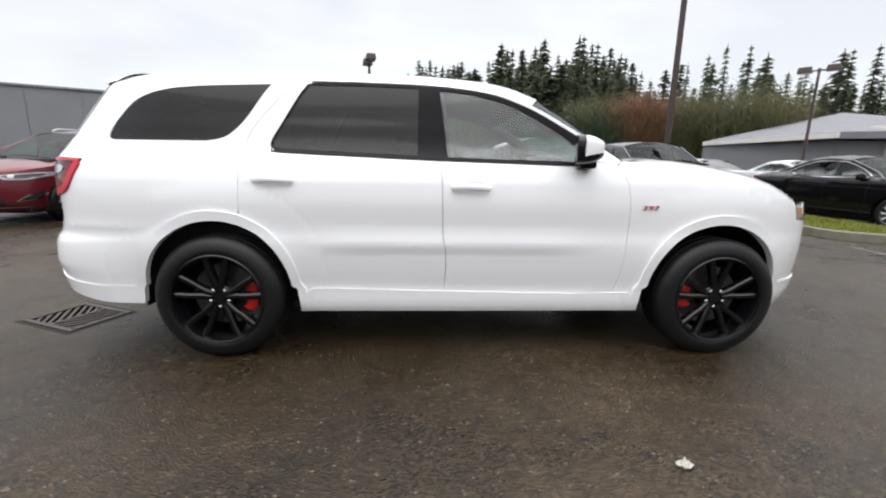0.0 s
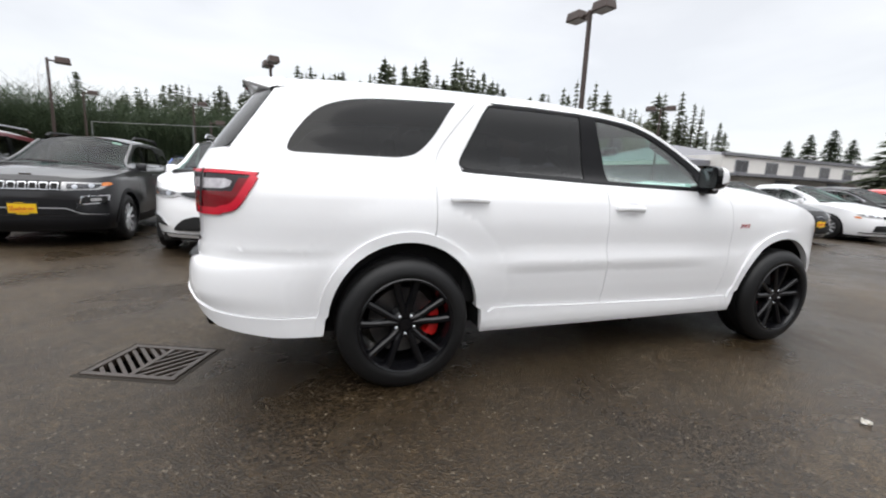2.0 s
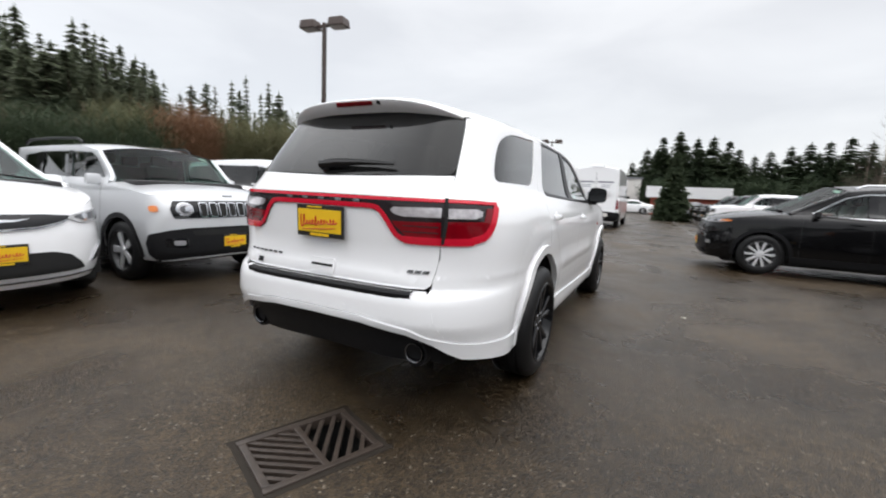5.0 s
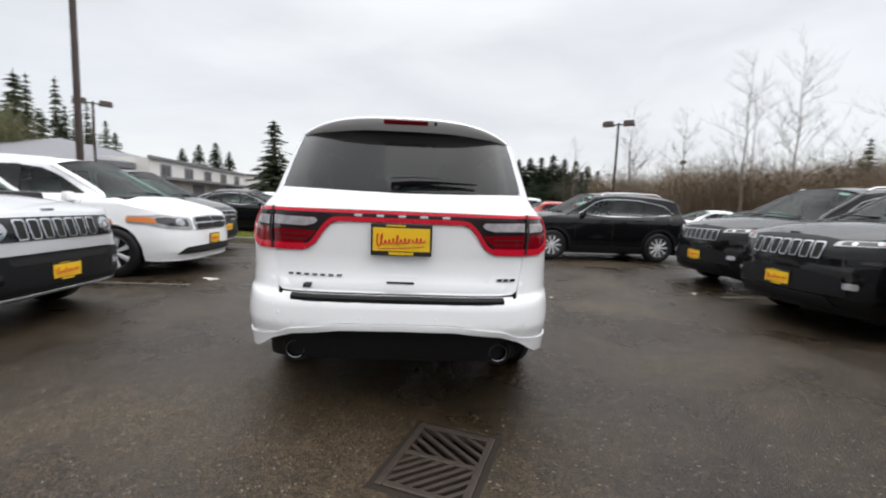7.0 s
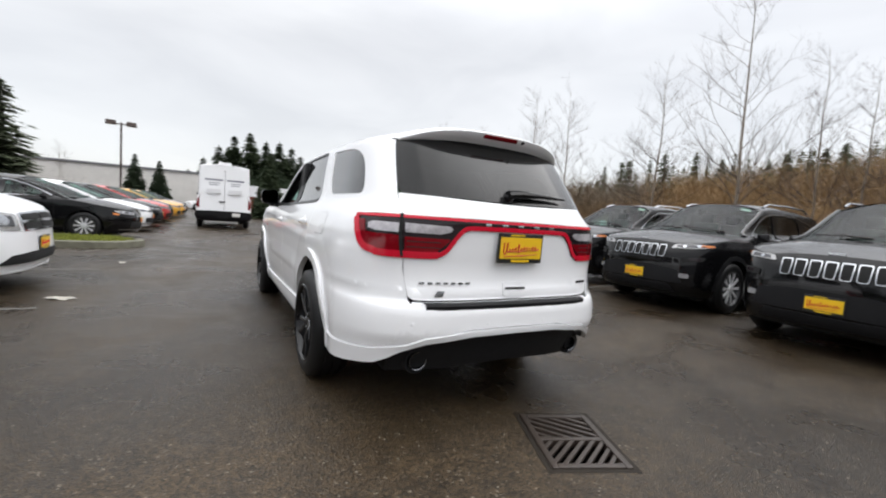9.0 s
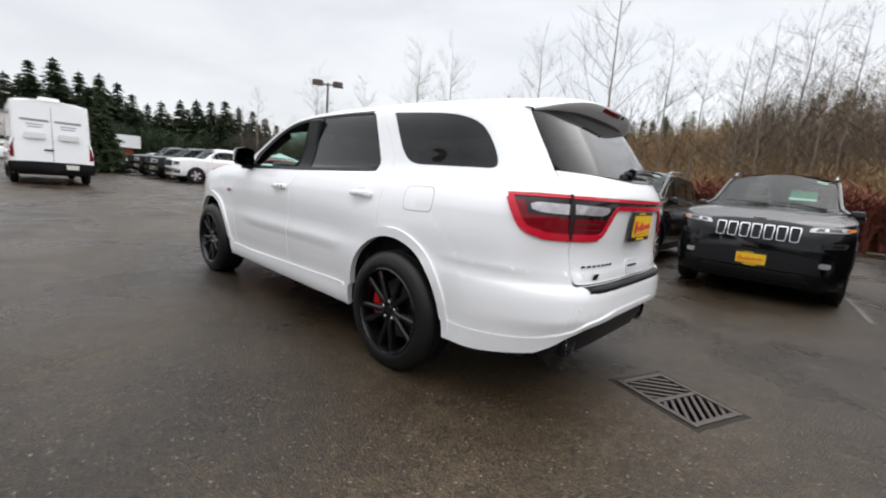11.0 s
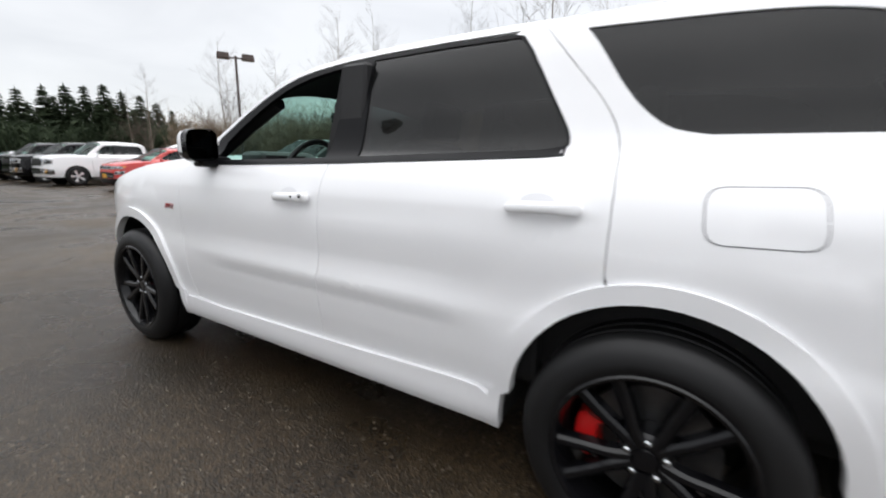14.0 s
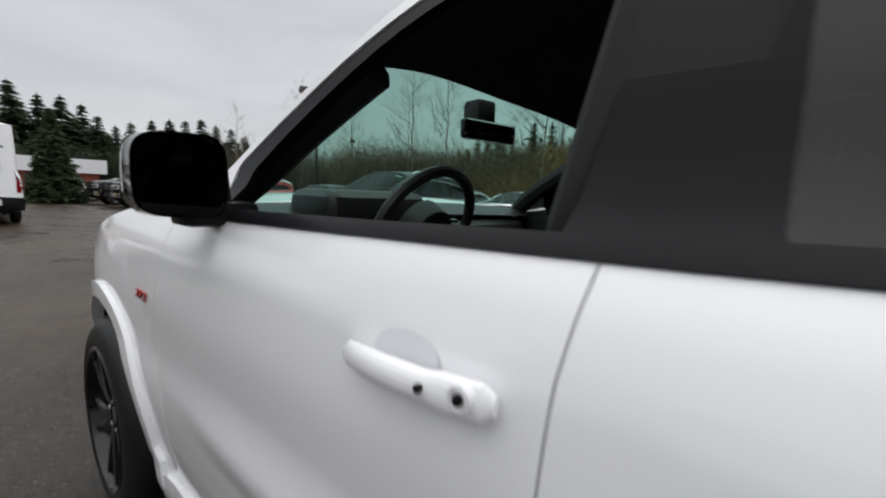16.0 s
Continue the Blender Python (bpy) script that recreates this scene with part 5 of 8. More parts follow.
def parked_car(spec, mat, label, m, group="", name="car"):
    """A parked car of a body type. Local x is forward, the origin lies on the ground between the axles."""
    s = dict(SPECS[spec])
    car = thing(name, label, s["category"], m, group)
    hw, ht, zb, belt, fr, rr, wb = s["w"], s["h"], s["zb"], s["belt"], s["front"], s["rear"], s["wb"] / 2
    tum = s["tumble"]
    shell = Shell(
        width=[(zb - .05, hw * .93), (zb + .06, hw * .965), (belt * .52, hw), (belt * .74, hw * .988), (belt * .92, hw * .972), (belt, hw * .93), (belt + .07, hw * (.90 * .5 + tum * .5) if tum < .85 else hw * .93), (ht - .14, hw * tum), (ht, hw * (tum - .06))],
        rear=[(zb - .05, rr - .10), (.42, rr), (.62, rr), (belt * .8, rr - s["tail"] * .2), (belt, rr - s["tail"] * .35), (max(ht, belt + .2), rr - s["tail"])],
        front=[(zb - .05, fr - .10), (.40, fr), (.58, fr - .01), (s["nose"] * .86, fr - .04), (s["nose"], fr - .10), (s["nose"] + .3, fr - .35)],
        xs_r=-rr + s["rcorner"], n_r=s.get("n_r", 4.0), xs_f=fr - s["fcorner"], n_f=s.get("n_f", 3.0))
    yc = hw * .60
    st = .13
    edge = s["edge"]
    z0, z1 = edge[0][1], edge[-1][1]
    line = [(shell.side(x, z), z) for x, z, *_ in edge]
    line[0], line[-1] = (shell.nose(yc, z0), z0), (shell.back(yc, z1), z1)
    r = s["wheel"]
    ra = r * 1.13
    arch = lambda cx: [(cx + ra * 1.02, zb)] + arc(cx, r, ra, 0, 180, 12)[:] + [(cx - ra * 1.02, zb)]
    low = [(shell.back(yc, zb), zb), (shell.side(-wb - ra * 1.25, zb), zb)] + [(shell.side(x, z), z) for x, z in arch(-wb)[::-1]] + [(shell.side(x, z), z) for x, z in arch(wb)[::-1]] + [(shell.nose(yc, zb), zb)]
    # the upper edge, smooth within each deck so that sides and decks meet
    spans, i = [], 0
    while i < len(edge) - 1:
        j = i
        while j < len(edge) - 1 and edge[j][2] == edge[i][2]:
            j += 1
        spans.append((i, j, spline(line[i:j + 1], 3) if j - i > 1 else line[i:j + 1]))
        i = j
    smooth_line = [p for k, (_, _, seg) in enumerate(spans) for p in (seg if k == 0 else seg[1:])]
    outline = smooth_line + [(shell.back(yc, z), z) for z in np.linspace(z1, zb, 6)[1:-1]] + low + [(shell.nose(yc, z), z) for z in np.linspace(zb, z0, 5)[1:-1]]
    panes = s["panes"]
    holes = [[(shell.side(x, z), z) for x, z in rounded(p, .03, 2)] for p in panes]
    body_mat = mat
    for sd in (1, -1):
        panel("body_side", shell, outline, body_mat, car, holes=holes, mirror=sd, step=st, depth=.02, label="painted body side with doors")
        for i, p in enumerate(holes):
            panel("side_window", shell, p, s["glass"][i], car, mirror=sd, step=.3, lift=-.008, depth=0, label="side window")
        # black covers on the pillars between the panes
        for pa, pb in zip(panes, panes[1:]):
            ra_, fb = sorted(pa, key=lambda p: p[0])[:2], sorted(pb, key=lambda p: -p[0])[:2]
            (x0, za), (x1, zc) = sorted(ra_, key=lambda p: p[1])
            (x2, zd), (x3, ze) = sorted(fb, key=lambda p: p[1])
            q = [(x0 + .02, za - .004), (x1 + .02, zc + .004), (x3 - .02, ze + .004), (x2 - .02, zd - .004)]
            panel("pillar_cover", shell, [(shell.side(x, z), z) for x, z in q], GLOSSBLACK, car, mirror=sd, step=.2, lift=.003, depth=.004, label="gloss black pillar cover")
        for x in s["seams"]:
            zt = belt - .02
            q = [(shell.side(x, zb + .12), zb + .12), (shell.side(x + .007, zb + .12), zb + .12), (shell.side(x + .007, zt), zt), (shell.side(x, zt), zt)]
            panel("door_seam", shell, q, LINER, car, mirror=sd, step=.15, lift=.002, depth=0, label="dark door gap")
        for x, z in s["handles"]:
            p = shell.place(shell.side(x, z), z)
            part("door_handle", box((.19, .028, .026), (p.x, sd * (p.y + .012), z), .010), body_mat, car, "door handle", smooth=True)
        if s.get("chrome_line"):
            xs = [p[0] for q in panes for p in q]
            for a, b in s["chrome_line"]:
                pts = [(shell.side(x, z), z) for x, z in (a if isinstance(a, list) else [a, b])]
                panel("chrome_trim", shell, strip(pts, .013), CHROME, car, mirror=sd, step=.2, lift=.004, depth=.004, label="chrome window trim")
        if s.get("cladding"):
            q = [(shell.side(x, z), z) for x, z in ((wb - ra * 1.04, zb + .13), (-wb + ra * 1.04, zb + .13), (-wb + ra * 1.04, zb), (wb - ra * 1.04, zb))]
            panel("sill_cladding", shell, q, TRIM, car, mirror=sd, step=.2, lift=.006, label="black sill cladding")
            for cx in (wb, -wb):
                ring = arc(cx, r, ra * 1.13, -4, 184, 14) + arc(cx, r, ra * .985, 184, -4, 14)
                panel("arch_cladding", shell, [(shell.side(x, z), z) for x, z in ring], TRIM, car, mirror=sd, step=.2, lift=.007, label="black arch cladding")
        own = box((.10, .17, .13), (s["mirror"][0], sd * (shell.place(s["mirror"][0], s["mirror"][1]).y + .09), s["mirror"][1]), .035, 2, taper=(.8, .9))
        part("door_mirror", own, mat if s.get("mirror_paint", True) else TRIM, car, "door mirror", smooth=True)
        for cx in (wb, -wb):
            bm = bmesh.new()
            pts = [(cx - ra, zb - .04)] + arc(cx, r, ra * 1.0, 180, 0, 10) + [(cx + ra, zb - .04)]
            a = [bm.verts.new((x, sd * (hw * .95), z)) for x, z in pts]
            b = [bm.verts.new((x, sd * hw * .5, z)) for x, z in pts]
            for i in range(len(pts) - 1):
                bm.faces.new((a[i], a[i + 1], b[i + 1], b[i]))
            bm.faces.new(b)
            part("arch_liner", bm, LINER, car, "black arch liner")
            parked_wheel(car, cx, sd * (hw - .125), r, s["rim"], s["spokes"])
        if s.get("rails"):
            x0, x1 = s["rails"]
            yr = hw * (tum - .05)
            pts = [(x0, sd * yr, ht - .05), (x0 - .14, sd * yr, ht + .005), ((x0 + x1) / 2, sd * yr, ht + .02), (x1 + .14, sd * yr, ht + .005), (x1, sd * yr, ht - .05)]
            part("roof_rail", tube(pts, [.018] * 5, 6), s["rails_mat"], car, "roof rail", smooth=True)
    # decks from the bonnet to the tail
    i = 0
    while i < len(edge) - 1:
        kind, j = edge[i][2], i
        while j < len(edge) - 1 and edge[j][2] == kind:
            j += 1
        rows = []
        for k in range(i, j + 1):
            x, z = edge[k][0], edge[k][1]
            p = shell.place(*line[k])
            cr, fw = edge[k][3], edge[k][4]
            rows.append((p.x, p.y, p.z, p.x + fw, z + cr))
            if k == 0:
                q = shell.place(shell.nose(0, z + cr), z + cr)
                rows[-1] = (p.x, p.y, p.z, q.x, z + cr)
            if k == len(edge) - 1:
                q = shell.place(shell.back(0, z + cr), z + cr)
                rows[-1] = (p.x, p.y, p.z, q.x, z + cr)
        dm, dn, pw = {"bonnet": (mat, "bonnet", 3.0), "screen": (SHADE, "windscreen", 2.0), "roof": (s.get("roof_mat") or mat, "roof", 3.0), "back": (PRIVACY, "back_window", 2.0), "boot": (mat, "boot_lid", 3.0), "bed": (TRIM, "cargo_bed", 3.0)}[kind]
        fine = blend_rows(rows, 3) if j - i > 1 else rows
        seg = [sp[2] for sp in spans if sp[0] == i][0]
        fine = [(*shell.place(*e), r[3], r[4]) for e, r in zip(seg, fine)]
        ob = deck(dn, fine, dm, car, across=14, power=pw, first=(lambda v: shell.place(shell.nose(v.y, v.z), v.z)) if i == 0 else None, last=(lambda v: shell.place(shell.back(v.y, v.z), v.z)) if j == len(edge) - 1 else None)
        if kind == "screen":
            ob.visible_shadow = False
            for sd in (1, -1):
                pts = [(r[0], sd * (r[1] - .012), r[2] - .004) for r in fine]
                part("screen_pillar", tube(pts, [.034] * len(pts), 6), mat, car, "painted windscreen pillar", smooth=True)
        i = j
    # front and rear faces
    fpz = lambda pts: [(shell.nose(y, z), z) for y, z in pts]
    zf = np.linspace(zb, z0, 5)
    rim = [math.copysign(1 - (1 - abs(v)) ** 1.25, v) for v in np.linspace(1, -1, 15)[1:-1]]
    face = fpz([(yc, z) for z in zf] + [(yc * k, z0 + edge[0][3] * (1 - abs(k) ** 3)) for k in rim] + [(-yc, z) for z in zf[::-1]] + [(yc * k, zb) for k in (-.5, 0, .5)])
    panel("front_bumper", shell, face, mat, car, step=st, label="front bumper and bonnet edge")
    zf = np.linspace(zb, z1, 6)
    bk = [(shell.back(y, z), z) for y, z in [(yc, z) for z in zf] + [(yc * k, z1 + edge[-1][3] * (1 - abs(k) ** 3)) for k in rim] + [(-yc, z) for z in zf[::-1]] + [(yc * k, zb) for k in (-.5, 0, .5)]]
    panel("rear_face", shell, bk, mat, car, step=st, label="rear bumper and tailgate")
    for poly, pm, nm, lift in s["face"]:
        mirrored = [1, -1] if nm in ("headlight", "fog_lamp", "turn_lamp", "lamp_ring", "side_intake") else [1]
        for sd in mirrored:
            lamp = panel(nm, shell, fpz(rounded(poly, .02, 2) if len(poly) > 3 else poly), pm, car, mirror=sd, step=.08, lift=lift + .005, depth=.010)
            if nm == "headlight":
                # dark bowl with a bright projector inside
                cy, cz = sum(p[0] for p in poly) / len(poly), sum(p[1] for p in poly) / len(poly)
                bowl = [(cy + (y - cy) * .74, cz + (z - cz) * .62) for y, z in poly]
                panel("lamp_bowl", shell, fpz(rounded(bowl, .015, 2)), LAMPDARK, lamp, mirror=sd, step=.1, lift=lift + .009, depth=.003, label="dark reflector bowl")
                r_eye = .40 * (max(z for _, z in bowl) - min(z for _, z in bowl))
                for off in (-.22, .24):
                    ex = cy + off * (max(y for y, _ in bowl) - min(y for y, _ in bowl))
                    eye = [(ex + r_eye * math.cos(a), cz + (ex - cy) * s.get("lamp_rake", .12) + r_eye * math.sin(a)) for a in np.linspace(0, 2 * math.pi, 12, endpoint=False)]
                    panel("projector", shell, fpz(eye), CHROME, lamp, mirror=sd, step=.1, lift=lift + .013, depth=.003, label="bright round projector")
                    if nm == "headlight" and r_eye > .03:
                        break
    if s.get("slots"):
        y1, za, zb2, n = s["slots"]
        for k in range(n):
            y = -y1 + 2 * y1 * (k + .5) / n
            wd = 2 * y1 / n
            o = rounded([(y - wd * .36, za), (y + wd * .36, za), (y + wd * .43, zb2), (y - wd * .43, zb2)], .022, 3)
            q = rounded([(y - wd * .29, za + .010), (y + wd * .29, za + .010), (y + wd * .34, zb2 - .012), (y - wd * .34, zb2 - .012)], .018, 3)
            panel("grille_slot", shell, fpz(o), s["slot_mat"], car, holes=[fpz(q)], step=.2, lift=.017, depth=.02, label="chrome-ringed grille slot")
            panel("slot_mesh", shell, fpz(q), LINER, car, step=.08, lift=.011, depth=0)
    for poly in s.get("tails", ()):
        for sd in (1, -1):
            panel("tail_lamp", shell, [(shell.side(x, z) if tag == "s" else shell.back(x, z), z) for tag, x, z in poly], REDLENS, car, mirror=sd, step=.12, lift=.006, label="red tail lamp")
    # small white sheet in the top corner of the windscreen
    hk = [k for k in range(1, len(edge)) if edge[k][2] == "roof" and edge[k - 1][2] == "screen"]
    if hk:
        lo_r, hi_r = edge[hk[0] - 1], edge[hk[0]]
        def on_screen(v, f):
            out = []
            for e in (lo_r, hi_r):
                p = shell.place(shell.side(e[0], e[1]), e[1])
                out.append(Vector((p.x + e[4] * (1 - v * v), p.y * v, p.z + e[3] * (1 - v * v))))
            return out[0].lerp(out[1], f) + Vector((-.006, 0, -.012))
        base_r = edge[[k for k in range(len(edge)) if edge[k][2] == "screen"][0]]
        def at_base(v, lift):
            p = shell.place(shell.side(base_r[0], base_r[1]), base_r[1])
            return Vector((p.x + base_r[4] * (1 - v * v) - .05 + lift * .1, p.y * v, p.z + base_r[3] * (1 - v * v) + .035 + lift))
        for v0, v1 in ((.72, .02), (-.02, -.70)):
            part("wiper", tube([at_base(v0, .0), at_base((v0 + v1) / 2, .022), at_base(v1, .03)], [.012, .010, .007], 5), TRIM, car, "black windscreen wiper", smooth=True)
        q = [on_screen(v, f) for v, f in ((.62, .80), (.80, .80), (.80, .93), (.62, .93))]
        link_mesh("window_sticker", q, [(0, 1, 2, 3)], PAPER, car, "small white sheet behind the windscreen", smooth=False)
        if s.get("emblem"):
            zt = z0 + edge[0][3]
            p = shell.place(shell.nose(0, zt), zt)
            part("emblem_bar", box((.012, .13, .022), (p.x - .02, 0, zt + .016), .003), CHROME, car, "small chrome bar on the bonnet edge")
    if s.get("plate"):
        pz = s["plate"]
        p = shell.place(shell.nose(0, pz), pz)
        pl = new("number_plate")
        pl.parent = car
        pl.matrix_basis = Matrix.Translation((p.x + .018, 0, pz))
        tagged(pl, "yellow dealer plate in a black frame")
        plate_parts(pl, Matrix.Rotation(radians(90), 4, "Z") @ Matrix.Rotation(radians(90), 4, "X"))
    part("underbody", box((fr + rr - .75, hw * 1.62, .10), ((fr - rr) / 2, 0, zb - .01), .02), LINER, car, "dark underbody")
    # dark cabin with seats
    x_sc, x_bk = s["cabin"]
    part("cabin_floor", box((x_sc - x_bk + 1.0, hw * 1.72, belt - zb - .08), ((x_sc + x_bk) / 2 + .15, 0, (belt + zb) / 2 - .06), .03), INTERIOR, car, "dark cabin up to the window line")
    part("dashboard", box((.45, hw * 1.60, .14), (x_sc + .42, 0, belt - .03), .05, 2), INTERIOR, car, "dashboard", smooth=True)
    for sx in s["seat_rows"]:
        for sy in (.36, -.36):
            st_ob = new("seat")
            st_ob.parent = car
            st_ob.matrix_basis = Matrix.Translation((sx, sy, belt))
            if not SEAT_MESH:
                a = part("backrest", box((.13, .46, .36), (0, 0, .06), .05, 2, turn=Euler((0, radians(-10), 0)).to_matrix()), LEATHER, st_ob, smooth=True)
                b = part("head_restraint", box((.09, .24, .16), (-.05, 0, .33), .04, 2), LEATHER, st_ob, smooth=True)
                SEAT_MESH.extend((a.data, b.data))
            else:
                for nm, d in zip(("backrest", "head_restraint"), SEAT_MESH):
                    o = new(nm, d)
                    o.parent = st_ob
    if s.get("extra"):
        s["extra"](car, shell, s, mat)
    return car


def mirror_pts(pts):
    return pts + [(-y, z) for y, z in pts[::-1]]


SPECS = {}
# edge rows: x, z, kind of the deck from here on, crown of the middle, how far the middle reaches forward
SPECS["suv_round"] = dict(  # compact off-roader with a rounded nose and thin lamps
    category="car", w=.93, h=1.67, zb=.24, belt=1.10, front=2.28, rear=2.34, wb=2.70, tumble=.72, tail=.42, nose=.96, rcorner=.7, fcorner=.80, wheel=.37, rim=ALLOY, spokes=10,
    edge=[(1.95, .96, "bonnet", .04, .30), (1.5, 1.065, "bonnet", .05, .22), (.98, 1.13, "screen", .04, .25), (.55, 1.36, "screen", .07, .20), (.18, 1.56, "roof", .10, .14), (-.3, 1.61, "roof", .085, 0), (-1.1, 1.59, "roof", .085, 0), (-1.75, 1.52, "roof", .09, 0), (-1.98, 1.44, "roof", .10, 0)],
    panes=[[(.62, 1.16), (.20, 1.42), (-.02, 1.49), (-.10, 1.49), (-.10, 1.13)], [(-.18, 1.13), (-.18, 1.50), (-.85, 1.49), (-1.02, 1.40), (-1.05, 1.15)], [(-1.12, 1.16), (-1.12, 1.40), (-1.50, 1.38), (-1.72, 1.22)]],
    glass=[CLEAR, PRIVACY, PRIVACY], seams=[.80, -.14, -1.05], handles=[(.08, 1.0), (-.82, 1.02)], mirror=(.62, 1.13), cabin=(.55, -1.6), seat_rows=[-.15, -1.0], cladding=True,
    chrome_line=[([(.66, 1.135), (-.1, 1.10), (-1.05, 1.12), (-1.70, 1.19)], None), ([(.66, 1.15), (.22, 1.445), (-.03, 1.515), (-.5, 1.53), (-.9, 1.515), (-1.5, 1.41), (-1.75, 1.22)], None)],
    rails=(.10, -1.45), rails_mat=CHROME, slots=(.425, .765, .935, 7), slot_mat=CHROME, plate=.515, emblem=True,
    tails=[[("s", -1.95, 1.02), ("s", -2.12, 1.05), ("b", .55, 1.05), ("b", .55, .93), ("s", -2.15, .93)]],
    face=[(mirror_pts([(.74, .655), (.60, .700), (.30, .725), (.0, .730)])[:4] + [(-.30, .725), (-.60, .700), (-.74, .655), (-.60, .672), (-.30, .694), (0, .698), (.30, .694), (.60, .672)], GLOSSBLACK, "bumper_fold", .022), (mirror_pts([(.66, .42), (.60, .60), (.30, .64), (.0, .64)]), TRIM, "lower_grille", .004), (mirror_pts([(.58, .30), (.50, .40), (.0, .40)]), TRIM, "chin_intake", .008),
          ([(.47, .898), (.80, .918), (.87, .950), (.80, .975), (.50, .952)], HEADLENS, "headlight", .006), ([(.76, .928), (.87, .945), (.866, .972), (.76, .964)], AMBER, "turn_lamp", .010),
          ([(.62, .72), (.82, .74), (.84, .80), (.62, .79)], LINER, "side_intake", .006), ([(.70, .745), (.80, .75), (.80, .785), (.70, .78)], SMOKE, "lamp_ring", .010), ([(.62, .50), (.72, .50), (.72, .56), (.62, .56)], CLEARLENS, "fog_lamp", .012)])
SPECS["suv_compact"] = dict(SPECS["suv_round"], w=.91, h=1.64, front=2.20, rear=2.20, wb=2.64, nose=.95, wheel=.355, slots=(.385, .79, .890, 7), slot_mat=CHROME, plate=.545, chrome_line=None, rails=(.05, -1.35), rails_mat=TRIM, fcorner=.7,
    edge=[(1.93, .95, "bonnet", .03, .22), (1.5, 1.03, "bonnet", .04, .18), (.98, 1.09, "screen", .04, .22), (.55, 1.32, "screen", .07, .18), (.20, 1.51, "roof", .09, .12), (-.3, 1.56, "roof", .08, 0), (-1.1, 1.545, "roof", .08, 0), (-1.70, 1.47, "roof", .09, 0), (-1.90, 1.40, "roof", .10, 0)],
    face=[([(.40, .785), (.78, .805), (.86, .895), (.40, .900)], HEADLENS, "headlight", .006), ([(.78, .845), (.86, .87), (.85, .905), (.78, .90)], AMBER, "turn_lamp", .010), (mirror_pts([(.40, .78), (.40, .905), (0, .91)]), GLOSSBLACK, "grille_surround", .004),
          (mirror_pts([(.80, .26), (.84, .43), (.60, .45), (.0, .45)]), TRIM, "chin_cladding", .006), (mirror_pts([(.55, .47), (.55, .66), (.0, .69)]), TRIM, "lower_grille", .005), ([(.57, .595), (.83, .615), (.85, .735), (.59, .72)], CHROME, "lamp_ring", .006), ([(.59, .612), (.815, .632), (.83, .718), (.608, .703)], LINER, "side_intake", .009), ([(.68, .645), (.78, .65), (.78, .69), (.68, .685)], HEADLENS, "fog_lamp", .013), (mirror_pts([(.84, .455), (.60, .47), (.44, .545), (0, .55)])[:4] + [(-.44, .545), (-.60, .47), (-.84, .455), (-.60, .482), (-.44, .558), (0, .563), (.44, .558), (.60, .482)], SILVER, "chin_trim", .011), (mirror_pts([(.42, .798), (.42, .803), (0, .806)])[:3] + [(-.42, .803), (-.42, .792), (0, .794), (.42, .792)], CHROME, "grille_trim", .012)],
    tails=[[("s", -1.85, 1.00), ("s", -2.0, 1.03), ("b", .55, 1.03), ("b", .55, .90), ("s", -2.02, .90)]])
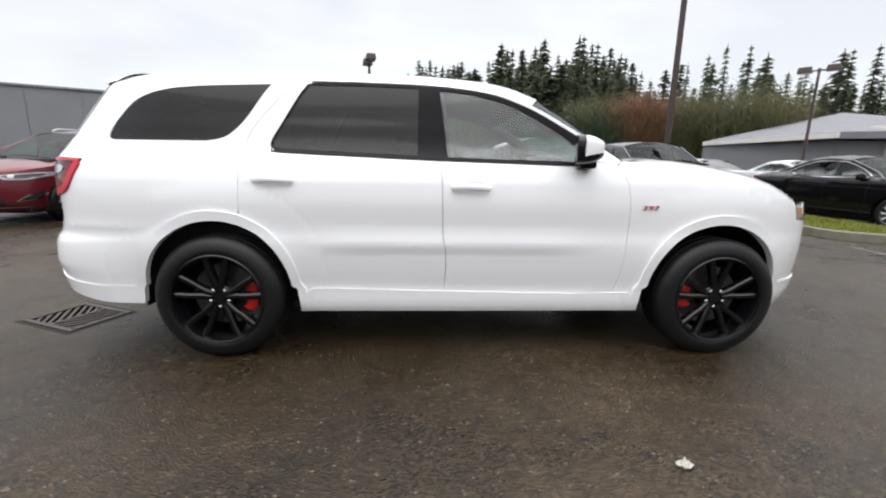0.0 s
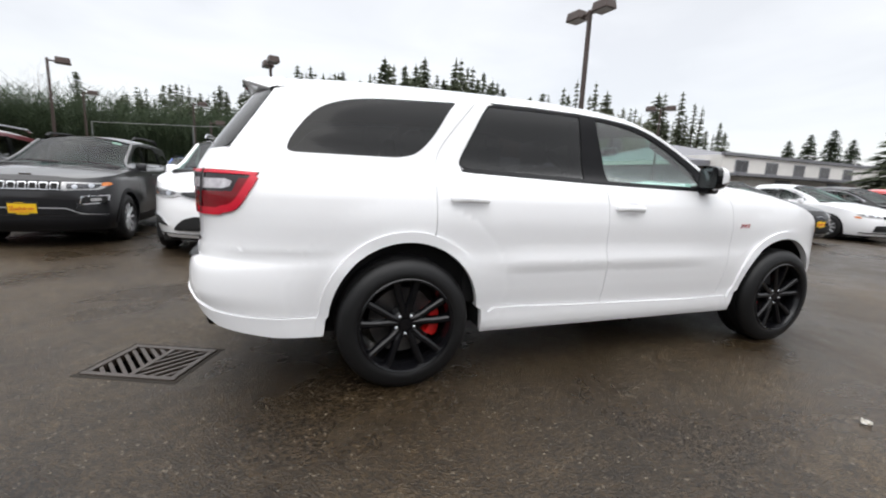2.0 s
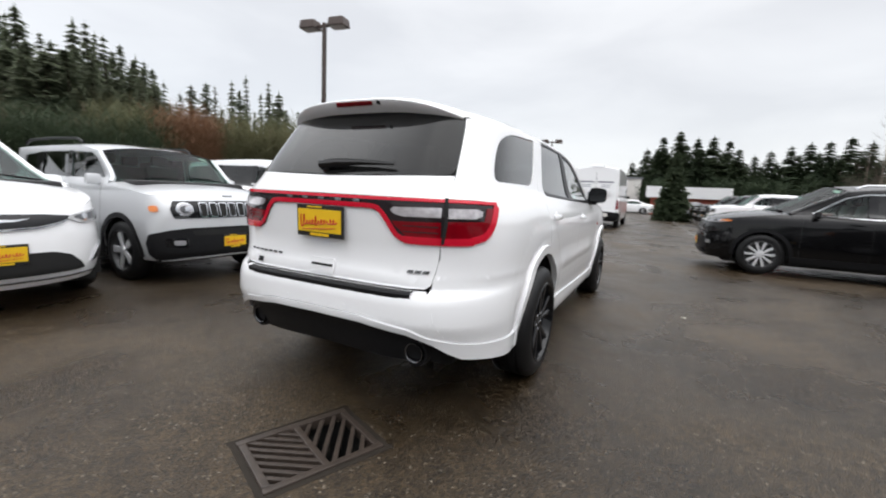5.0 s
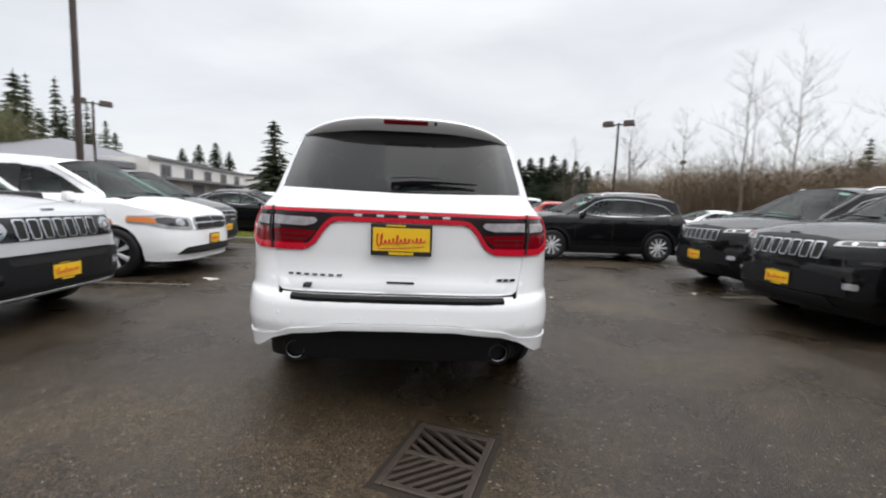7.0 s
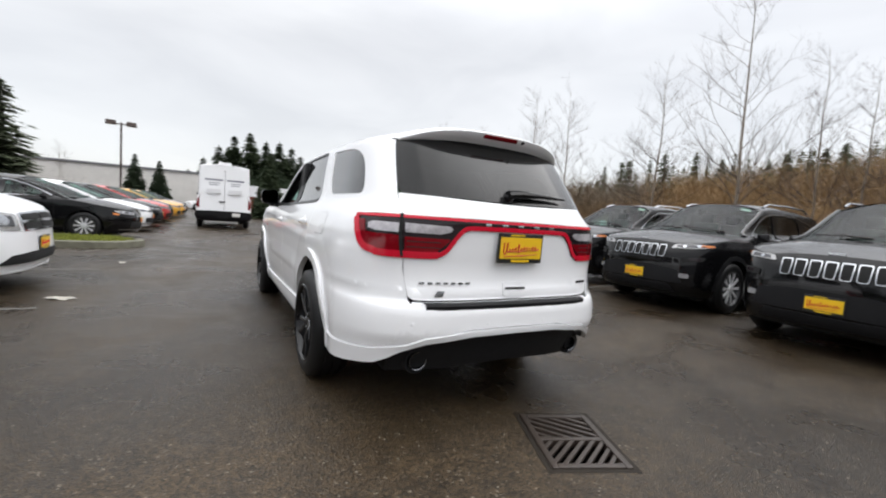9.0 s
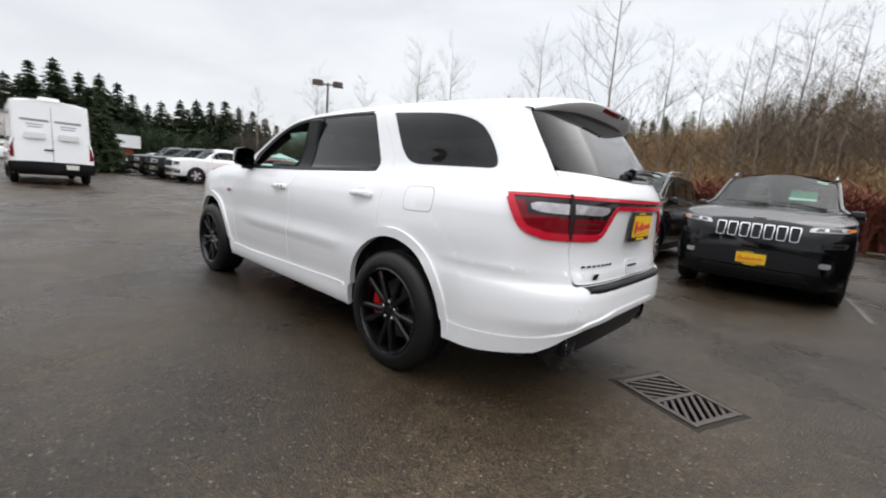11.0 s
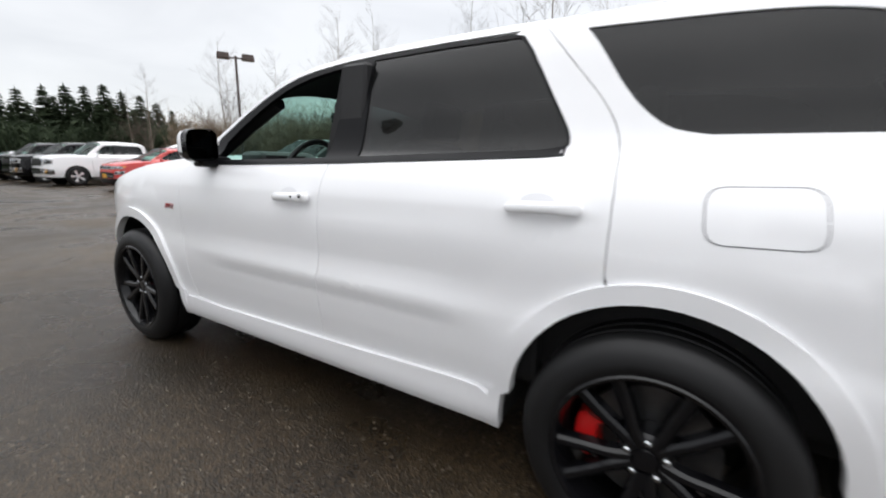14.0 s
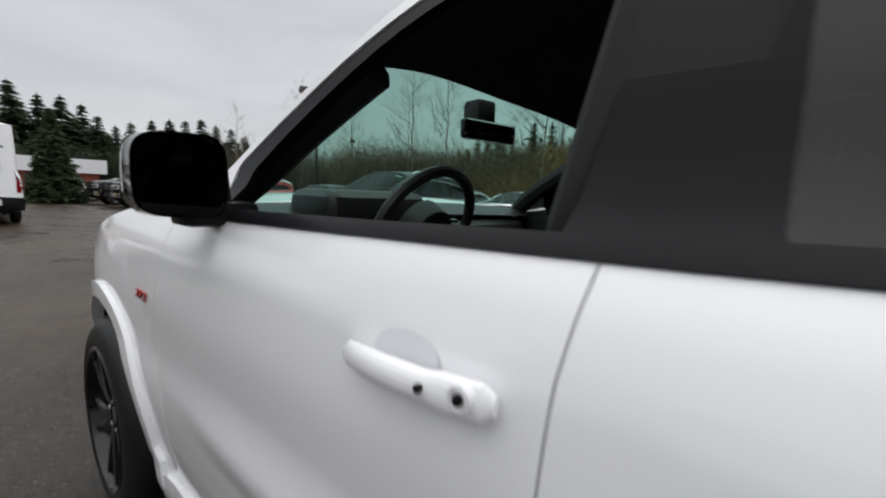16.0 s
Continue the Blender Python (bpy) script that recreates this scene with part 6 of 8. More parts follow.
SPECS["suv_boxy"] = dict(SPECS["suv_round"], w=.90, h=1.69, zb=.29, front=2.11, rear=2.10, wb=2.57, nose=.99, belt=1.15, tumble=.83, tail=.18, wheel=.355, fcorner=.45, rcorner=.45, n_f=3.6, slots=(.43, .785, .955, 7), slot_mat=CHROME, plate=.485, chrome_line=None, rails=(.10, -1.6), rails_mat=TRIM, mirror_paint=True, spokes=5,
    edge=[(1.93, 1.00, "bonnet", .02, .12), (1.6, 1.065, "bonnet", .04, .10), (1.02, 1.145, "screen", .04, .14), (.80, 1.34, "screen", .06, .12), (.59, 1.525, "roof", .08, .09), (.05, 1.60, "roof", .07, 0), (-1.0, 1.60, "roof", .07, 0), (-1.7, 1.58, "roof", .07, 0), (-1.92, 1.54, "roof", .07, 0)],
    panes=[[(.80, 1.20), (.58, 1.44), (.44, 1.51), (-.08, 1.53), (-.08, 1.19)], [(-.16, 1.19), (-.16, 1.53), (-.90, 1.52), (-.96, 1.20)], [(-1.10, 1.24), (-1.10, 1.50), (-1.48, 1.48), (-1.56, 1.30)]],
    seams=[.86, -.12, -1.0], handles=[(.08, 1.06), (-.80, 1.07)], mirror=(.76, 1.18), cabin=(.7, -1.5), seat_rows=[-.1, -.95],
    face=[(mirror_pts([(.69, .775), (.72, .875), (.68, .970), (0, .975)]), GLOSSBLACK, "grille_surround", .003), ([(.575 + .092 * math.cos(a), .875 + .080 * math.sin(a)) for a in np.linspace(0, 2 * math.pi, 16, endpoint=False)], CHROME, "lamp_ring", .008), ([(.575 + .076 * math.cos(a), .875 + .066 * math.sin(a)) for a in np.linspace(0, 2 * math.pi, 16, endpoint=False)], CLEARLENS, "headlight", .013),
          (mirror_pts([(.80, .292), (.86, .36), (.885, .50), (.88, .60), (.74, .645), (.55, .665), (0, .668)]), TRIM, "lower_bumper", .012), (mirror_pts([(.50, .575), (.52, .635), (0, .640)]), LINER, "lower_grille", .017), (mirror_pts([(.80, .305), (.60, .325), (0, .330)])[:3] + [(-.60, .325), (-.80, .305), (-.60, .308), (0, .312), (.60, .308)], SILVER, "chin_trim", .020), ([(.56, .44), (.77, .46), (.78, .555), (.57, .545)], GLOSSBLACK, "side_intake", .016), ([(.60, .47), (.71, .475), (.71, .53), (.60, .528)], CLEARLENS, "fog_lamp", .021), ([(.81, .845), (.865, .845), (.865, .915), (.81, .915)], AMBER, "turn_lamp", .008)],
    tails=[[("b", .82, 1.05), ("b", .60, 1.05), ("b", .60, .85), ("b", .82, .85)]])
SPECS["minivan_sleek"] = dict(
    category="minivan", w=.95, h=1.77, zb=.25, belt=1.10, front=2.54, rear=2.62, wb=3.09, tumble=.71, tail=.38, nose=.90, rcorner=.8, fcorner=1.0, n_f=2.3, wheel=.36, rim=ALLOY, spokes=10,
    edge=[(2.1, .905, "bonnet", .035, .38), (1.75, 1.010, "bonnet", .055, .30), (1.36, 1.085, "screen", .045, .30), (.80, 1.325, "screen", .075, .26), (.22, 1.555, "roof", .10, .18), (-.3, 1.635, "roof", .10, 0), (-1.2, 1.65, "roof", .10, 0), (-2.0, 1.58, "roof", .10, 0), (-2.22, 1.50, "roof", .10, 0)],
    panes=[[(.98, 1.15), (.50, 1.40), (.22, 1.51), (.10, 1.54), (.10, 1.13)], [(.02, 1.13), (.02, 1.555), (-.55, 1.585), (-.95, 1.59), (-.95, 1.15)], [(-1.05, 1.16), (-1.05, 1.58), (-1.75, 1.53), (-1.98, 1.40), (-1.98, 1.22)]],
    glass=[CLEAR, PRIVACY, PRIVACY], seams=[1.12, .06, -1.0], handles=[(.24, 1.0), (-.15, 1.0)], mirror=(1.0, 1.14), cabin=(1.0, -1.9), seat_rows=[.2, -.75], plate=.545,
    rails=(-.20, -1.9), rails_mat=CHROME,
    tails=[[("s", -2.15, 1.10), ("s", -2.35, 1.10), ("b", .60, 1.12), ("b", .60, 1.0), ("s", -2.38, .98)]],
    face=[([(.53, .838), (.42, .792), (.25, .760), (0, .748), (-.25, .760), (-.42, .792), (-.53, .838), (-.30, .858), (0, .864), (.30, .858)], GLOSSBLACK, "upper_grille", .006),
          ([(.53, .832), (.42, .786), (.25, .754), (0, .742), (-.25, .754), (-.42, .786), (-.53, .832), (-.42, .776), (-.25, .742), (0, .730), (.25, .742), (.42, .776)], CHROME, "grille_trim", .010),
          ([(.21, .826), (.10, .816), (0, .822), (-.10, .816), (-.21, .826), (-.10, .802), (0, .800), (.10, .802)], CHROME, "grille_emblem", .013),
          ([(.47, .812), (.60, .768), (.78, .772), (.91, .828), (.955, .900), (.86, .898), (.66, .868), (.50, .842)], HEADLENS, "headlight", .008),
          (mirror_pts([(.60, .355), (.56, .42), (.47, .50), (.34, .540), (0, .548)]), LINER, "lower_grille", .006), ([(.66, .40), (.83, .425), (.90, .52), (.895, .56), (.77, .515)], CHROME, "lamp_ring", .009), ([(.69, .413), (.82, .437), (.875, .515), (.868, .538), (.778, .498)], LINER, "fog_lamp", .013), (mirror_pts([(.92, .305), (.66, .315), (0, .318)])[:3] + [(-.66, .315), (-.92, .305), (-.66, .302), (0, .304), (.66, .302)], CHROME, "chin_trim", .010)])
SPECS["minivan_square"] = dict(SPECS["minivan_sleek"], h=1.75, front=2.50, nose=.93, fcorner=.75, belt=1.13, n_f=3.2, spokes=7, rails=None, plate=.54,
    edge=[(2.1, .93, "bonnet", .05, .30), (1.85, 1.02, "bonnet", .06, .24), (1.42, 1.12, "screen", .05, .30), (1.0, 1.36, "screen", .07, .24), (.58, 1.58, "roof", .10, .18), (-.2, 1.65, "roof", .09, 0), (-1.3, 1.64, "roof", .09, 0), (-2.1, 1.60, "roof", .09, 0), (-2.32, 1.52, "roof", .09, 0)],
    panes=[[(1.10, 1.18), (.70, 1.43), (.45, 1.53), (.15, 1.56), (.15, 1.16)], [(.05, 1.16), (.05, 1.57), (-.95, 1.57), (-.98, 1.17)], [(-1.06, 1.17), (-1.06, 1.57), (-1.95, 1.54), (-2.12, 1.45), (-2.12, 1.20)]],
    face=[(mirror_pts([(.46, .690), (.50, .80), (.47, .890), (0, .905)]), CHROME, "grille_surround", .004), ([(-.025, .715), (-.43, .712), (-.455, .785), (-.025, .79)], LINER, "grille_cell", .010), ([(.025, .715), (.43, .712), (.455, .785), (.025, .79)], LINER, "grille_cell", .010), ([(-.025, .815), (-.46, .810), (-.44, .872), (-.025, .882)], LINER, "grille_cell", .010), ([(.025, .815), (.46, .810), (.44, .872), (.025, .882)], LINER, "grille_cell", .010),
          ([(.53, .700), (.84, .725), (.95, .79), (.94, .90), (.86, .925), (.54, .875)], HEADLENS, "headlight", .006), ([(.895, .79), (.945, .815), (.94, .885), (.90, .878)], AMBER, "turn_lamp", .017),
          (mirror_pts([(.76, .345), (.66, .44), (.40, .455), (0, .46)]), LINER, "lower_grille", .006), (mirror_pts([(.90, .255), (.70, .265), (0, .270)])[:3] + [(-.70, .265), (-.90, .255), (-.70, .25), (0, .252), (.70, .25)], WHITE, "chin_trim", .014)])
SPECS["saloon"] = dict(
    category="car", w=.935, h=1.49, zb=.18, belt=.99, front=2.40, rear=2.48, wb=2.74, tumble=.66, tail=.30, nose=.76, rcorner=.8, fcorner=1.0, n_f=2.7, wheel=.335, rim=ALLOY, spokes=10,
    edge=[(2.0, .76, "bonnet", .05, .34), (1.6, .87, "bonnet", .06, .25), (1.05, .97, "screen", .05, .26), (.60, 1.17, "screen", .07, .20), (.10, 1.36, "roof", .09, .12), (-.4, 1.405, "roof", .08, 0), (-.9, 1.36, "back", .09, -.06), (-1.35, 1.19, "back", .08, -.12), (-1.72, 1.05, "boot", .05, -.12), (-2.05, 1.02, "boot", .05, -.14), (-2.2, .98, "boot", .04, -.2)],
    panes=[[(.70, 1.04), (.30, 1.22), (.02, 1.31), (-.10, 1.32), (-.10, 1.02)], [(-.17, 1.02), (-.17, 1.32), (-.60, 1.32), (-.95, 1.24), (-1.28, 1.09), (-1.05, 1.05)]],
    glass=[CLEAR, CLEAR], seams=[.82, -.13, -1.05], handles=[(.05, .90), (-.90, .93)], mirror=(.62, 1.02), cabin=(.55, -1.2), seat_rows=[-.2, -1.0], plate=.50,
    chrome_line=[([(.76, 1.02), (-.1, .995), (-1.0, 1.025), (-1.32, 1.085)], None), ([(.76, 1.03), (.32, 1.24), (.02, 1.335), (-.35, 1.355), (-.65, 1.34), (-.98, 1.26), (-1.34, 1.09)], None)],
    tails=[[("s", -2.15, .90), ("s", -2.30, .90), ("b", .50, .92), ("b", .50, .82), ("s", -2.28, .80)]],
    face=[(mirror_pts([(.42, .63), (.44, .70), (0, .715)]), GLOSSBLACK, "upper_grille", .006), (mirror_pts([(.14, .665), (.10, .675), (0, .68)])[:3] + [(-.10, .675), (-.14, .665)], CHROME, "grille_emblem", .010), ([(.46, .640), (.78, .67), (.84, .735), (.76, .745), (.48, .700)], HEADLENS, "headlight", .007),
          (mirror_pts([(.62, .30), (.60, .46), (0, .47)]), LINER, "lower_grille", .005), (mirror_pts([(.78, .25), (.80, .275), (0, .28)]), CHROME, "chin_trim", .012), ([(.80, .62), (.86, .64), (.86, .68), (.80, .67)], AMBER, "turn_lamp", .009)])
SPECS["coupe"] = dict(SPECS["saloon"], h=1.45, chrome_line=None, spokes=5, plate=None, rim=DARKALLOY)
SPECS["pickup"] = dict(
    category="pickup truck", w=1.0, h=1.92, zb=.36, belt=1.27, front=2.80, rear=3.02, wb=3.57, tumble=.78, tail=.10, nose=1.16, rcorner=.4, fcorner=.7, n_f=3.6, n_r=8.0, wheel=.40, rim=ALLOY, spokes=5,
    edge=[(2.5, 1.16, "bonnet", .06, .2), (2.0, 1.22, "bonnet", .07, .16), (1.32, 1.27, "screen", .05, .22), (1.02, 1.52, "screen", .07, .18), (.72, 1.76, "roof", .10, .12), (.2, 1.82, "roof", .09, 0), (-.75, 1.80, "roof", .09, 0), (-.95, 1.74, "back", .10, 0), (-1.06, 1.34, "bed", .0, 0), (-1.10, 1.30, "bed", -.05, 0), (-2.8, 1.30, "bed", -.05, 0), (-2.98, 1.30, "bed", 0, 0)],
    panes=[[(1.05, 1.33), (.76, 1.62), (.60, 1.71), (.30, 1.73), (.30, 1.32)], [(.20, 1.32), (.20, 1.73), (-.70, 1.72), (-.82, 1.60), (-.86, 1.34)]],
    glass=[CLEAR, PRIVACY], seams=[1.22, .25, -.86], handles=[(.42, 1.16), (-.60, 1.17)], mirror=(1.0, 1.32), cabin=(1.0, -.8), seat_rows=[.25, -.6], plate=None, chrome_line=None,
    tails=[[("b", .92, 1.15), ("b", .80, 1.15), ("b", .80, .85), ("b", .92, .85)]],
    face=[(mirror_pts([(.55, .82), (.58, 1.10), (0, 1.13)]), CHROME, "grille_surround", .006), (mirror_pts([(.48, .87), (.50, 1.06), (0, 1.08)]), LINER, "grille_mesh", .012), ([(.62, .88), (.92, .90), (.92, 1.08), (.62, 1.10)], HEADLENS, "headlight", .006), (mirror_pts([(.94, .50), (.94, .70), (0, .74)]), CHROME, "front_bumper_bar", .03), (mirror_pts([(.55, .54), (.55, .62), (0, .64)]), LINER, "lower_grille", .036)])
SPECS["van"] = dict(
    category="van", w=1.03, h=2.72, zb=.36, belt=1.40, front=2.78, rear=2.98, wb=3.75, tumble=.90, tail=.12, nose=1.15, rcorner=.35, fcorner=.8, n_f=3.0, n_r=8.0, wheel=.36, rim=ALLOY, spokes=5,
    edge=[(2.45, 1.15, "bonnet", .05, .25), (2.15, 1.32, "screen", .05, .22), (1.70, 1.95, "screen", .10, .18), (1.45, 2.32, "roof", .12, .12), (1.0, 2.54, "roof", .10, 0), (0, 2.62, "roof", .09, 0), (-2.6, 2.61, "roof", .08, 0), (-2.88, 2.57, "roof", .07, 0)],
    panes=[[(2.02, 1.45), (1.65, 1.88), (1.10, 1.90), (1.10, 1.40)]], glass=[CLEAR], seams=[1.0, -.4, -2.6], handles=[(.98, 1.15)], mirror=(1.9, 1.45), mirror_paint=False, cabin=(1.6, .6), seat_rows=[1.0], plate=None, chrome_line=None,
    tails=[], face=[(mirror_pts([(.60, .75), (.60, 1.0), (0, 1.02)]), TRIM, "upper_grille", .006), ([(.66, .9), (.92, .95), (.95, 1.15), (.70, 1.10)], CLEARLENS, "headlight", .006)])

# ---- the rows of parked cars ----
def parked(spec, mat, x, y, heading, label, group, name="car"):
    z = ground_height(x, y)
    return parked_car(spec, mat, label, pose(x, y, z, 0, 0, heading), group, name)


def again(ob, x, y, heading):
    return copy_thing(ob, pose(x, y, ground_height(x, y), 0, 0, heading))


BLUE = paint("blue_paint", (0.02, 0.10, 0.42))
TEAL = paint("turquoise_paint", (0.02, 0.26, 0.32))
SHEETGREEN = simple("green_card", (0.03, 0.13, 0.08), 0.6, vary=0.25, scale=14)
ROW_N, ROW_S, FAR = "cars parked in the northern row", "cars parked in the southern row", "cars parked farther off"
parked("minivan_sleek", MAROON, -7.95, 6.40, -90, "dark red minivan parked nose out beside a grey off-roader", ROW_N, "minivan")
parked("suv_compact", GREY, -5.46, 6.07, -90, "dark grey compact off-roader with a yellow dealer plate", ROW_N, "off_roader")
parked("minivan_sleek", WHITE, -3.00, 5.54, -90, "white minivan with a black grille and yellow dealer plate", ROW_N, "minivan")
parked("suv_boxy", PALESILVER, -.83, 5.28, -90, "pale silver boxy off-roader with black lower bumper", ROW_N, "off_roader")
parked("minivan_square", WHITE, 2.2, 5.79, -90, "white minivan with a chrome crosshair grille", ROW_N, "minivan")
parked("minivan_square", GREY, 4.85, 6.75, -90, "dark grey minivan beside the grass island", ROW_N, "minivan")
saloon_black = parked("saloon", BLACK, 9.6, 5.62, -90, "black saloon car beyond the grass island", ROW_N, "saloon_car")
parked("saloon", WHITE, 12.75, 5.65, -90, "white saloon car with chrome window trim", ROW_N, "saloon_car")
again(saloon_black, 15.4, 5.6, -90)
red_coupe = parked("coupe", RED, 18.0, 5.5, -90, "bright red coupe in the parked row", ROW_N, "coupe")
again(saloon_black, 20.5, 5.6, -90)
yellow_coupe = parked("coupe", YELLOW, 23.0, 5.4, -90, "yellow sports coupe in the parked row", ROW_N, "coupe")
again(yellow_coupe, 25.7, 5.3, -90)
silver_saloon = parked("saloon", SILVER, 28.4, 5.4, -90, "silver saloon car in the parked row", ROW_N, "saloon_car")
again(saloon_black, 31.0, 5.4, -90)
# southern row, noses towards the aisle
cherokee = parked("suv_round", BLACK, -.47, -6.34, 90, "black compact off-roader with chrome-ringed grille slots", ROW_S, "off_roader")
again(cherokee, 1.83, -6.93, 90)
sheeted = again(cherokee, -2.83, -5.97, 90)
own = bmesh.new()
own.faces.new([own.verts.new(p) for p in ((.78, .16, 1.325), (.78, .46, 1.32), (.60, .45, 1.418), (.60, .16, 1.425))])
part("price_sheet", own, SHEETGREEN, sheeted, "green price sheet behind the windscreen")
own = bmesh.new()
own.faces.new([own.verts.new(p) for p in ((.85, .16, 1.287), (.85, .46, 1.282), (.787, .46, 1.315), (.787, .16, 1.320))])
part("price_slip", own, PAPER, sheeted, "white slip under the price sheet")
again(cherokee, -5.42, -5.05, 90)
again(cherokee, -8.1, -4.9, 90)
again(cherokee, 6.05, -4.63, 91)
again(saloon_black, 13.2, -7.6, 92)
red_suv = parked("suv_compact", RED, 17.4, -6.7, 92, "bright red compact off-roader beside a white pickup", ROW_S, "off_roader")
parked("pickup", WHITE, 22.0, -6.6, 92, "white pickup truck with chrome wheels", ROW_S, "pickup_truck")
black_pickup = parked("pickup", BLACK, 25.2, -6.4, 92, "black pickup truck with a chrome grille", ROW_S, "pickup_truck")
again(black_pickup, 28.4, -6.2, 92)
again(silver_saloon, 33.0, -5.6, 92)
# behind the southern row
renegade_grey = parked("suv_boxy", GREY, -5.6, -11.4, 90, "grey boxy off-roader behind the black ones", FAR, "off_roader")
again(cherokee, -8.6, -11.8, 90)
again(silver_saloon, 5.0, -12.6, 90)
white_saloon2 = parked("saloon", WHITE, 8.0, -12.8, 90, "white saloon car behind the black off-roaders", FAR, "saloon_car")
again(silver_saloon, 10.8, -12.9, 90)
again(white_saloon2, 13.6, -13.0, 90)
again(saloon_black, 2.2, -12.4, 90)
again(cherokee, -2.6, -12.6, 90)
# behind the northern row
again(cherokee, 7.4, 13.0, 90)
again(silver_saloon, 10.6, 13.2, 90)
again(renegade_grey, -.9, 12.4, -90)
again(saloon_black, -4.2, 12.6, 90)
again(silver_saloon, -6.9, 12.8, 90)
again(cherokee, 1.9, 12.8, -90)
again(white_saloon2, 14.4, 13.4, 90)
again(cherokee, -12.0, 12.4, -90)
parked("suv_compact", BLUE, -7.0, 20.6, -90, "bright blue compact off-roader far behind the minivans", FAR, "off_roader")
parked("saloon", TEAL, -4.4, 20.4, -90, "turquoise saloon car far behind the minivans", FAR, "saloon_car")
again(white_saloon2, 36.5, -9.0, 92)
again(silver_saloon, 40.0, -4.2, 5)
again(white_saloon2, 46.0, 1.5, 95)


def van_rear(car, shell, s, mat):
    """Rear doors of the delivery van: gap, lamps, black bumper, hinges, shelves and rows of dark bars for the writing."""
    B = lambda y, z: (shell.back(y, z), z)
    panel("door_gap", shell, [B(.006, .75), B(-.006, .75), B(-.006, 2.45), B(.006, 2.45)], LINER, car, step=.3, lift=.003, depth=0)
    panel("rear_bumper", shell, [B(.99, .40), B(.99, .72), B(.5, .74), B(-.5, .74), B(-.99, .72), B(-.99, .40), B(0, .38)], TRIM, car, step=.2, lift=.05, depth=.08, label="black rear bumper")
    for sd in (1, -1):
        panel("tail_lamp", shell, [B(.985, .85), B(.90, .85), B(.88, 1.42), B(.97, 1.42)], REDLENS, car, mirror=sd, step=.2, lift=.01, label="tall red tail lamp")
        part("door_window_blank", box((.03, .52, .20), (-2.985, sd * .40, 1.55), .01), TENTWHITE, car, "white raised panel on the door")
        for z, h, w in ((1.99, .07, .66), (1.88, .03, .40), (1.80, .03, .34)):
            panel("writing_bar", shell, [B(.40 + w / 2, z), B(.40 - w / 2, z), B(.40 - w / 2, z + h), B(.40 + w / 2, z + h)], INKGREY, car, mirror=sd, step=.3, lift=.004, depth=0, label="grey bar of small writing")
    part("handle", box((.03, .22, .05), (-2.99, .10, 1.12), .01), TRIM, car, "black door handle")
    part("number_plate", box((.015, .31, .15), (-3.045, -.45, .60), .004), WALLWHITE, car, "pale number plate")
    part("roof_vent", box((.6, .5, .10), (-2.3, 0, 2.74), .03), TENTWHITE, car, "white roof vent")


INKGREY = simple("faded_ink", (0.22, 0.22, 0.26), 0.6)
SPECS["van"]["extra"] = van_rear
parked("van", WHITE, 18.3, 1.05, 0, "white high-roof delivery van seen from behind in the aisle", FAR, "delivery_van")


# ---- kerbed grass island ----
def build_island():
    isl = thing("kerb_island", "kerbed island of mossy grass between parked cars", "kerb", kind="structure")
    out = rounded([(6.6, 9.5), (6.6, 3.2), (7.5, 2.75), (8.35, 3.5), (8.35, 9.5)], .45, 5)
    inner = [(7.475 + (x - 7.475) * .86, 6.2 + (y - 6.2) * .955) for x, y in out]
    bm = bmesh.new()
    a = [bm.verts.new((x, y, 0)) for x, y in out]
    b = [bm.verts.new((7.475 + (x - 7.475) * .985, 6.2 + (y - 6.2) * .995, .13)) for x, y in out]
    c = [bm.verts.new((x, y, .145)) for x, y in inner]
    d = [bm.verts.new((x, y, .10)) for x, y in inner]
    n = len(out)
    for p, q in ((a, b), (b, c), (c, d)):
        for i in range(n):
            bm.faces.new((p[i], p[(i + 1) % n], q[(i + 1) % n], q[i]))
    part("kerb", bm, CONCRETE, isl, "weathered concrete kerb")
    bm = bmesh.new()
    bm.faces.new([bm.verts.new((x, y, .12)) for x, y in inner])
    part("turf", bm, SOIL, isl, "soil under the grass")
    rng = random.Random(5)
    verts, faces = [], []
    for _ in range(9000):
        x, y = rng.uniform(6.75, 8.2), rng.uniform(3.0, 9.4)
        if (x < 7.5 and y < 3.2 + (7.5 - x) * .5 - .15) or (x > 7.5 and y < 3.05 + (x - 7.5) * .75):
            continue
        a, h, t = rng.uniform(0, 6.28), rng.uniform(.03, .085), rng.uniform(-.03, .03)
        k = len(verts)
        verts += [(x + .012 * math.cos(a), y + .012 * math.sin(a), .118), (x - .012 * math.cos(a), y - .012 * math.sin(a), .118), (x + t, y + t * .5, .12 + h)]
        faces.append((k, k + 1, k + 2))
    g = link_mesh("grass", verts, faces, GRASS, None, smooth=False)
    tagged(g, "yellow-green mossy grass on the island", "grass", kind="stuff")


build_island()


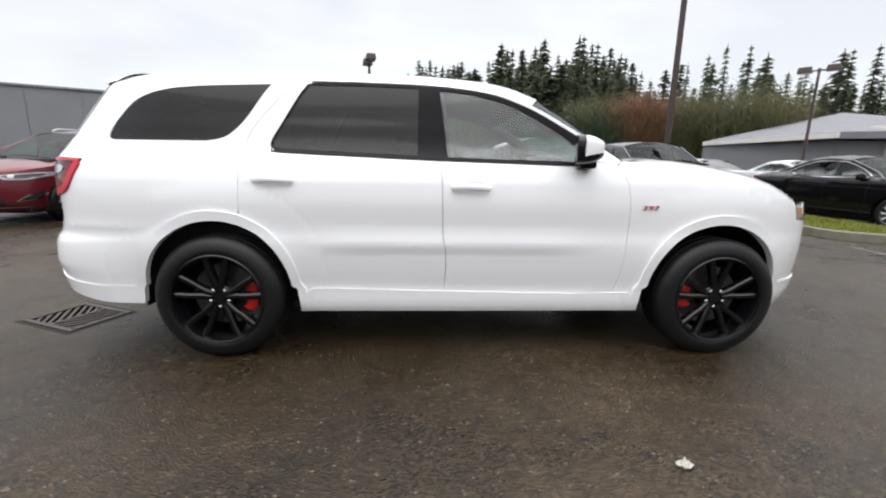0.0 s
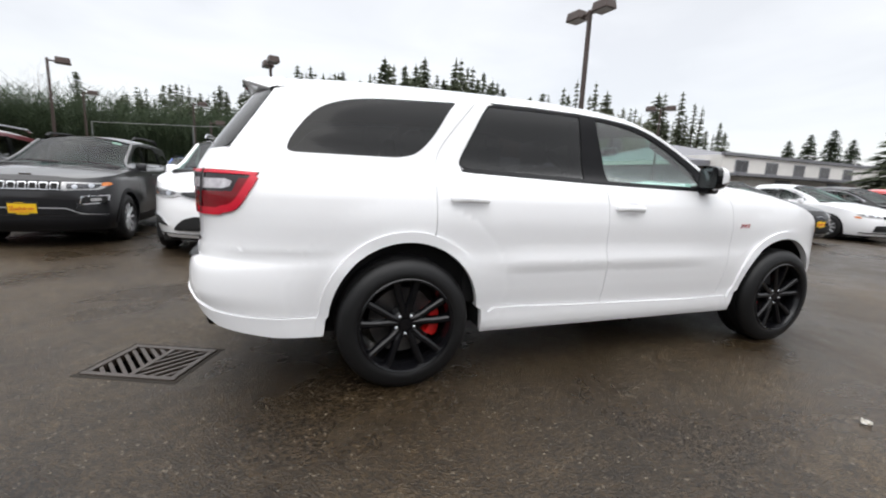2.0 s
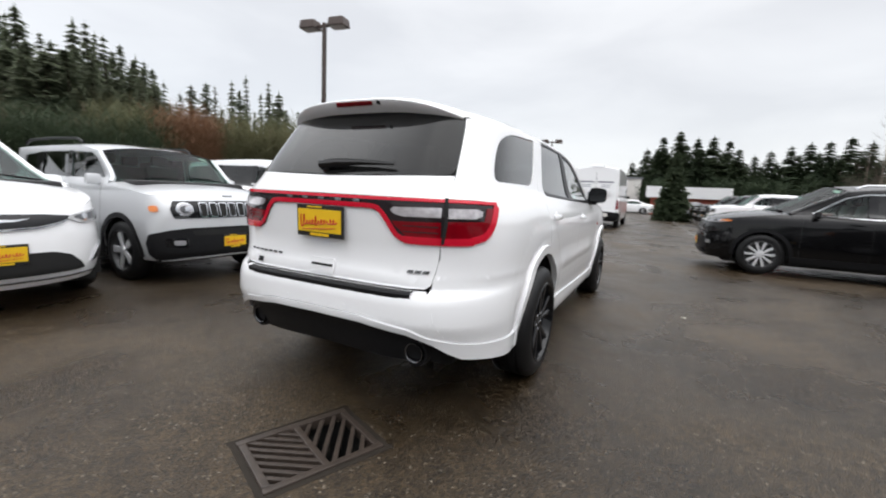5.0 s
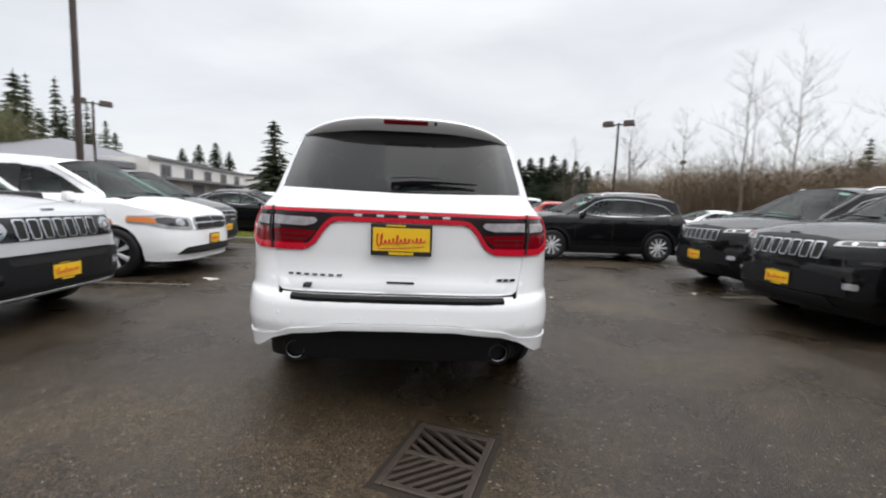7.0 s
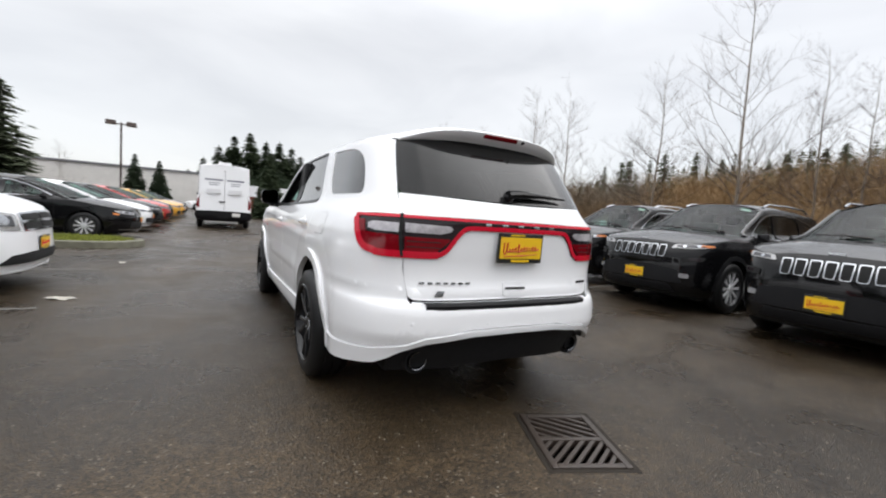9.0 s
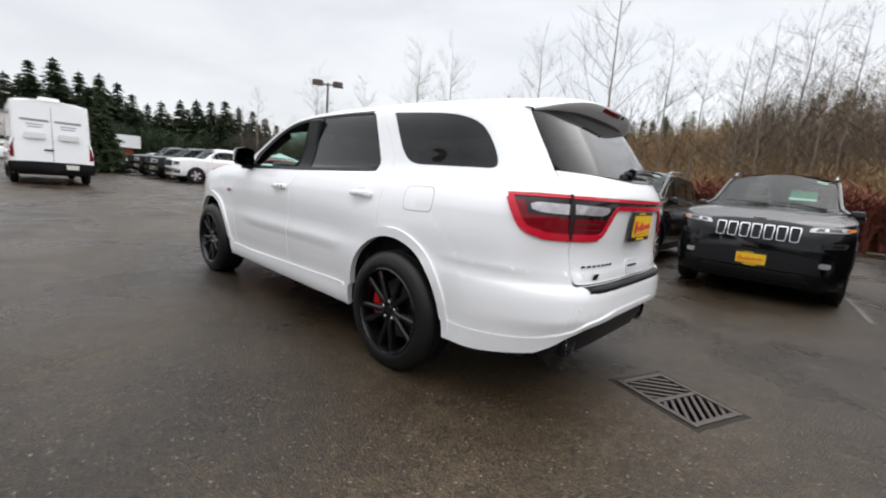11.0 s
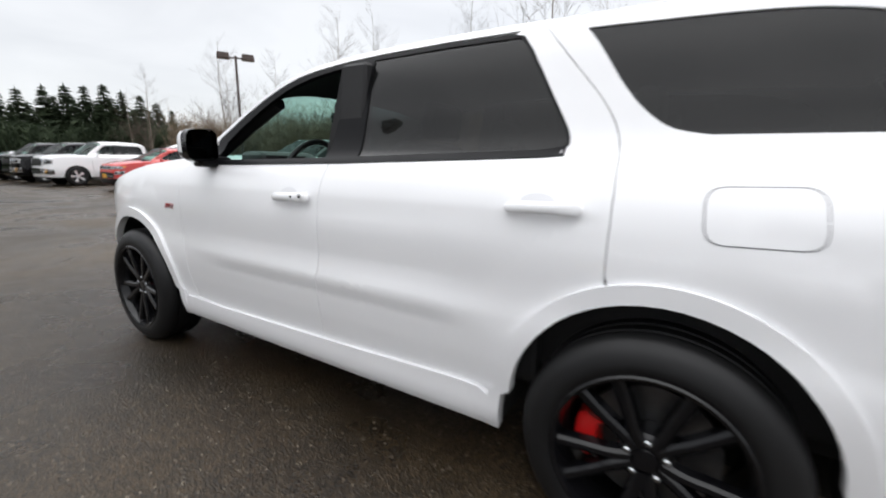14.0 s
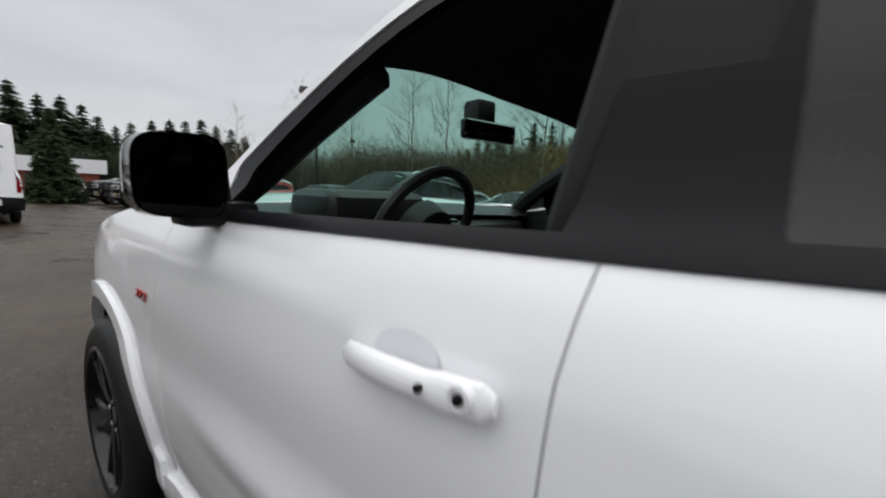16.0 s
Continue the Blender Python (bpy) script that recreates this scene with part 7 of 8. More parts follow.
# ---- lamp posts ----
def lamp_post(x, y, top, heads, turn, label, base=False):
    z = ground_height(x, y)
    lp = thing("street_lamp", label, "lamp post", pose(x, y, z, 0, 0, turn), "lamp posts of the lot")
    part("pole", box((.13, .13, top), (0, 0, top / 2), .012, taper=(.85, .85)), POLEPAINT, lp, "square bronze pole")
    part("base_plate", box((.32, .32, .03), (0, 0, .015), .005), POLEPAINT, lp)
    if base:
        part("footing", lathe([(0, .30), (.75, .30), (.78, .27), (.78, 0)], 20, "z"), CONCRETE, lp, "round concrete footing", smooth=True)
    sides = (1, -1) if heads == 2 else (1,)
    for s in sides:
        part("arm", box((.26, .07, .07), (s * .16, 0, top - .10), .01), POLEPAINT, lp)
        hd = part("lamp_head", box((.60, .48, .27), (s * .55, 0, top - .04), .025, taper=(.86, .84)), POLEPAINT, lp, "bronze shoebox lamp head")
        part("lens", box((.50, .36, .02), (s * .55, 0, top - .180), .004), LAMPGLASS, hd, "flat lamp lens")
    return lp


lamp_post(6.77, 8.9, 6.6, 2, 98, "bronze twin-head lamp post in the lot")
lamp_post(18.9, -11.1, 6.25, 2, 57, "bronze twin-head lamp post on a concrete footing", True)
lamp_post(31.0, 6.9, 5.9, 2, 98, "bronze twin-head lamp post near the parked row")
lamp_post(19.1, 17.7, 6.0, 2, -48, "bronze twin-head lamp post by the low building")
lamp_post(-12.9, 22.4, 5.85, 1, 20, "tall single-head lamp post")
lamp_post(-3.13, 19.2, 6.2, 2, -75, "bronze twin-head lamp post behind the parked row")
for x, y, z in ((-8.5, 30.0, 5.4), (-7.5, 30.0, 4.25), (-16.0, 34.0, 6.0)):
    lamp_post(x, y, z - ground_height(x, y), 1, 10, "thin single-head lamp post before the woods")
lamp_post(33.0, -24.0, 6.0, 1, 150, "single-head lamp post by the bank")


# ---- buildings ----
def wall_box(name, size, at, mat, parent, label=""):
    return part(name, box(size, at), mat, parent, label)


def low_building():
    b = thing("low_building", "long low white building with a shallow grey roof and high windows", "building", pose(21.0, 21.0, ground_height(24, 24), 0, 0, 4))
    # western block: low eaves on one side, hipped roof rising to the back
    bm = box((17.0, 12.0, 3.0), (14.5, 8.6, 1.5))
    part("wall", bm, WALLGREY, b, "grey wall of the western block")
    bm = bmesh.new()
    eave = [(5.1, 1.5, 3.46), (6.0, 14.6, 3.46), (18.0, 12.8, 6.2), (25.7, 9.2, 5.3), (25.7, 2.0, 4.2)]
    up = [bm.verts.new(p) for p in eave]
    dn = [bm.verts.new((x, y, min(z, 4.0) - .42)) for x, y, z in eave]
    for f in ((0, 2, 1), (0, 3, 2), (0, 4, 3)):
        bm.faces.new([up[k] for k in f])
    bm.faces.new(dn)
    for k in range(5):
        bm.faces.new((up[k], up[(k + 1) % 5], dn[(k + 1) % 5], dn[k]))
    part("roof", bm, ROOFGREY, b, "grey hipped roof")
    fas = part("fascia", box((.08, 13.2, .36), (0, 0, 0)), WALLWHITE, b, "white roof edge")
    fas.matrix_basis = Matrix.Translation((5.5, 8.05, 3.26)) @ Matrix.Rotation(radians(-3.9), 4, "Z")
    wall_box("wall", (22.0, 14.0, 4.1), (21.0, 7.6, 2.05), WALLWHITE, b, "long pale wall")
    wall_box("parapet", (22.2, .30, .25), (21.0, .55, 4.2), ROOFGREY, b, "grey parapet")
    wall_box("canopy", (21.5, 1.2, .22), (21.0, 0.05, 2.55), ROOFGREY, b, "grey canopy over the doors")
    for i in range(5):
        x = 12.5 + i * 4.2
        w = new("window")
        w.parent = b
        w.matrix_basis = Matrix.Translation((x, .57, 3.25))
        tagged(w, "dark window high in the wall")
        part("frame", box((1.7, .06, 1.05), (0, 0, 0), .01), WALLGREY, w, "grey window frame")
        part("pane", box((.74, .03, .92), (-.4, -.03, 0)), WINDOWDARK, w)
        part("pane", box((.74, .03, .92), (.4, -.03, 0)), WINDOWDARK, w)
        if i % 2 and i < 4:
            d = new("loading_door")
            d.parent = b
            d.matrix_basis = Matrix.Translation((x + 2.0, .57, 1.15))
            tagged(d, "dark recessed door")
            part("leaf", box((2.4, .05, 2.3), (0, 0, 0), .01), WALLGREY, d)
    return b


low_building()


def grey_hall():
    b = thing("grey_hall", "plain grey metal-clad hall with a dark canopy", "building", pose(-17.9, 26.6, ground_height(-20, 30), 0, 0, 29))
    wall_box("wall", (26.0, 14.0, 5.15), (-13.0, 7.0, 2.575), WALLGREY, b, "grey metal cladding")
    wall_box("roof_edge", (26.2, 14.2, .12), (-13.0, 7.0, 5.21), WALLGREY, b, "grey roof edge")
    wall_box("canopy", (3.4, 1.6, .7), (-1.2, -.8, 2.75), TRIM, b, "dark canopy over a door")
    wall_box("corner_post", (.22, .22, 2.5), (.3, -1.4, 1.25), TRIM, b)
    for i in range(9):
        wall_box("cladding_seam", (.03, .03, 5.1), (-1.5 - i * 2.6, -.01, 2.55), ROOFGREY, b)


grey_hall()


def far_hall():
    b = thing("white_hall", "distant white hall with a flat roof", "building", pose(56, 5, ground_height(56, 8)))
    wall_box("wall", (12, 26, 4.3), (6, 9, 2.15), WALLWHITE, b, "white wall")
    wall_box("roof_edge", (12.3, 26.3, .22), (6, 9, 4.36), ROOFGREY, b)
    wall_box("door", (.06, 3.2, 3.4), (-.02, 16, 1.7), WALLGREY, b, "grey roller door")
    c = thing("red_hall", "low red-brown building with a white roof", "building", pose(48, -7.5, ground_height(48, -6)))
    wall_box("wall", (8, 7, 1.9), (4, 3.5, .95), WALLRED, c, "red-brown wall")
    wall_box("roof", (9, 8, 1.2), (4, 3.5, 2.5), TENTWHITE, c, "white roof")
    t = thing("canopy_tent", "white canopy tent behind the parked cars", "tent", pose(27.2, -12.4, ground_height(27, -12)) @ Matrix.Diagonal((.6, .6, .82, 1)))
    bm = bmesh.new()
    base = [bm.verts.new((x, y, 2.0)) for x, y in ((-2.2, -2.2), (2.2, -2.2), (2.2, 2.2), (-2.2, 2.2))]
    low = [bm.verts.new((v.co.x, v.co.y, 1.75)) for v in base]
    top = bm.verts.new((0, 0, 2.75))
    for i in range(4):
        bm.faces.new((base[i], base[(i + 1) % 4], top))
        bm.faces.new((low[i], low[(i + 1) % 4], base[(i + 1) % 4], base[i]))
    part("canopy", bm, TENTWHITE, t, "white canopy cloth")
    for x, y in ((-2.1, -2.1), (2.1, -2.1), (2.1, 2.1), (-2.1, 2.1)):
        part("leg", box((.05, .05, 1.9), (x, y, .95)), WALLGREY, t)


far_hall()


# ---- pipe fence behind the northern cars ----
def pipe_fence():
    f = thing("pipe_fence", "thin grey pipe fence with a high top rail before the woods", "fence")
    ends = [(-.24, 3.75), (-.95, 3.71), (-3.9, 3.56), (-7.4, 3.40), (-12.0, 3.25)]
    for x, z in ends:
        g0 = ground_height(x, 24)
        part("post", tube([(x, 24, g0 - .1), (x, 24, z)], [.034, .034], 8), PIPE, f, smooth=True)
    for (xa, za), (xb, zb) in zip(ends, ends[1:]):
        part("rail", tube([(xa, 24, za - .02), (xb, 24, zb - .02)], [.020, .020], 6), PIPE, f, smooth=True)


PIPE = simple("galvanised_pipe", (0.17, 0.175, 0.165), 0.5, 0.4, vary=0.2, scale=6)
pipe_fence()

# ---- trees ----
def conifer_meshes(h, spread, seed, dense=1.0, bare=.10, power=.8, even=False):
    """A conifer: tapered trunk, and drooping boughs built of many needle blades."""
    rng = random.Random(seed)
    bm = tube([(0, 0, 0), (rng.uniform(-.02, .02) * h, 0, h * .5), (0, 0, h)], [h * .016, h * .010, .01], 6)
    me = bpy.data.meshes.new("trunk")
    bm.to_mesh(me)
    bm.free()
    me.materials.append(BARK)
    verts, faces = [], []
    z = h * bare
    while z < h * .995:
        t = z / h
        r = spread * (min(1, (1 - t) * 1.25) ** power) * (rng.uniform(.86, 1.04) if even else rng.uniform(.62, 1.08) * (.78 + .45 * noise.noise((t * 5.5, seed, 0)))) + .03 * spread
        n = int((5 + 4 * (1 - t)) * dense) + 1
        a0 = rng.uniform(0, 6.28)
        for k in range(n):
            a = a0 + 6.283 * k / n + rng.uniform(-.35, .35)
            ln = r * (rng.uniform(.85, 1.05) if even else rng.uniform(.45, 1.15))
            droop = rng.uniform(-.05, .40)
            lift = rng.uniform(-.016, .016) * h * (1 - t * .6)
            ca, sa = math.cos(a), math.sin(a)
            steps = 3 if ln > spread * .35 else 2
            for q in range(steps):
                f = (q + rng.uniform(.3, .9)) / steps
                cx, cy, cz = ca * ln * f, sa * ln * f, z + lift - droop * ln * f * f + .10 * ln * (1 - f)
                size = max(.25 * spread * (.42 + .58 * (1 - t)), .12) * rng.uniform(.5, 1.45)
                for _ in range(6):
                    b = a + rng.uniform(-1.2, 1.2)
                    dx, dy, dz = math.cos(b) * size, math.sin(b) * size, -size * rng.uniform(.0, .65)
                    wx, wy, wz = -math.sin(b) * size * .24, math.cos(b) * size * .24, size * rng.uniform(-.22, .22)
                    i = len(verts)
                    verts += [(cx - dx * .35 + wx, cy - dy * .35 + wy, cz + wz + size * .1), (cx - dx * .35 - wx, cy - dy * .35 - wy, cz - wz + size * .1), (cx + dx, cy + dy, cz + dz)]
                    faces.append((i, i + 1, i + 2))
        z += h * rng.uniform(.016, .034) * (1.25 if t > .5 else 1)
    i = len(verts)
    verts += [(-.05 * spread, 0, h * .96), (.05 * spread, 0, h * .96), (0, 0, h * 1.03)]
    faces.append((i, i + 1, i + 2))
    cm = bpy.data.meshes.new("crown")
    cm.from_pydata(verts, [], faces)
    return me, cm


def bare_meshes(h, seed, limbs=22, spread=.28, mat=None, weep=0.0, twig_mat=None):
    """A leafless tree: trunk with limbs, branches and fine twigs."""
    rng = random.Random(seed)
    trunk = bmesh.new()
    lean = Vector((rng.uniform(-.04, .04), rng.uniform(-.04, .04), 0))
    pts = [lean * (h * t) + Vector((0, 0, h * t)) + Vector((rng.uniform(-1, 1), rng.uniform(-1, 1), 0)) * (.008 * h * (t > 0)) for t in (k / 7 for k in range(8))]
    tube(pts, [h * .0070 * (1 - .93 * t) for t in np.linspace(0, 1, 8)], 6, bm=trunk)
    tw = bmesh.new()
    def grow(p, d, ln, r, depth):
        n = 3
        line = [p]
        for _ in range(n):
            d = (d + Vector((rng.uniform(-.3, .3), rng.uniform(-.3, .3), rng.uniform(-.1, .25) - weep))).normalized()
            line.append(line[-1] + d * ln / n)
        tube(line, [r, r * .75, r * .5, r * .25], 3, bm=tw, caps=False)
        if depth:
            for _ in range(rng.randint(4, 6)):
                f = rng.uniform(.25, 1.0)
                k = min(int(f * n), n - 1)
                q = line[k].lerp(line[k + 1], f * n - k)
                dd = (d + Vector((rng.uniform(-1, 1), rng.uniform(-1, 1), rng.uniform(-.3, .7)))).normalized()
                grow(q, dd, ln * rng.uniform(.35, .6), r * .45, depth - 1)
    for i in range(limbs):
        t = rng.uniform(.16, .97)
        k = min(int(t * 7), 6)
        p = pts[k].lerp(pts[k + 1], t * 7 - k)
        a = rng.uniform(0, 6.28)
        d = Vector((math.cos(a), math.sin(a), rng.uniform(.35, 1.1))).normalized()
        grow(p, d, h * spread * (1.12 - t) * rng.uniform(.7, 1.2) + h * .05, h * .0016 * (1.3 - t), 2)
    out = []
    for bm, nm, mt in ((trunk, "trunk", mat), (tw, "branchwork", twig_mat)):
        me = bpy.data.meshes.new(nm)
        bm.to_mesh(me)
        bm.free()
        me.materials.append(mt)
        out.append(me)
    return out


def plant(meshes, x, y, size, label, name, group, turn=None, z=None, names=("trunk", "crown"), wide=1.0):
    tr = thing(name, label, "tree", None, group)
    tr.matrix_basis = pose(x, y, ground_height(x, y) - .15 if z is None else z, 0, 0, RNG.uniform(0, 360) if turn is None else turn) @ Matrix.Diagonal((size * wide, size * wide, size, 1))
    for nm, me in zip(names, meshes):
        o = new(nm, me)
        o.parent = tr
    return tr


RNG = random.Random(11)
FIRS = [conifer_meshes(10, 1.35 + .36 * (k % 4), 20 + k, 1.25, .08 + .09 * (k % 3), .70 + .16 * (k % 2)) for k in range(8)]
YEWS = [conifer_meshes(10, 2.3, 40 + k, 2.0, .01, .66, True) for k in range(3)]
CONES = [conifer_meshes(5, 1.25, 50, 3.2, .01, .95, True)]
EASTFIRS = [conifer_meshes(10, 2.5, 60 + k, 2.0, .02, .80) for k in range(3)]
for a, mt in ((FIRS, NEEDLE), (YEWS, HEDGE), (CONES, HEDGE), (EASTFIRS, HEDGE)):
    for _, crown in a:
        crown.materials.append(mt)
BARES = [bare_meshes(10, 70 + k, 40, .27, BIRCHBARK, twig_mat=TWIG) for k in range(4)]

# skyline of the northern woods: bearing from the lot and the height angle of the tree tops
NORTH = [(30, 5.0), (36, 7.2), (41, 10.2), (45, 11.2), (49, 11.4), (54, 12.1), (58, 11.4), (61.5, 9.4), (64, 12.4), (68.5, 14.3), (76, 14.2), (82, 13.6), (87, 12.2), (90, 12.2), (93, 10.6), (97, 8.9), (103, 9.1), (108, 7.6), (112, 5.5), (122, 4.6), (150, 5.0)]
top_angle = curve(NORTH)
WOOD = "conifers of the northern woods"
az = 37.0
while az < 128:
    d = RNG.uniform(74, 92)
    el = top_angle(az) * RNG.choice((1.06, 1.0, 1.0, .93, .84, .74))
    x, y = -1 + d * math.cos(radians(az)), -1 + d * math.sin(radians(az))
    h = d * math.tan(radians(el)) + 1.2 - ground_height(x, y)
    if h > 2.5:
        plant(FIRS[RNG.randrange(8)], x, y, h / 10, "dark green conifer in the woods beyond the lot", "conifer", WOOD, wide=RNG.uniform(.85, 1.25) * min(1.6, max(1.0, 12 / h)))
    az += RNG.uniform(.5, 1.1) if az < 62 else RNG.uniform(.42, .80)
az = 62.0
while az < 118:
    d = RNG.uniform(58, 70)
    el = top_angle(az) * RNG.uniform(.55, .93)
    x, y = -1 + d * math.cos(radians(az)), -1 + d * math.sin(radians(az))
    h = d * math.tan(radians(el)) + 1.2 - ground_height(x, y)
    if h > 2:
        plant(FIRS[RNG.randrange(8)], x, y, h / 10, "dark green conifer in the woods beyond the lot", "conifer", WOOD, wide=RNG.uniform(1.4, 2.0))
    az += RNG.uniform(.45, .85)
# farther trees close the gaps between the near ones
def tree_mass(name, places, meshes, mat, label, seed):
    """Many far conifers as one mesh. places: x, y, height, width factor."""
    rng = random.Random(seed)
    verts, faces = [], []
    for x, y, h, wide in places:
        own = meshes[rng.randrange(len(meshes))][1]
        k, c, t, z = h / 10, len(verts), rng.uniform(0, 6.28), ground_height(x, y) - .15
        ct, st = math.cos(t) * k * wide, math.sin(t) * k * wide
        verts.extend((x + v.co.x * ct - v.co.y * st, y + v.co.x * st + v.co.y * ct, z + v.co.z * k) for v in own.vertices)
        faces.extend(tuple(c + i for i in f.vertices) for f in own.polygons)
    return tagged(link_mesh(name, verts, faces, mat, smooth=False), label, "trees", kind="stuff")


def skyline_spots(az0, az1, step, near, far, top, low, high, wide, cx, cy):
    out, az = [], az0
    while az < az1:
        d = RNG.uniform(near, far)
        x, y = cx + d * math.cos(radians(az)), cy + d * math.sin(radians(az))
        h = d * math.tan(radians(top(az) * RNG.uniform(low, high))) + 1.2 - ground_height(x, y)
        if h > 2.5:
            out.append((x, y, h, RNG.uniform(*wide)))
        az += RNG.uniform(.6 * step, 1.3 * step)
    return out


FAR_FIRS = [conifer_meshes(10, 1.9, 90 + k, .8, .05, .74) for k in range(4)]
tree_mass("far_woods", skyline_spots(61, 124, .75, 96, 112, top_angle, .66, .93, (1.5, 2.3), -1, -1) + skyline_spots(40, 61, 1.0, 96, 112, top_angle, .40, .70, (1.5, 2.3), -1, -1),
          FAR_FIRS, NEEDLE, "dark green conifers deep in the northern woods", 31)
BANK_TOP = curve([(-104, 13.6), (-100, 13.2), (-97, 10.4), (-92, 11.6), (-88, 12.6), (-80, 11.2), (-70, 9.6), (-58, 8.6)])
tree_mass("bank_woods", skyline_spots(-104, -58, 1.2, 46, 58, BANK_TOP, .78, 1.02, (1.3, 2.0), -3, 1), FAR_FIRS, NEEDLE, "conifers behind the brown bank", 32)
# the row of dense firs at the eastern end
FIRROW = "dense firs at the eastern end"
FIRTOPS = [(3.0, 3.6), (1.4, 5.2), (-.2, 6.8), (-1.9, 8.2), (-3.7, 8.9), (-5.6, 8.0), (-7.2, 8.1), (-8.7, 7.5), (-9.9, 6.6), (-11.3, 5.9), (-12.6, 6.4), (-14.4, 6.8), (-16.0, 7.1), (-17.5, 7.1), (-19.0, 7.4), (-20.5, 7.0), (-22.0, 6.7), (-23.5, 6.1), (-24.8, 5.4)]
fir_top = curve(FIRTOPS[::-1])


def row_fir(az, el, d, wide):
    x, y = -2 + d * math.cos(radians(az)), 1 + d * math.sin(radians(az))
    h = d * math.tan(radians(el)) + 1.2 - ground_height(x, y)
    plant(EASTFIRS[RNG.randrange(3)], x, y, h / 10, "dense dark fir at the end of the lot", "fir_tree", FIRROW, wide=wide)


for az, el in FIRTOPS:
    row_fir(az, el, RNG.uniform(60, 64), RNG.uniform(1.20, 1.50))
    row_fir(az + RNG.uniform(-1.1, -.5), fir_top(az - .8) * RNG.uniform(.72, .90), RNG.uniform(57, 67), RNG.uniform(1.3, 1.7))
plant(FIRS[6], 43.4, 16.6, .98, "lone fir with a ragged crown beside the low building", "fir_tree", "", wide=1.9)
plant(FIRS[2], -25.3, 57.5, 1.02, "tall lone fir standing above the woods by the grey hall", "fir_tree", "", wide=1.2, z=.8)
for x, y, s in ((47.0, 8.2, 1.06), (47.3, 6.2, .98), (29.6, -2.3, 1.00)):
    plant(CONES[0], x, y, s, "clipped cone-shaped evergreen by the white hall", "evergreen", "cone evergreens")
for az_t, el_t in ((27.5, 6.6), (29.3, 6.2), (31.0, 5.6), (26.0, 5.6)):
    d = 72
    plant(YEWS[1], -1 + d * math.cos(radians(az_t)), -1 + d * math.sin(radians(az_t)), (d * math.tan(radians(el_t)) + 1.2) / 10, "dark evergreen behind the low building", "fir_tree", FIRROW)
# conifers on the southern bank
az = -48.0
while az > -112:
    d = RNG.uniform(40, 52)
    el = curve([(-112, 15.0), (-104, 14.3), (-100, 14.0), (-97, 10.8), (-92, 12.0), (-88, 13.0), (-80, 10.0), (-70, 9.8), (-60, 9.8), (-48, 7.5)])(az) * RNG.choice((1.0, .92, .8))
    x, y = -3 + d * math.cos(radians(az)), 1 + d * math.sin(radians(az))
    h = d * math.tan(radians(el)) + 1.2 - ground_height(x, y)
    plant(FIRS[RNG.randrange(8)], x, y, h / 10, "conifer above the brown bank", "conifer", "conifers of the southern bank", wide=RNG.uniform(1.0, 1.5))
    az -= RNG.uniform(.8, 1.9)
# tall leafless trees
for x, y, h, k in ((5.2, -18.6, 12.5, 0), (11.8, -22.0, 11.5, 1), (22.0, -21.3, 11.5, 2), (20.4, -23.2, 12.0, 3), (36, -20.5, 11.5, 1), (33, -24, 10.5, 2), (30, -17.5, 8.0, 3), (1.5, -19.5, 7.5, 2), (-.8, -19.8, 8.6, 1), (-3.4, -22.6, 9.6, 2), (-5.6, -22.0, 10.4, 0), (-1.6, -24.0, 10.8, 3), (.6, -23.4, 9.4, 1), (3.3, -20.6, 9.2, 0),
                   (27, -26, 11.0, 0), (-2.5, -21.5, 8.5, 3), (-8.0, -24.0, 11.5, 1), (-11.0, -27.0, 13.0, 0), (15.5, -25.0, 8.0, 0), (46, 13.5, 5.5, 2), (42, -17, 9.0, 0), (49.5, -18.6, 8.0, 1), (48.6, -19.8, 6.8, 3), (-30, 60, 12, 1), (48, 17, 6.0, 3)):
    plant(BARES[k], x, y, h / 10, "tall leafless tree with fine twigs", "bare_tree", "leafless trees", names=("trunk", "branchwork"), z=ground_height(x, y) - .1)


# ---- bank and undergrowth ----
def soil_sheet(name, xs, ys, keep, label):
    verts, ids, faces = [], {}, []
    for j, y in enumerate(ys):
        for i, x in enumerate(xs):
            ids[i, j] = len(verts)
            verts.append((x, y, ground_height(x, y) + .02 + .05 * min(1, max(0, keep(x, y))) + .12 * max(0, noise.noise((x * .4, y * .4, 3)))))
    for j in range(len(ys) - 1):
        for i in range(len(xs) - 1):
            if all(keep(xs[a], ys[b]) > 0 for a, b in ((i, j), (i + 1, j), (i, j + 1), (i + 1, j + 1))):
                faces.append((ids[i, j], ids[i + 1, j], ids[i + 1, j + 1], ids[i, j + 1]))
    return tagged(link_mesh(name, verts, faces, SOIL), label, "ground", kind="structure")


soil_sheet("bank", list(np.arange(-60, 75, 1.5)), list(np.arange(-80, -12, 1.5)), lambda x, y: -y - .25 * x - 16.5, "brown earth bank under the leafless shrubs")
soil_sheet("wood_floor", list(np.arange(-90, 110, 4.0)), list(np.arange(38, 140, 4.0)), lambda x, y: y - 44 + 0 * x, "brown earth under the northern woods")
soil_sheet("verge", list(np.arange(44, 90, 3.0)), list(np.arange(-40, 4, 3.0)), lambda x, y: x - 47, "earth verge under the eastern firs")


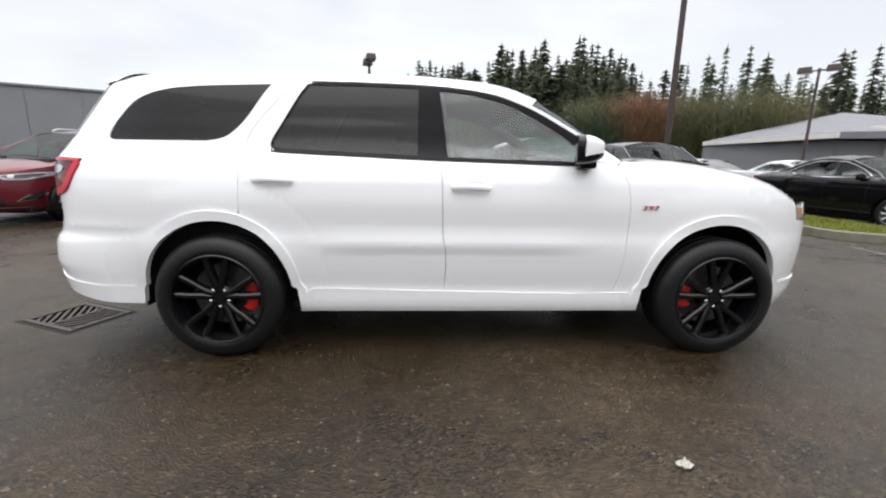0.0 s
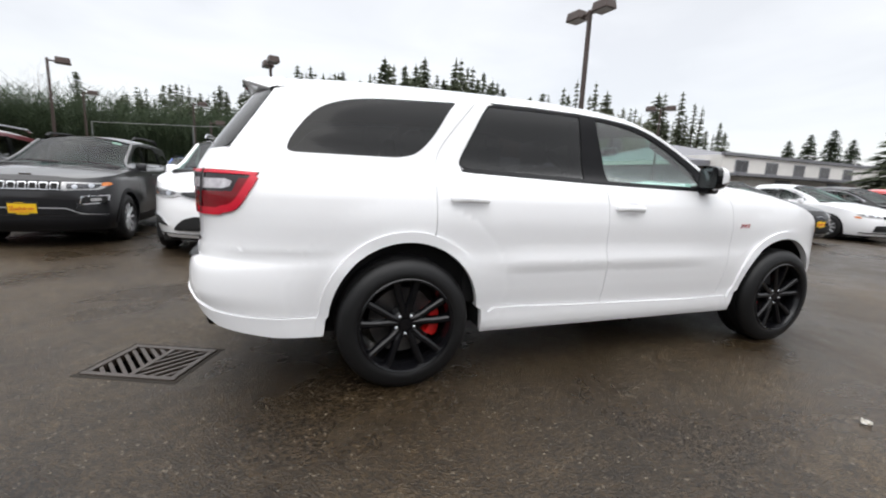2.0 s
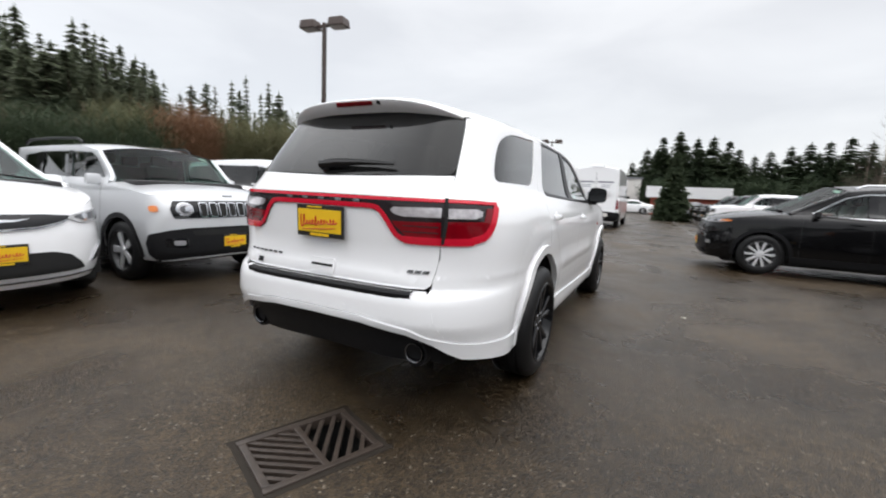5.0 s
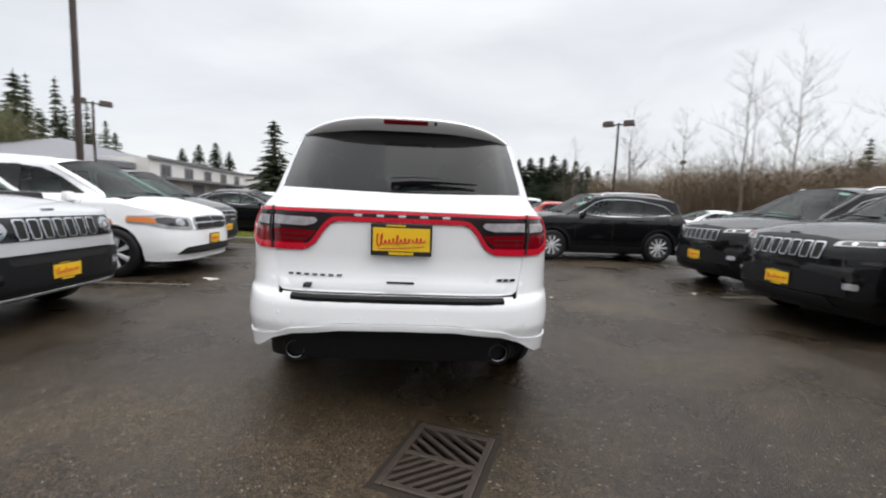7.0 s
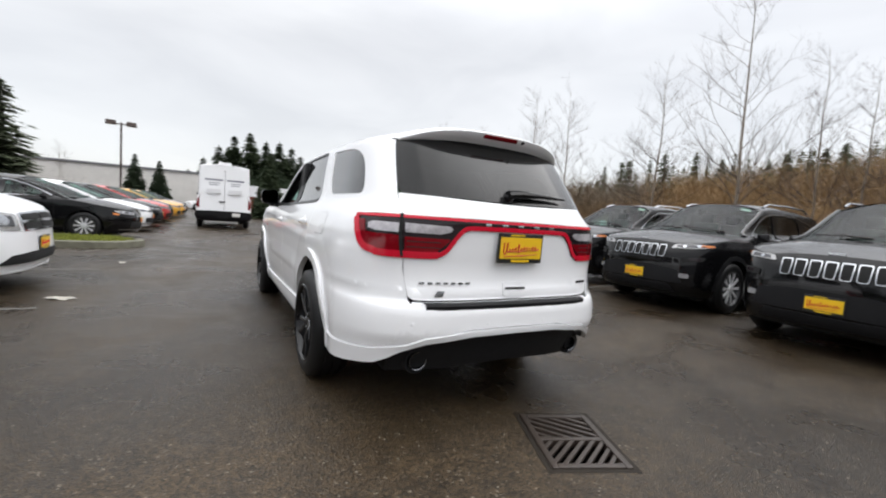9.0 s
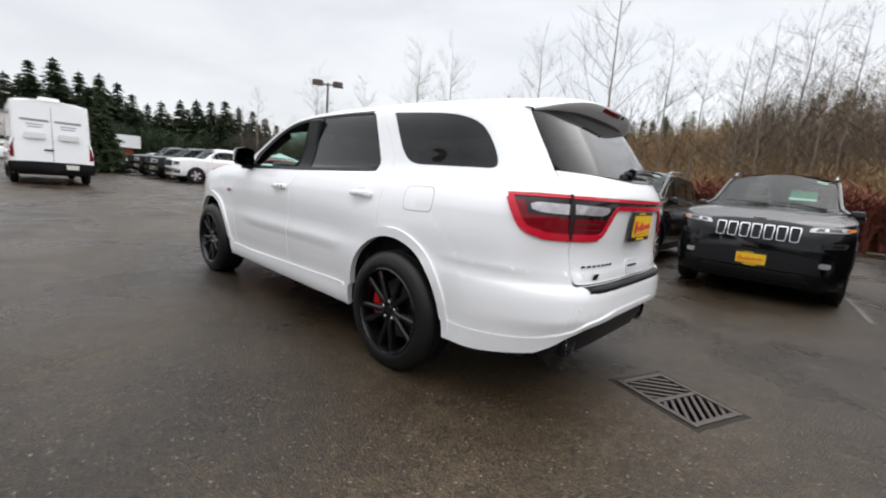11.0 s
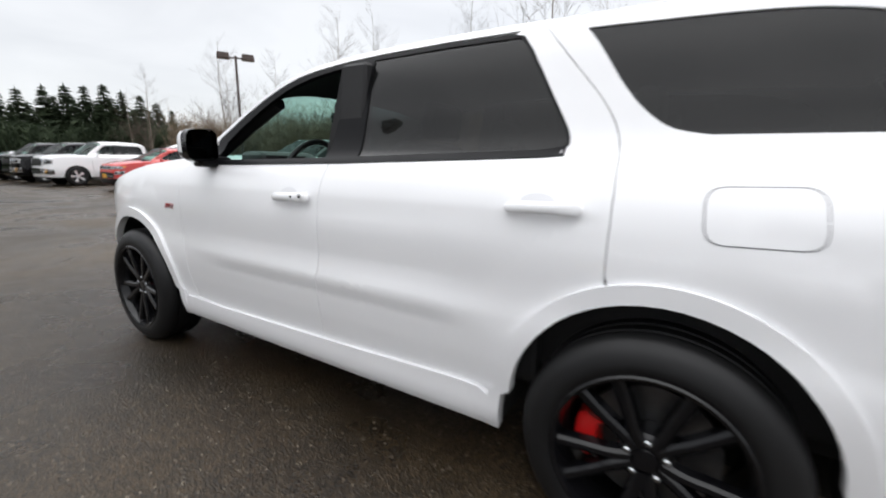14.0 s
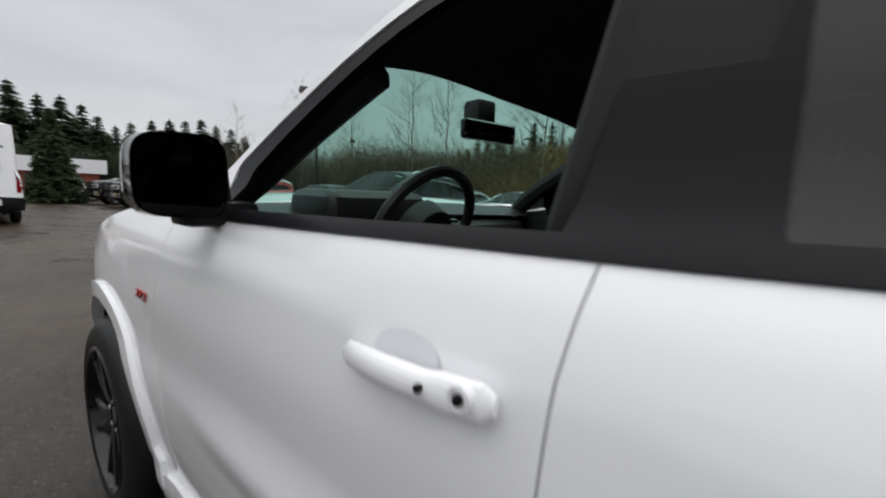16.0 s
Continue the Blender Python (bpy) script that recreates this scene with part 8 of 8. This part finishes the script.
def thicket(name, count, spot, low, high, mat, label, seed, slim=.035):
    """Leafless undergrowth: clumps of thin upright stems that fork into twigs."""
    rng = random.Random(seed)
    verts, faces = [], []
    def blade(p, q, w):
        d = Vector((q[1] - p[1], p[0] - q[0], 0))
        d = (d if d.length > .01 else Vector((rng.uniform(-1, 1), rng.uniform(-1, 1), 0))).normalized() * w
        a = rng.uniform(0, 3.14)
        d = Vector((math.cos(a), math.sin(a), 0)) * w
        i = len(verts)
        verts.extend([(p[0] + d.x, p[1] + d.y, p[2]), (p[0] - d.x, p[1] - d.y, p[2]), tuple(q)])
        faces.append((i, i + 1, i + 2))
    for _ in range(count):
        x, y = spot(rng)
        z, h = ground_height(x, y) - .05, rng.uniform(low, high)
        for _ in range(3):
            tx, ty = rng.uniform(-.22, .22) * h, rng.uniform(-.22, .22) * h
            tip = (x + tx, y + ty, z + h * rng.uniform(.7, 1))
            blade((x, y, z), tip, slim)
            for _ in range(7):
                f = rng.uniform(.25, .95)
                p = (x + tx * f, y + ty * f, z + (tip[2] - z) * f)
                ln = h * rng.uniform(.10, .28)
                a = rng.uniform(0, 6.28)
                blade(p, (p[0] + math.cos(a) * ln * .8, p[1] + math.sin(a) * ln * .8, p[2] + ln * rng.uniform(.1, .9)), slim * .7)
    return tagged(link_mesh(name, verts, faces, mat, smooth=False), label, "shrubs", kind="stuff")


def on_bank(lo, hi, x0=-34, x1=48):
    def spot(rng):
        x = rng.uniform(x0, x1)
        return x, -(rng.uniform(lo, hi) + .25 * x)
    return spot


thicket("bank_thicket", 15000, on_bank(18.5, 34), 1.4, 4.2, BRUSH, "brown leafless shrubs crowding the bank", 3, .011)
thicket("bank_thicket_upper", 8500, on_bank(32, 48, -34, 40), 2.8, 6.2, GREYBRUSH, "brown leafless saplings higher on the bank", 4, .014)
thicket("olive_undergrowth", 2400, on_bank(17.5, 30), .8, 2.4, SHRUB, "olive and brown undergrowth on the bank", 6, .05)
thicket("russet_hedge", 1300, lambda r: (r.uniform(-9.0, 1.2), -16.1 - r.uniform(0, .8)), 1.4, 2.35, RUSSET, "russet-leaved hedge behind the southern cars", 7, .045)
thicket("wood_edge", 9500, lambda r: (lambda a, d: (d * math.cos(a), d * math.sin(a)))(radians(r.uniform(64, 124)), r.uniform(45, 60)), 3.0, 8.2, HEDGE, "dark evergreen scrub at the edge of the woods", 12, .06)
thicket("wood_undergrowth", 4500, lambda r: (lambda a, d: (d * math.cos(a), d * math.sin(a)))(radians(r.uniform(47, 82)), r.uniform(50, 70)), 2.5, 8.5, GREYBRUSH, "grey-brown leafless undergrowth at the foot of the woods", 8, .05)
thicket("eastern_shrubs", 3200, lambda r: (lambda a, d: (d * math.cos(a), d * math.sin(a)))(radians(r.uniform(-52, -24.5)), r.uniform(44, 60)), 2.6, 6.6, GREYBRUSH, "pale brown leafless shrubs beside the firs", 9, .035)
thicket("olive_shrubs", 260, lambda r: (42.5 + r.uniform(-2.2, 2.2), 15.6 + r.uniform(-1.6, 1.2)), 1.0, 2.2, GRASS, "yellow-green shrubs under the lone fir", 14, .07)
thicket("eastern_scrub", 2600, lambda r: (lambda a, d: (-2 + d * math.cos(a), 1 + d * math.sin(a)))(radians(r.uniform(-25, 0)), r.uniform(57, 68)), 2.0, 5.5, HEDGE, "dark evergreen scrub between the eastern firs", 15, .09)
thicket("bank_saplings", 2600, lambda r: (r.uniform(-16, 1.5), r.uniform(-38, -25)), 5.0, 9.0, GREYBRUSH, "tall grey-brown leafless saplings on the bank", 16, .013)

thicket("hillside_brush", 5000, lambda r: (lambda a, d: (-3 + d * math.cos(a), 1 + d * math.sin(a)))(radians(r.uniform(-84, -56)), r.uniform(36, 50)), 2.6, 6.4, BRUSH, "brown leafless brush on the rising ground", 18, .017)
thicket("eastern_brush", 4200, lambda r: (lambda a, d: (-3 + d * math.cos(a), 1 + d * math.sin(a)))(radians(r.uniform(-58, -33)), r.uniform(34, 50)), 2.6, 6.4, GREYBRUSH, "grey-brown leafless brush on the rising ground", 21, .017)
thicket("brown_saplings", 3000, lambda r: (lambda a, d: (d * math.cos(a), d * math.sin(a)))(radians(r.uniform(46, 59)), r.uniform(50, 60)), 4.0, 8.6, SHRUB, "brown leafless saplings before the northern woods", 17, .024)
thicket("russet_saplings", 2600, lambda r: (lambda a, d: (d * math.cos(a), d * math.sin(a)))(radians(59 + 5.6 * r.betavariate(1.6, 1.6)), r.uniform(48, 54)), 4.0, 9.8, RUSTBROWN, "red-brown saplings before the northern woods", 19, .03)
thicket("olive_saplings", 1900, lambda r: (lambda a, d: (d * math.cos(a), d * math.sin(a)))(radians(r.choice((56.5, 53, 50, 47.5, 66.5, 69)) + r.gauss(0, .8)), r.uniform(48, 56)), 5.0, 10.0, OLIVE, "olive-green saplings before the northern woods", 20, .05)

# ---- drain, litter and lines on the asphalt ----
COLLAR = simple("damp_concrete", (0.018, 0.0138, 0.0098), 0.75, spec=0.25, vary=0.5, scale=9, bump=0.5)


def build_drain():
    c, ang = Vector((-2.928, -.237, 0)), radians(157.5)
    half_l, half_w = .268, .206
    ax, ay = Vector((math.cos(ang), math.sin(ang), 0)), Vector((-math.sin(ang), math.cos(ang), 0))
    z = ground_height(c.x, c.y)
    # an opening in the ground
    bm = bmesh.new()
    bm.from_mesh(GROUND.data)
    for n, d in ((ax, half_l), (-ax, half_l), (ay, half_w), (-ay, half_w)):
        near = [f for f in bm.faces if (f.calc_center_median() - c).length < 1.2]
        geom = set(near)
        for f in near:
            geom.update(f.verts)
            geom.update(f.edges)
        bmesh.ops.bisect_plane(bm, geom=list(geom), plane_co=c + n * d, plane_no=n, dist=1e-5)
    gone = [f for f in bm.faces if abs((f.calc_center_median() - c).dot(ax)) < half_l and abs((f.calc_center_median() - c).dot(ay)) < half_w]
    bmesh.ops.delete(bm, geom=gone, context="FACES")
    bm.to_mesh(GROUND.data)
    bm.free()
    m = Matrix.Translation((c.x, c.y, z)) @ Matrix.Rotation(ang, 4, "Z")
    dr = thing("storm_drain", "rusty cast-iron storm drain grate with slanted bars", "drain", m)
    own = bmesh.new()
    v = [own.verts.new((x, y, q)) for q in (.0, -.6) for x, y in ((-half_l, -half_w), (half_l, -half_w), (half_l, half_w), (-half_l, half_w))]
    for i in range(4):
        own.faces.new((v[i], v[(i + 1) % 4], v[4 + (i + 1) % 4], v[4 + i]))
    own.faces.new(v[4:])
    part("pit", own, DARKPIT, dr, "dark pit")
    own = bmesh.new()
    for sx, sy, px, py in ((2 * half_l + .02, .036, 0, half_w - .012), (2 * half_l + .02, .036, 0, -half_w + .012), (.036, 2 * half_w - .06, half_l - .012, 0), (.036, 2 * half_w - .06, -half_l + .012, 0)):
        part("frame_bar", box((sx, sy, .05), (px, py, -.014), .006), CASTIRON, dr, "rusty cast-iron frame")
    for sx, sy, px, py in ((2 * half_l + .09, .032, 0, half_w + .022), (2 * half_l + .09, .032, 0, -half_w - .022), (.032, 2 * half_w + .02, half_l + .022, 0), (.032, 2 * half_w + .02, -half_l - .022, 0)):
        part("collar", box((sx, sy, .05), (px, py, -.0225), .004), COLLAR, dr, "damp concrete collar")
    part("middle_bar", box((.034, 2 * half_w, .045), (0, 0, -.014), .006), CASTIRON, dr)
    own.free()
    for s in (1, -1):
        for k in range(-6, 12):
            # slanted bars, clipped to each half of the grate
            a = radians(-42 if s > 0 else 56)
            d = Vector((math.cos(a), math.sin(a), 0))
            x0 = s * (.02 + .068 * k)
            own = box((.9, .022, .018), (0, 0, -.005), .003)
            own.transform(Matrix.Translation((x0, 0, 0)) @ Matrix.Rotation(a + 0, 4, "Z"))
            lo, hi = (.012, half_l - .022) if s > 0 else (-half_l + .022, -.012)
            for co, no in (((lo, 0, 0), (-1, 0, 0)), ((hi, 0, 0), (1, 0, 0)), ((0, half_w - .02, 0), (0, 1, 0)), ((0, -half_w + .02, 0), (0, -1, 0))):
                bmesh.ops.bisect_plane(own, geom=own.verts[:] + own.edges[:] + own.faces[:], plane_co=co, plane_no=no, clear_outer=True)
            if len(own.faces) > 3:
                part("grate_bar", own, CASTIRON, dr)
            else:
                own.free()


build_drain()


def scrap(x, y, w, h, turn, label, seed):
    """A crumpled bit of paper on the ground."""
    rng = random.Random(seed)
    bm = bmesh.new()
    n = 4
    g = [[bm.verts.new((w * (i / n - .5) * rng.uniform(.85, 1.1), h * (j / n - .5) * rng.uniform(.85, 1.1), .006 + rng.uniform(0, .018))) for i in range(n + 1)] for j in range(n + 1)]
    for j in range(n):
        for i in range(n):
            bm.faces.new((g[j][i], g[j][i + 1], g[j + 1][i + 1], g[j + 1][i]))
    bmesh.ops.solidify(bm, geom=bm.faces[:], thickness=.0015)
    ob = part("paper_scrap", bm, PAPER)
    ob.matrix_basis = pose(x, y, ground_height(x, y), 0, 0, turn)
    tagged(ob, label, "litter", "paper scraps on the asphalt")


scrap(.74, -1.935, .062, .045, 20, "small cream paper scrap on the asphalt", 1)
scrap(1.34, 2.94, .24, .13, 60, "crumpled white paper sheet on the asphalt", 2)
scrap(4.28, 2.84, .20, .09, 15, "small white paper sheet on the asphalt", 6)
scrap(.95, -4.1, .10, .06, 10, "small cream paper scrap on the asphalt", 4)


def line_mark(x, y, ln, wd, turn, label, seed=0):
    """A worn painted line, broken into flakes along its edges."""
    rng = random.Random(seed)
    bm = bmesh.new()
    n = max(2, int(ln / .12))
    a, b = [], []
    for i in range(n + 1):
        t = ln * (i / n - .5)
        for lst, s in ((a, 1), (b, -1)):
            px, py = t, s * wd / 2 * rng.uniform(.6, 1.05)
            q = Vector((x, y, 0)) + Matrix.Rotation(radians(turn), 3, "Z") @ Vector((px, py, 0))
            lst.append(bm.verts.new((q.x, q.y, ground_height(q.x, q.y) + .005)))
    for i in range(n):
        bm.faces.new((a[i], a[i + 1], b[i + 1], b[i]))
    return tagged(part("painted_line", bm, STRIPE), label, "line", kind="structure")


line_mark(-1.12, -4.92, .95, .07, 52, "worn white parking line")
line_mark(.9, -5.6, 2.4, .08, 96, "worn white parking line", 2)
line_mark(-3.9, -4.6, 1.6, .08, 96, "worn white parking line", 3)
line_mark(24.0, -2.6, 26.0, .10, 2, "worn white line across the far lot", 4)
line_mark(6.2, 2.3, .8, .08, 80, "worn white parking line", 5)
line_mark(3.52, 4.3, 2.6, .09, 90, "worn white parking line", 6)
line_mark(.92, 4.3, 2.6, .09, 90, "worn white parking line", 7)


def pebbles():
    """Loose grit and small stones on the near asphalt."""
    rng = random.Random(21)
    verts, faces = [], []
    for _ in range(5200):
        a, d = rng.uniform(0, 6.283), rng.uniform(0, 1) ** .6 * 5.6
        x, y = -1.6 + d * math.cos(a) * 1.1, -.2 + d * math.sin(a)
        if abs(x) < 2.5 and abs(y) < .95:
            continue
        r = rng.uniform(.0025, .0065)
        z = ground_height(x, y) + r * .5
        k = len(verts)
        verts += [(x + r, y, z), (x, y + r * rng.uniform(.6, 1), z), (x - r * rng.uniform(.6, 1), y, z), (x, y - r, z), (x, y, z + r * rng.uniform(.5, 1))]
        faces += [(k, k + 1, k + 4), (k + 1, k + 2, k + 4), (k + 2, k + 3, k + 4), (k + 3, k, k + 4)]
    tagged(link_mesh("grit", verts, faces, GRIT, smooth=False), "pale grit and small stones scattered on the asphalt", "grit", kind="stuff")


GRIT = leafy("grit_stones", (0.05, 0.042, 0.034), (0.24, 0.21, 0.16))
pebbles()
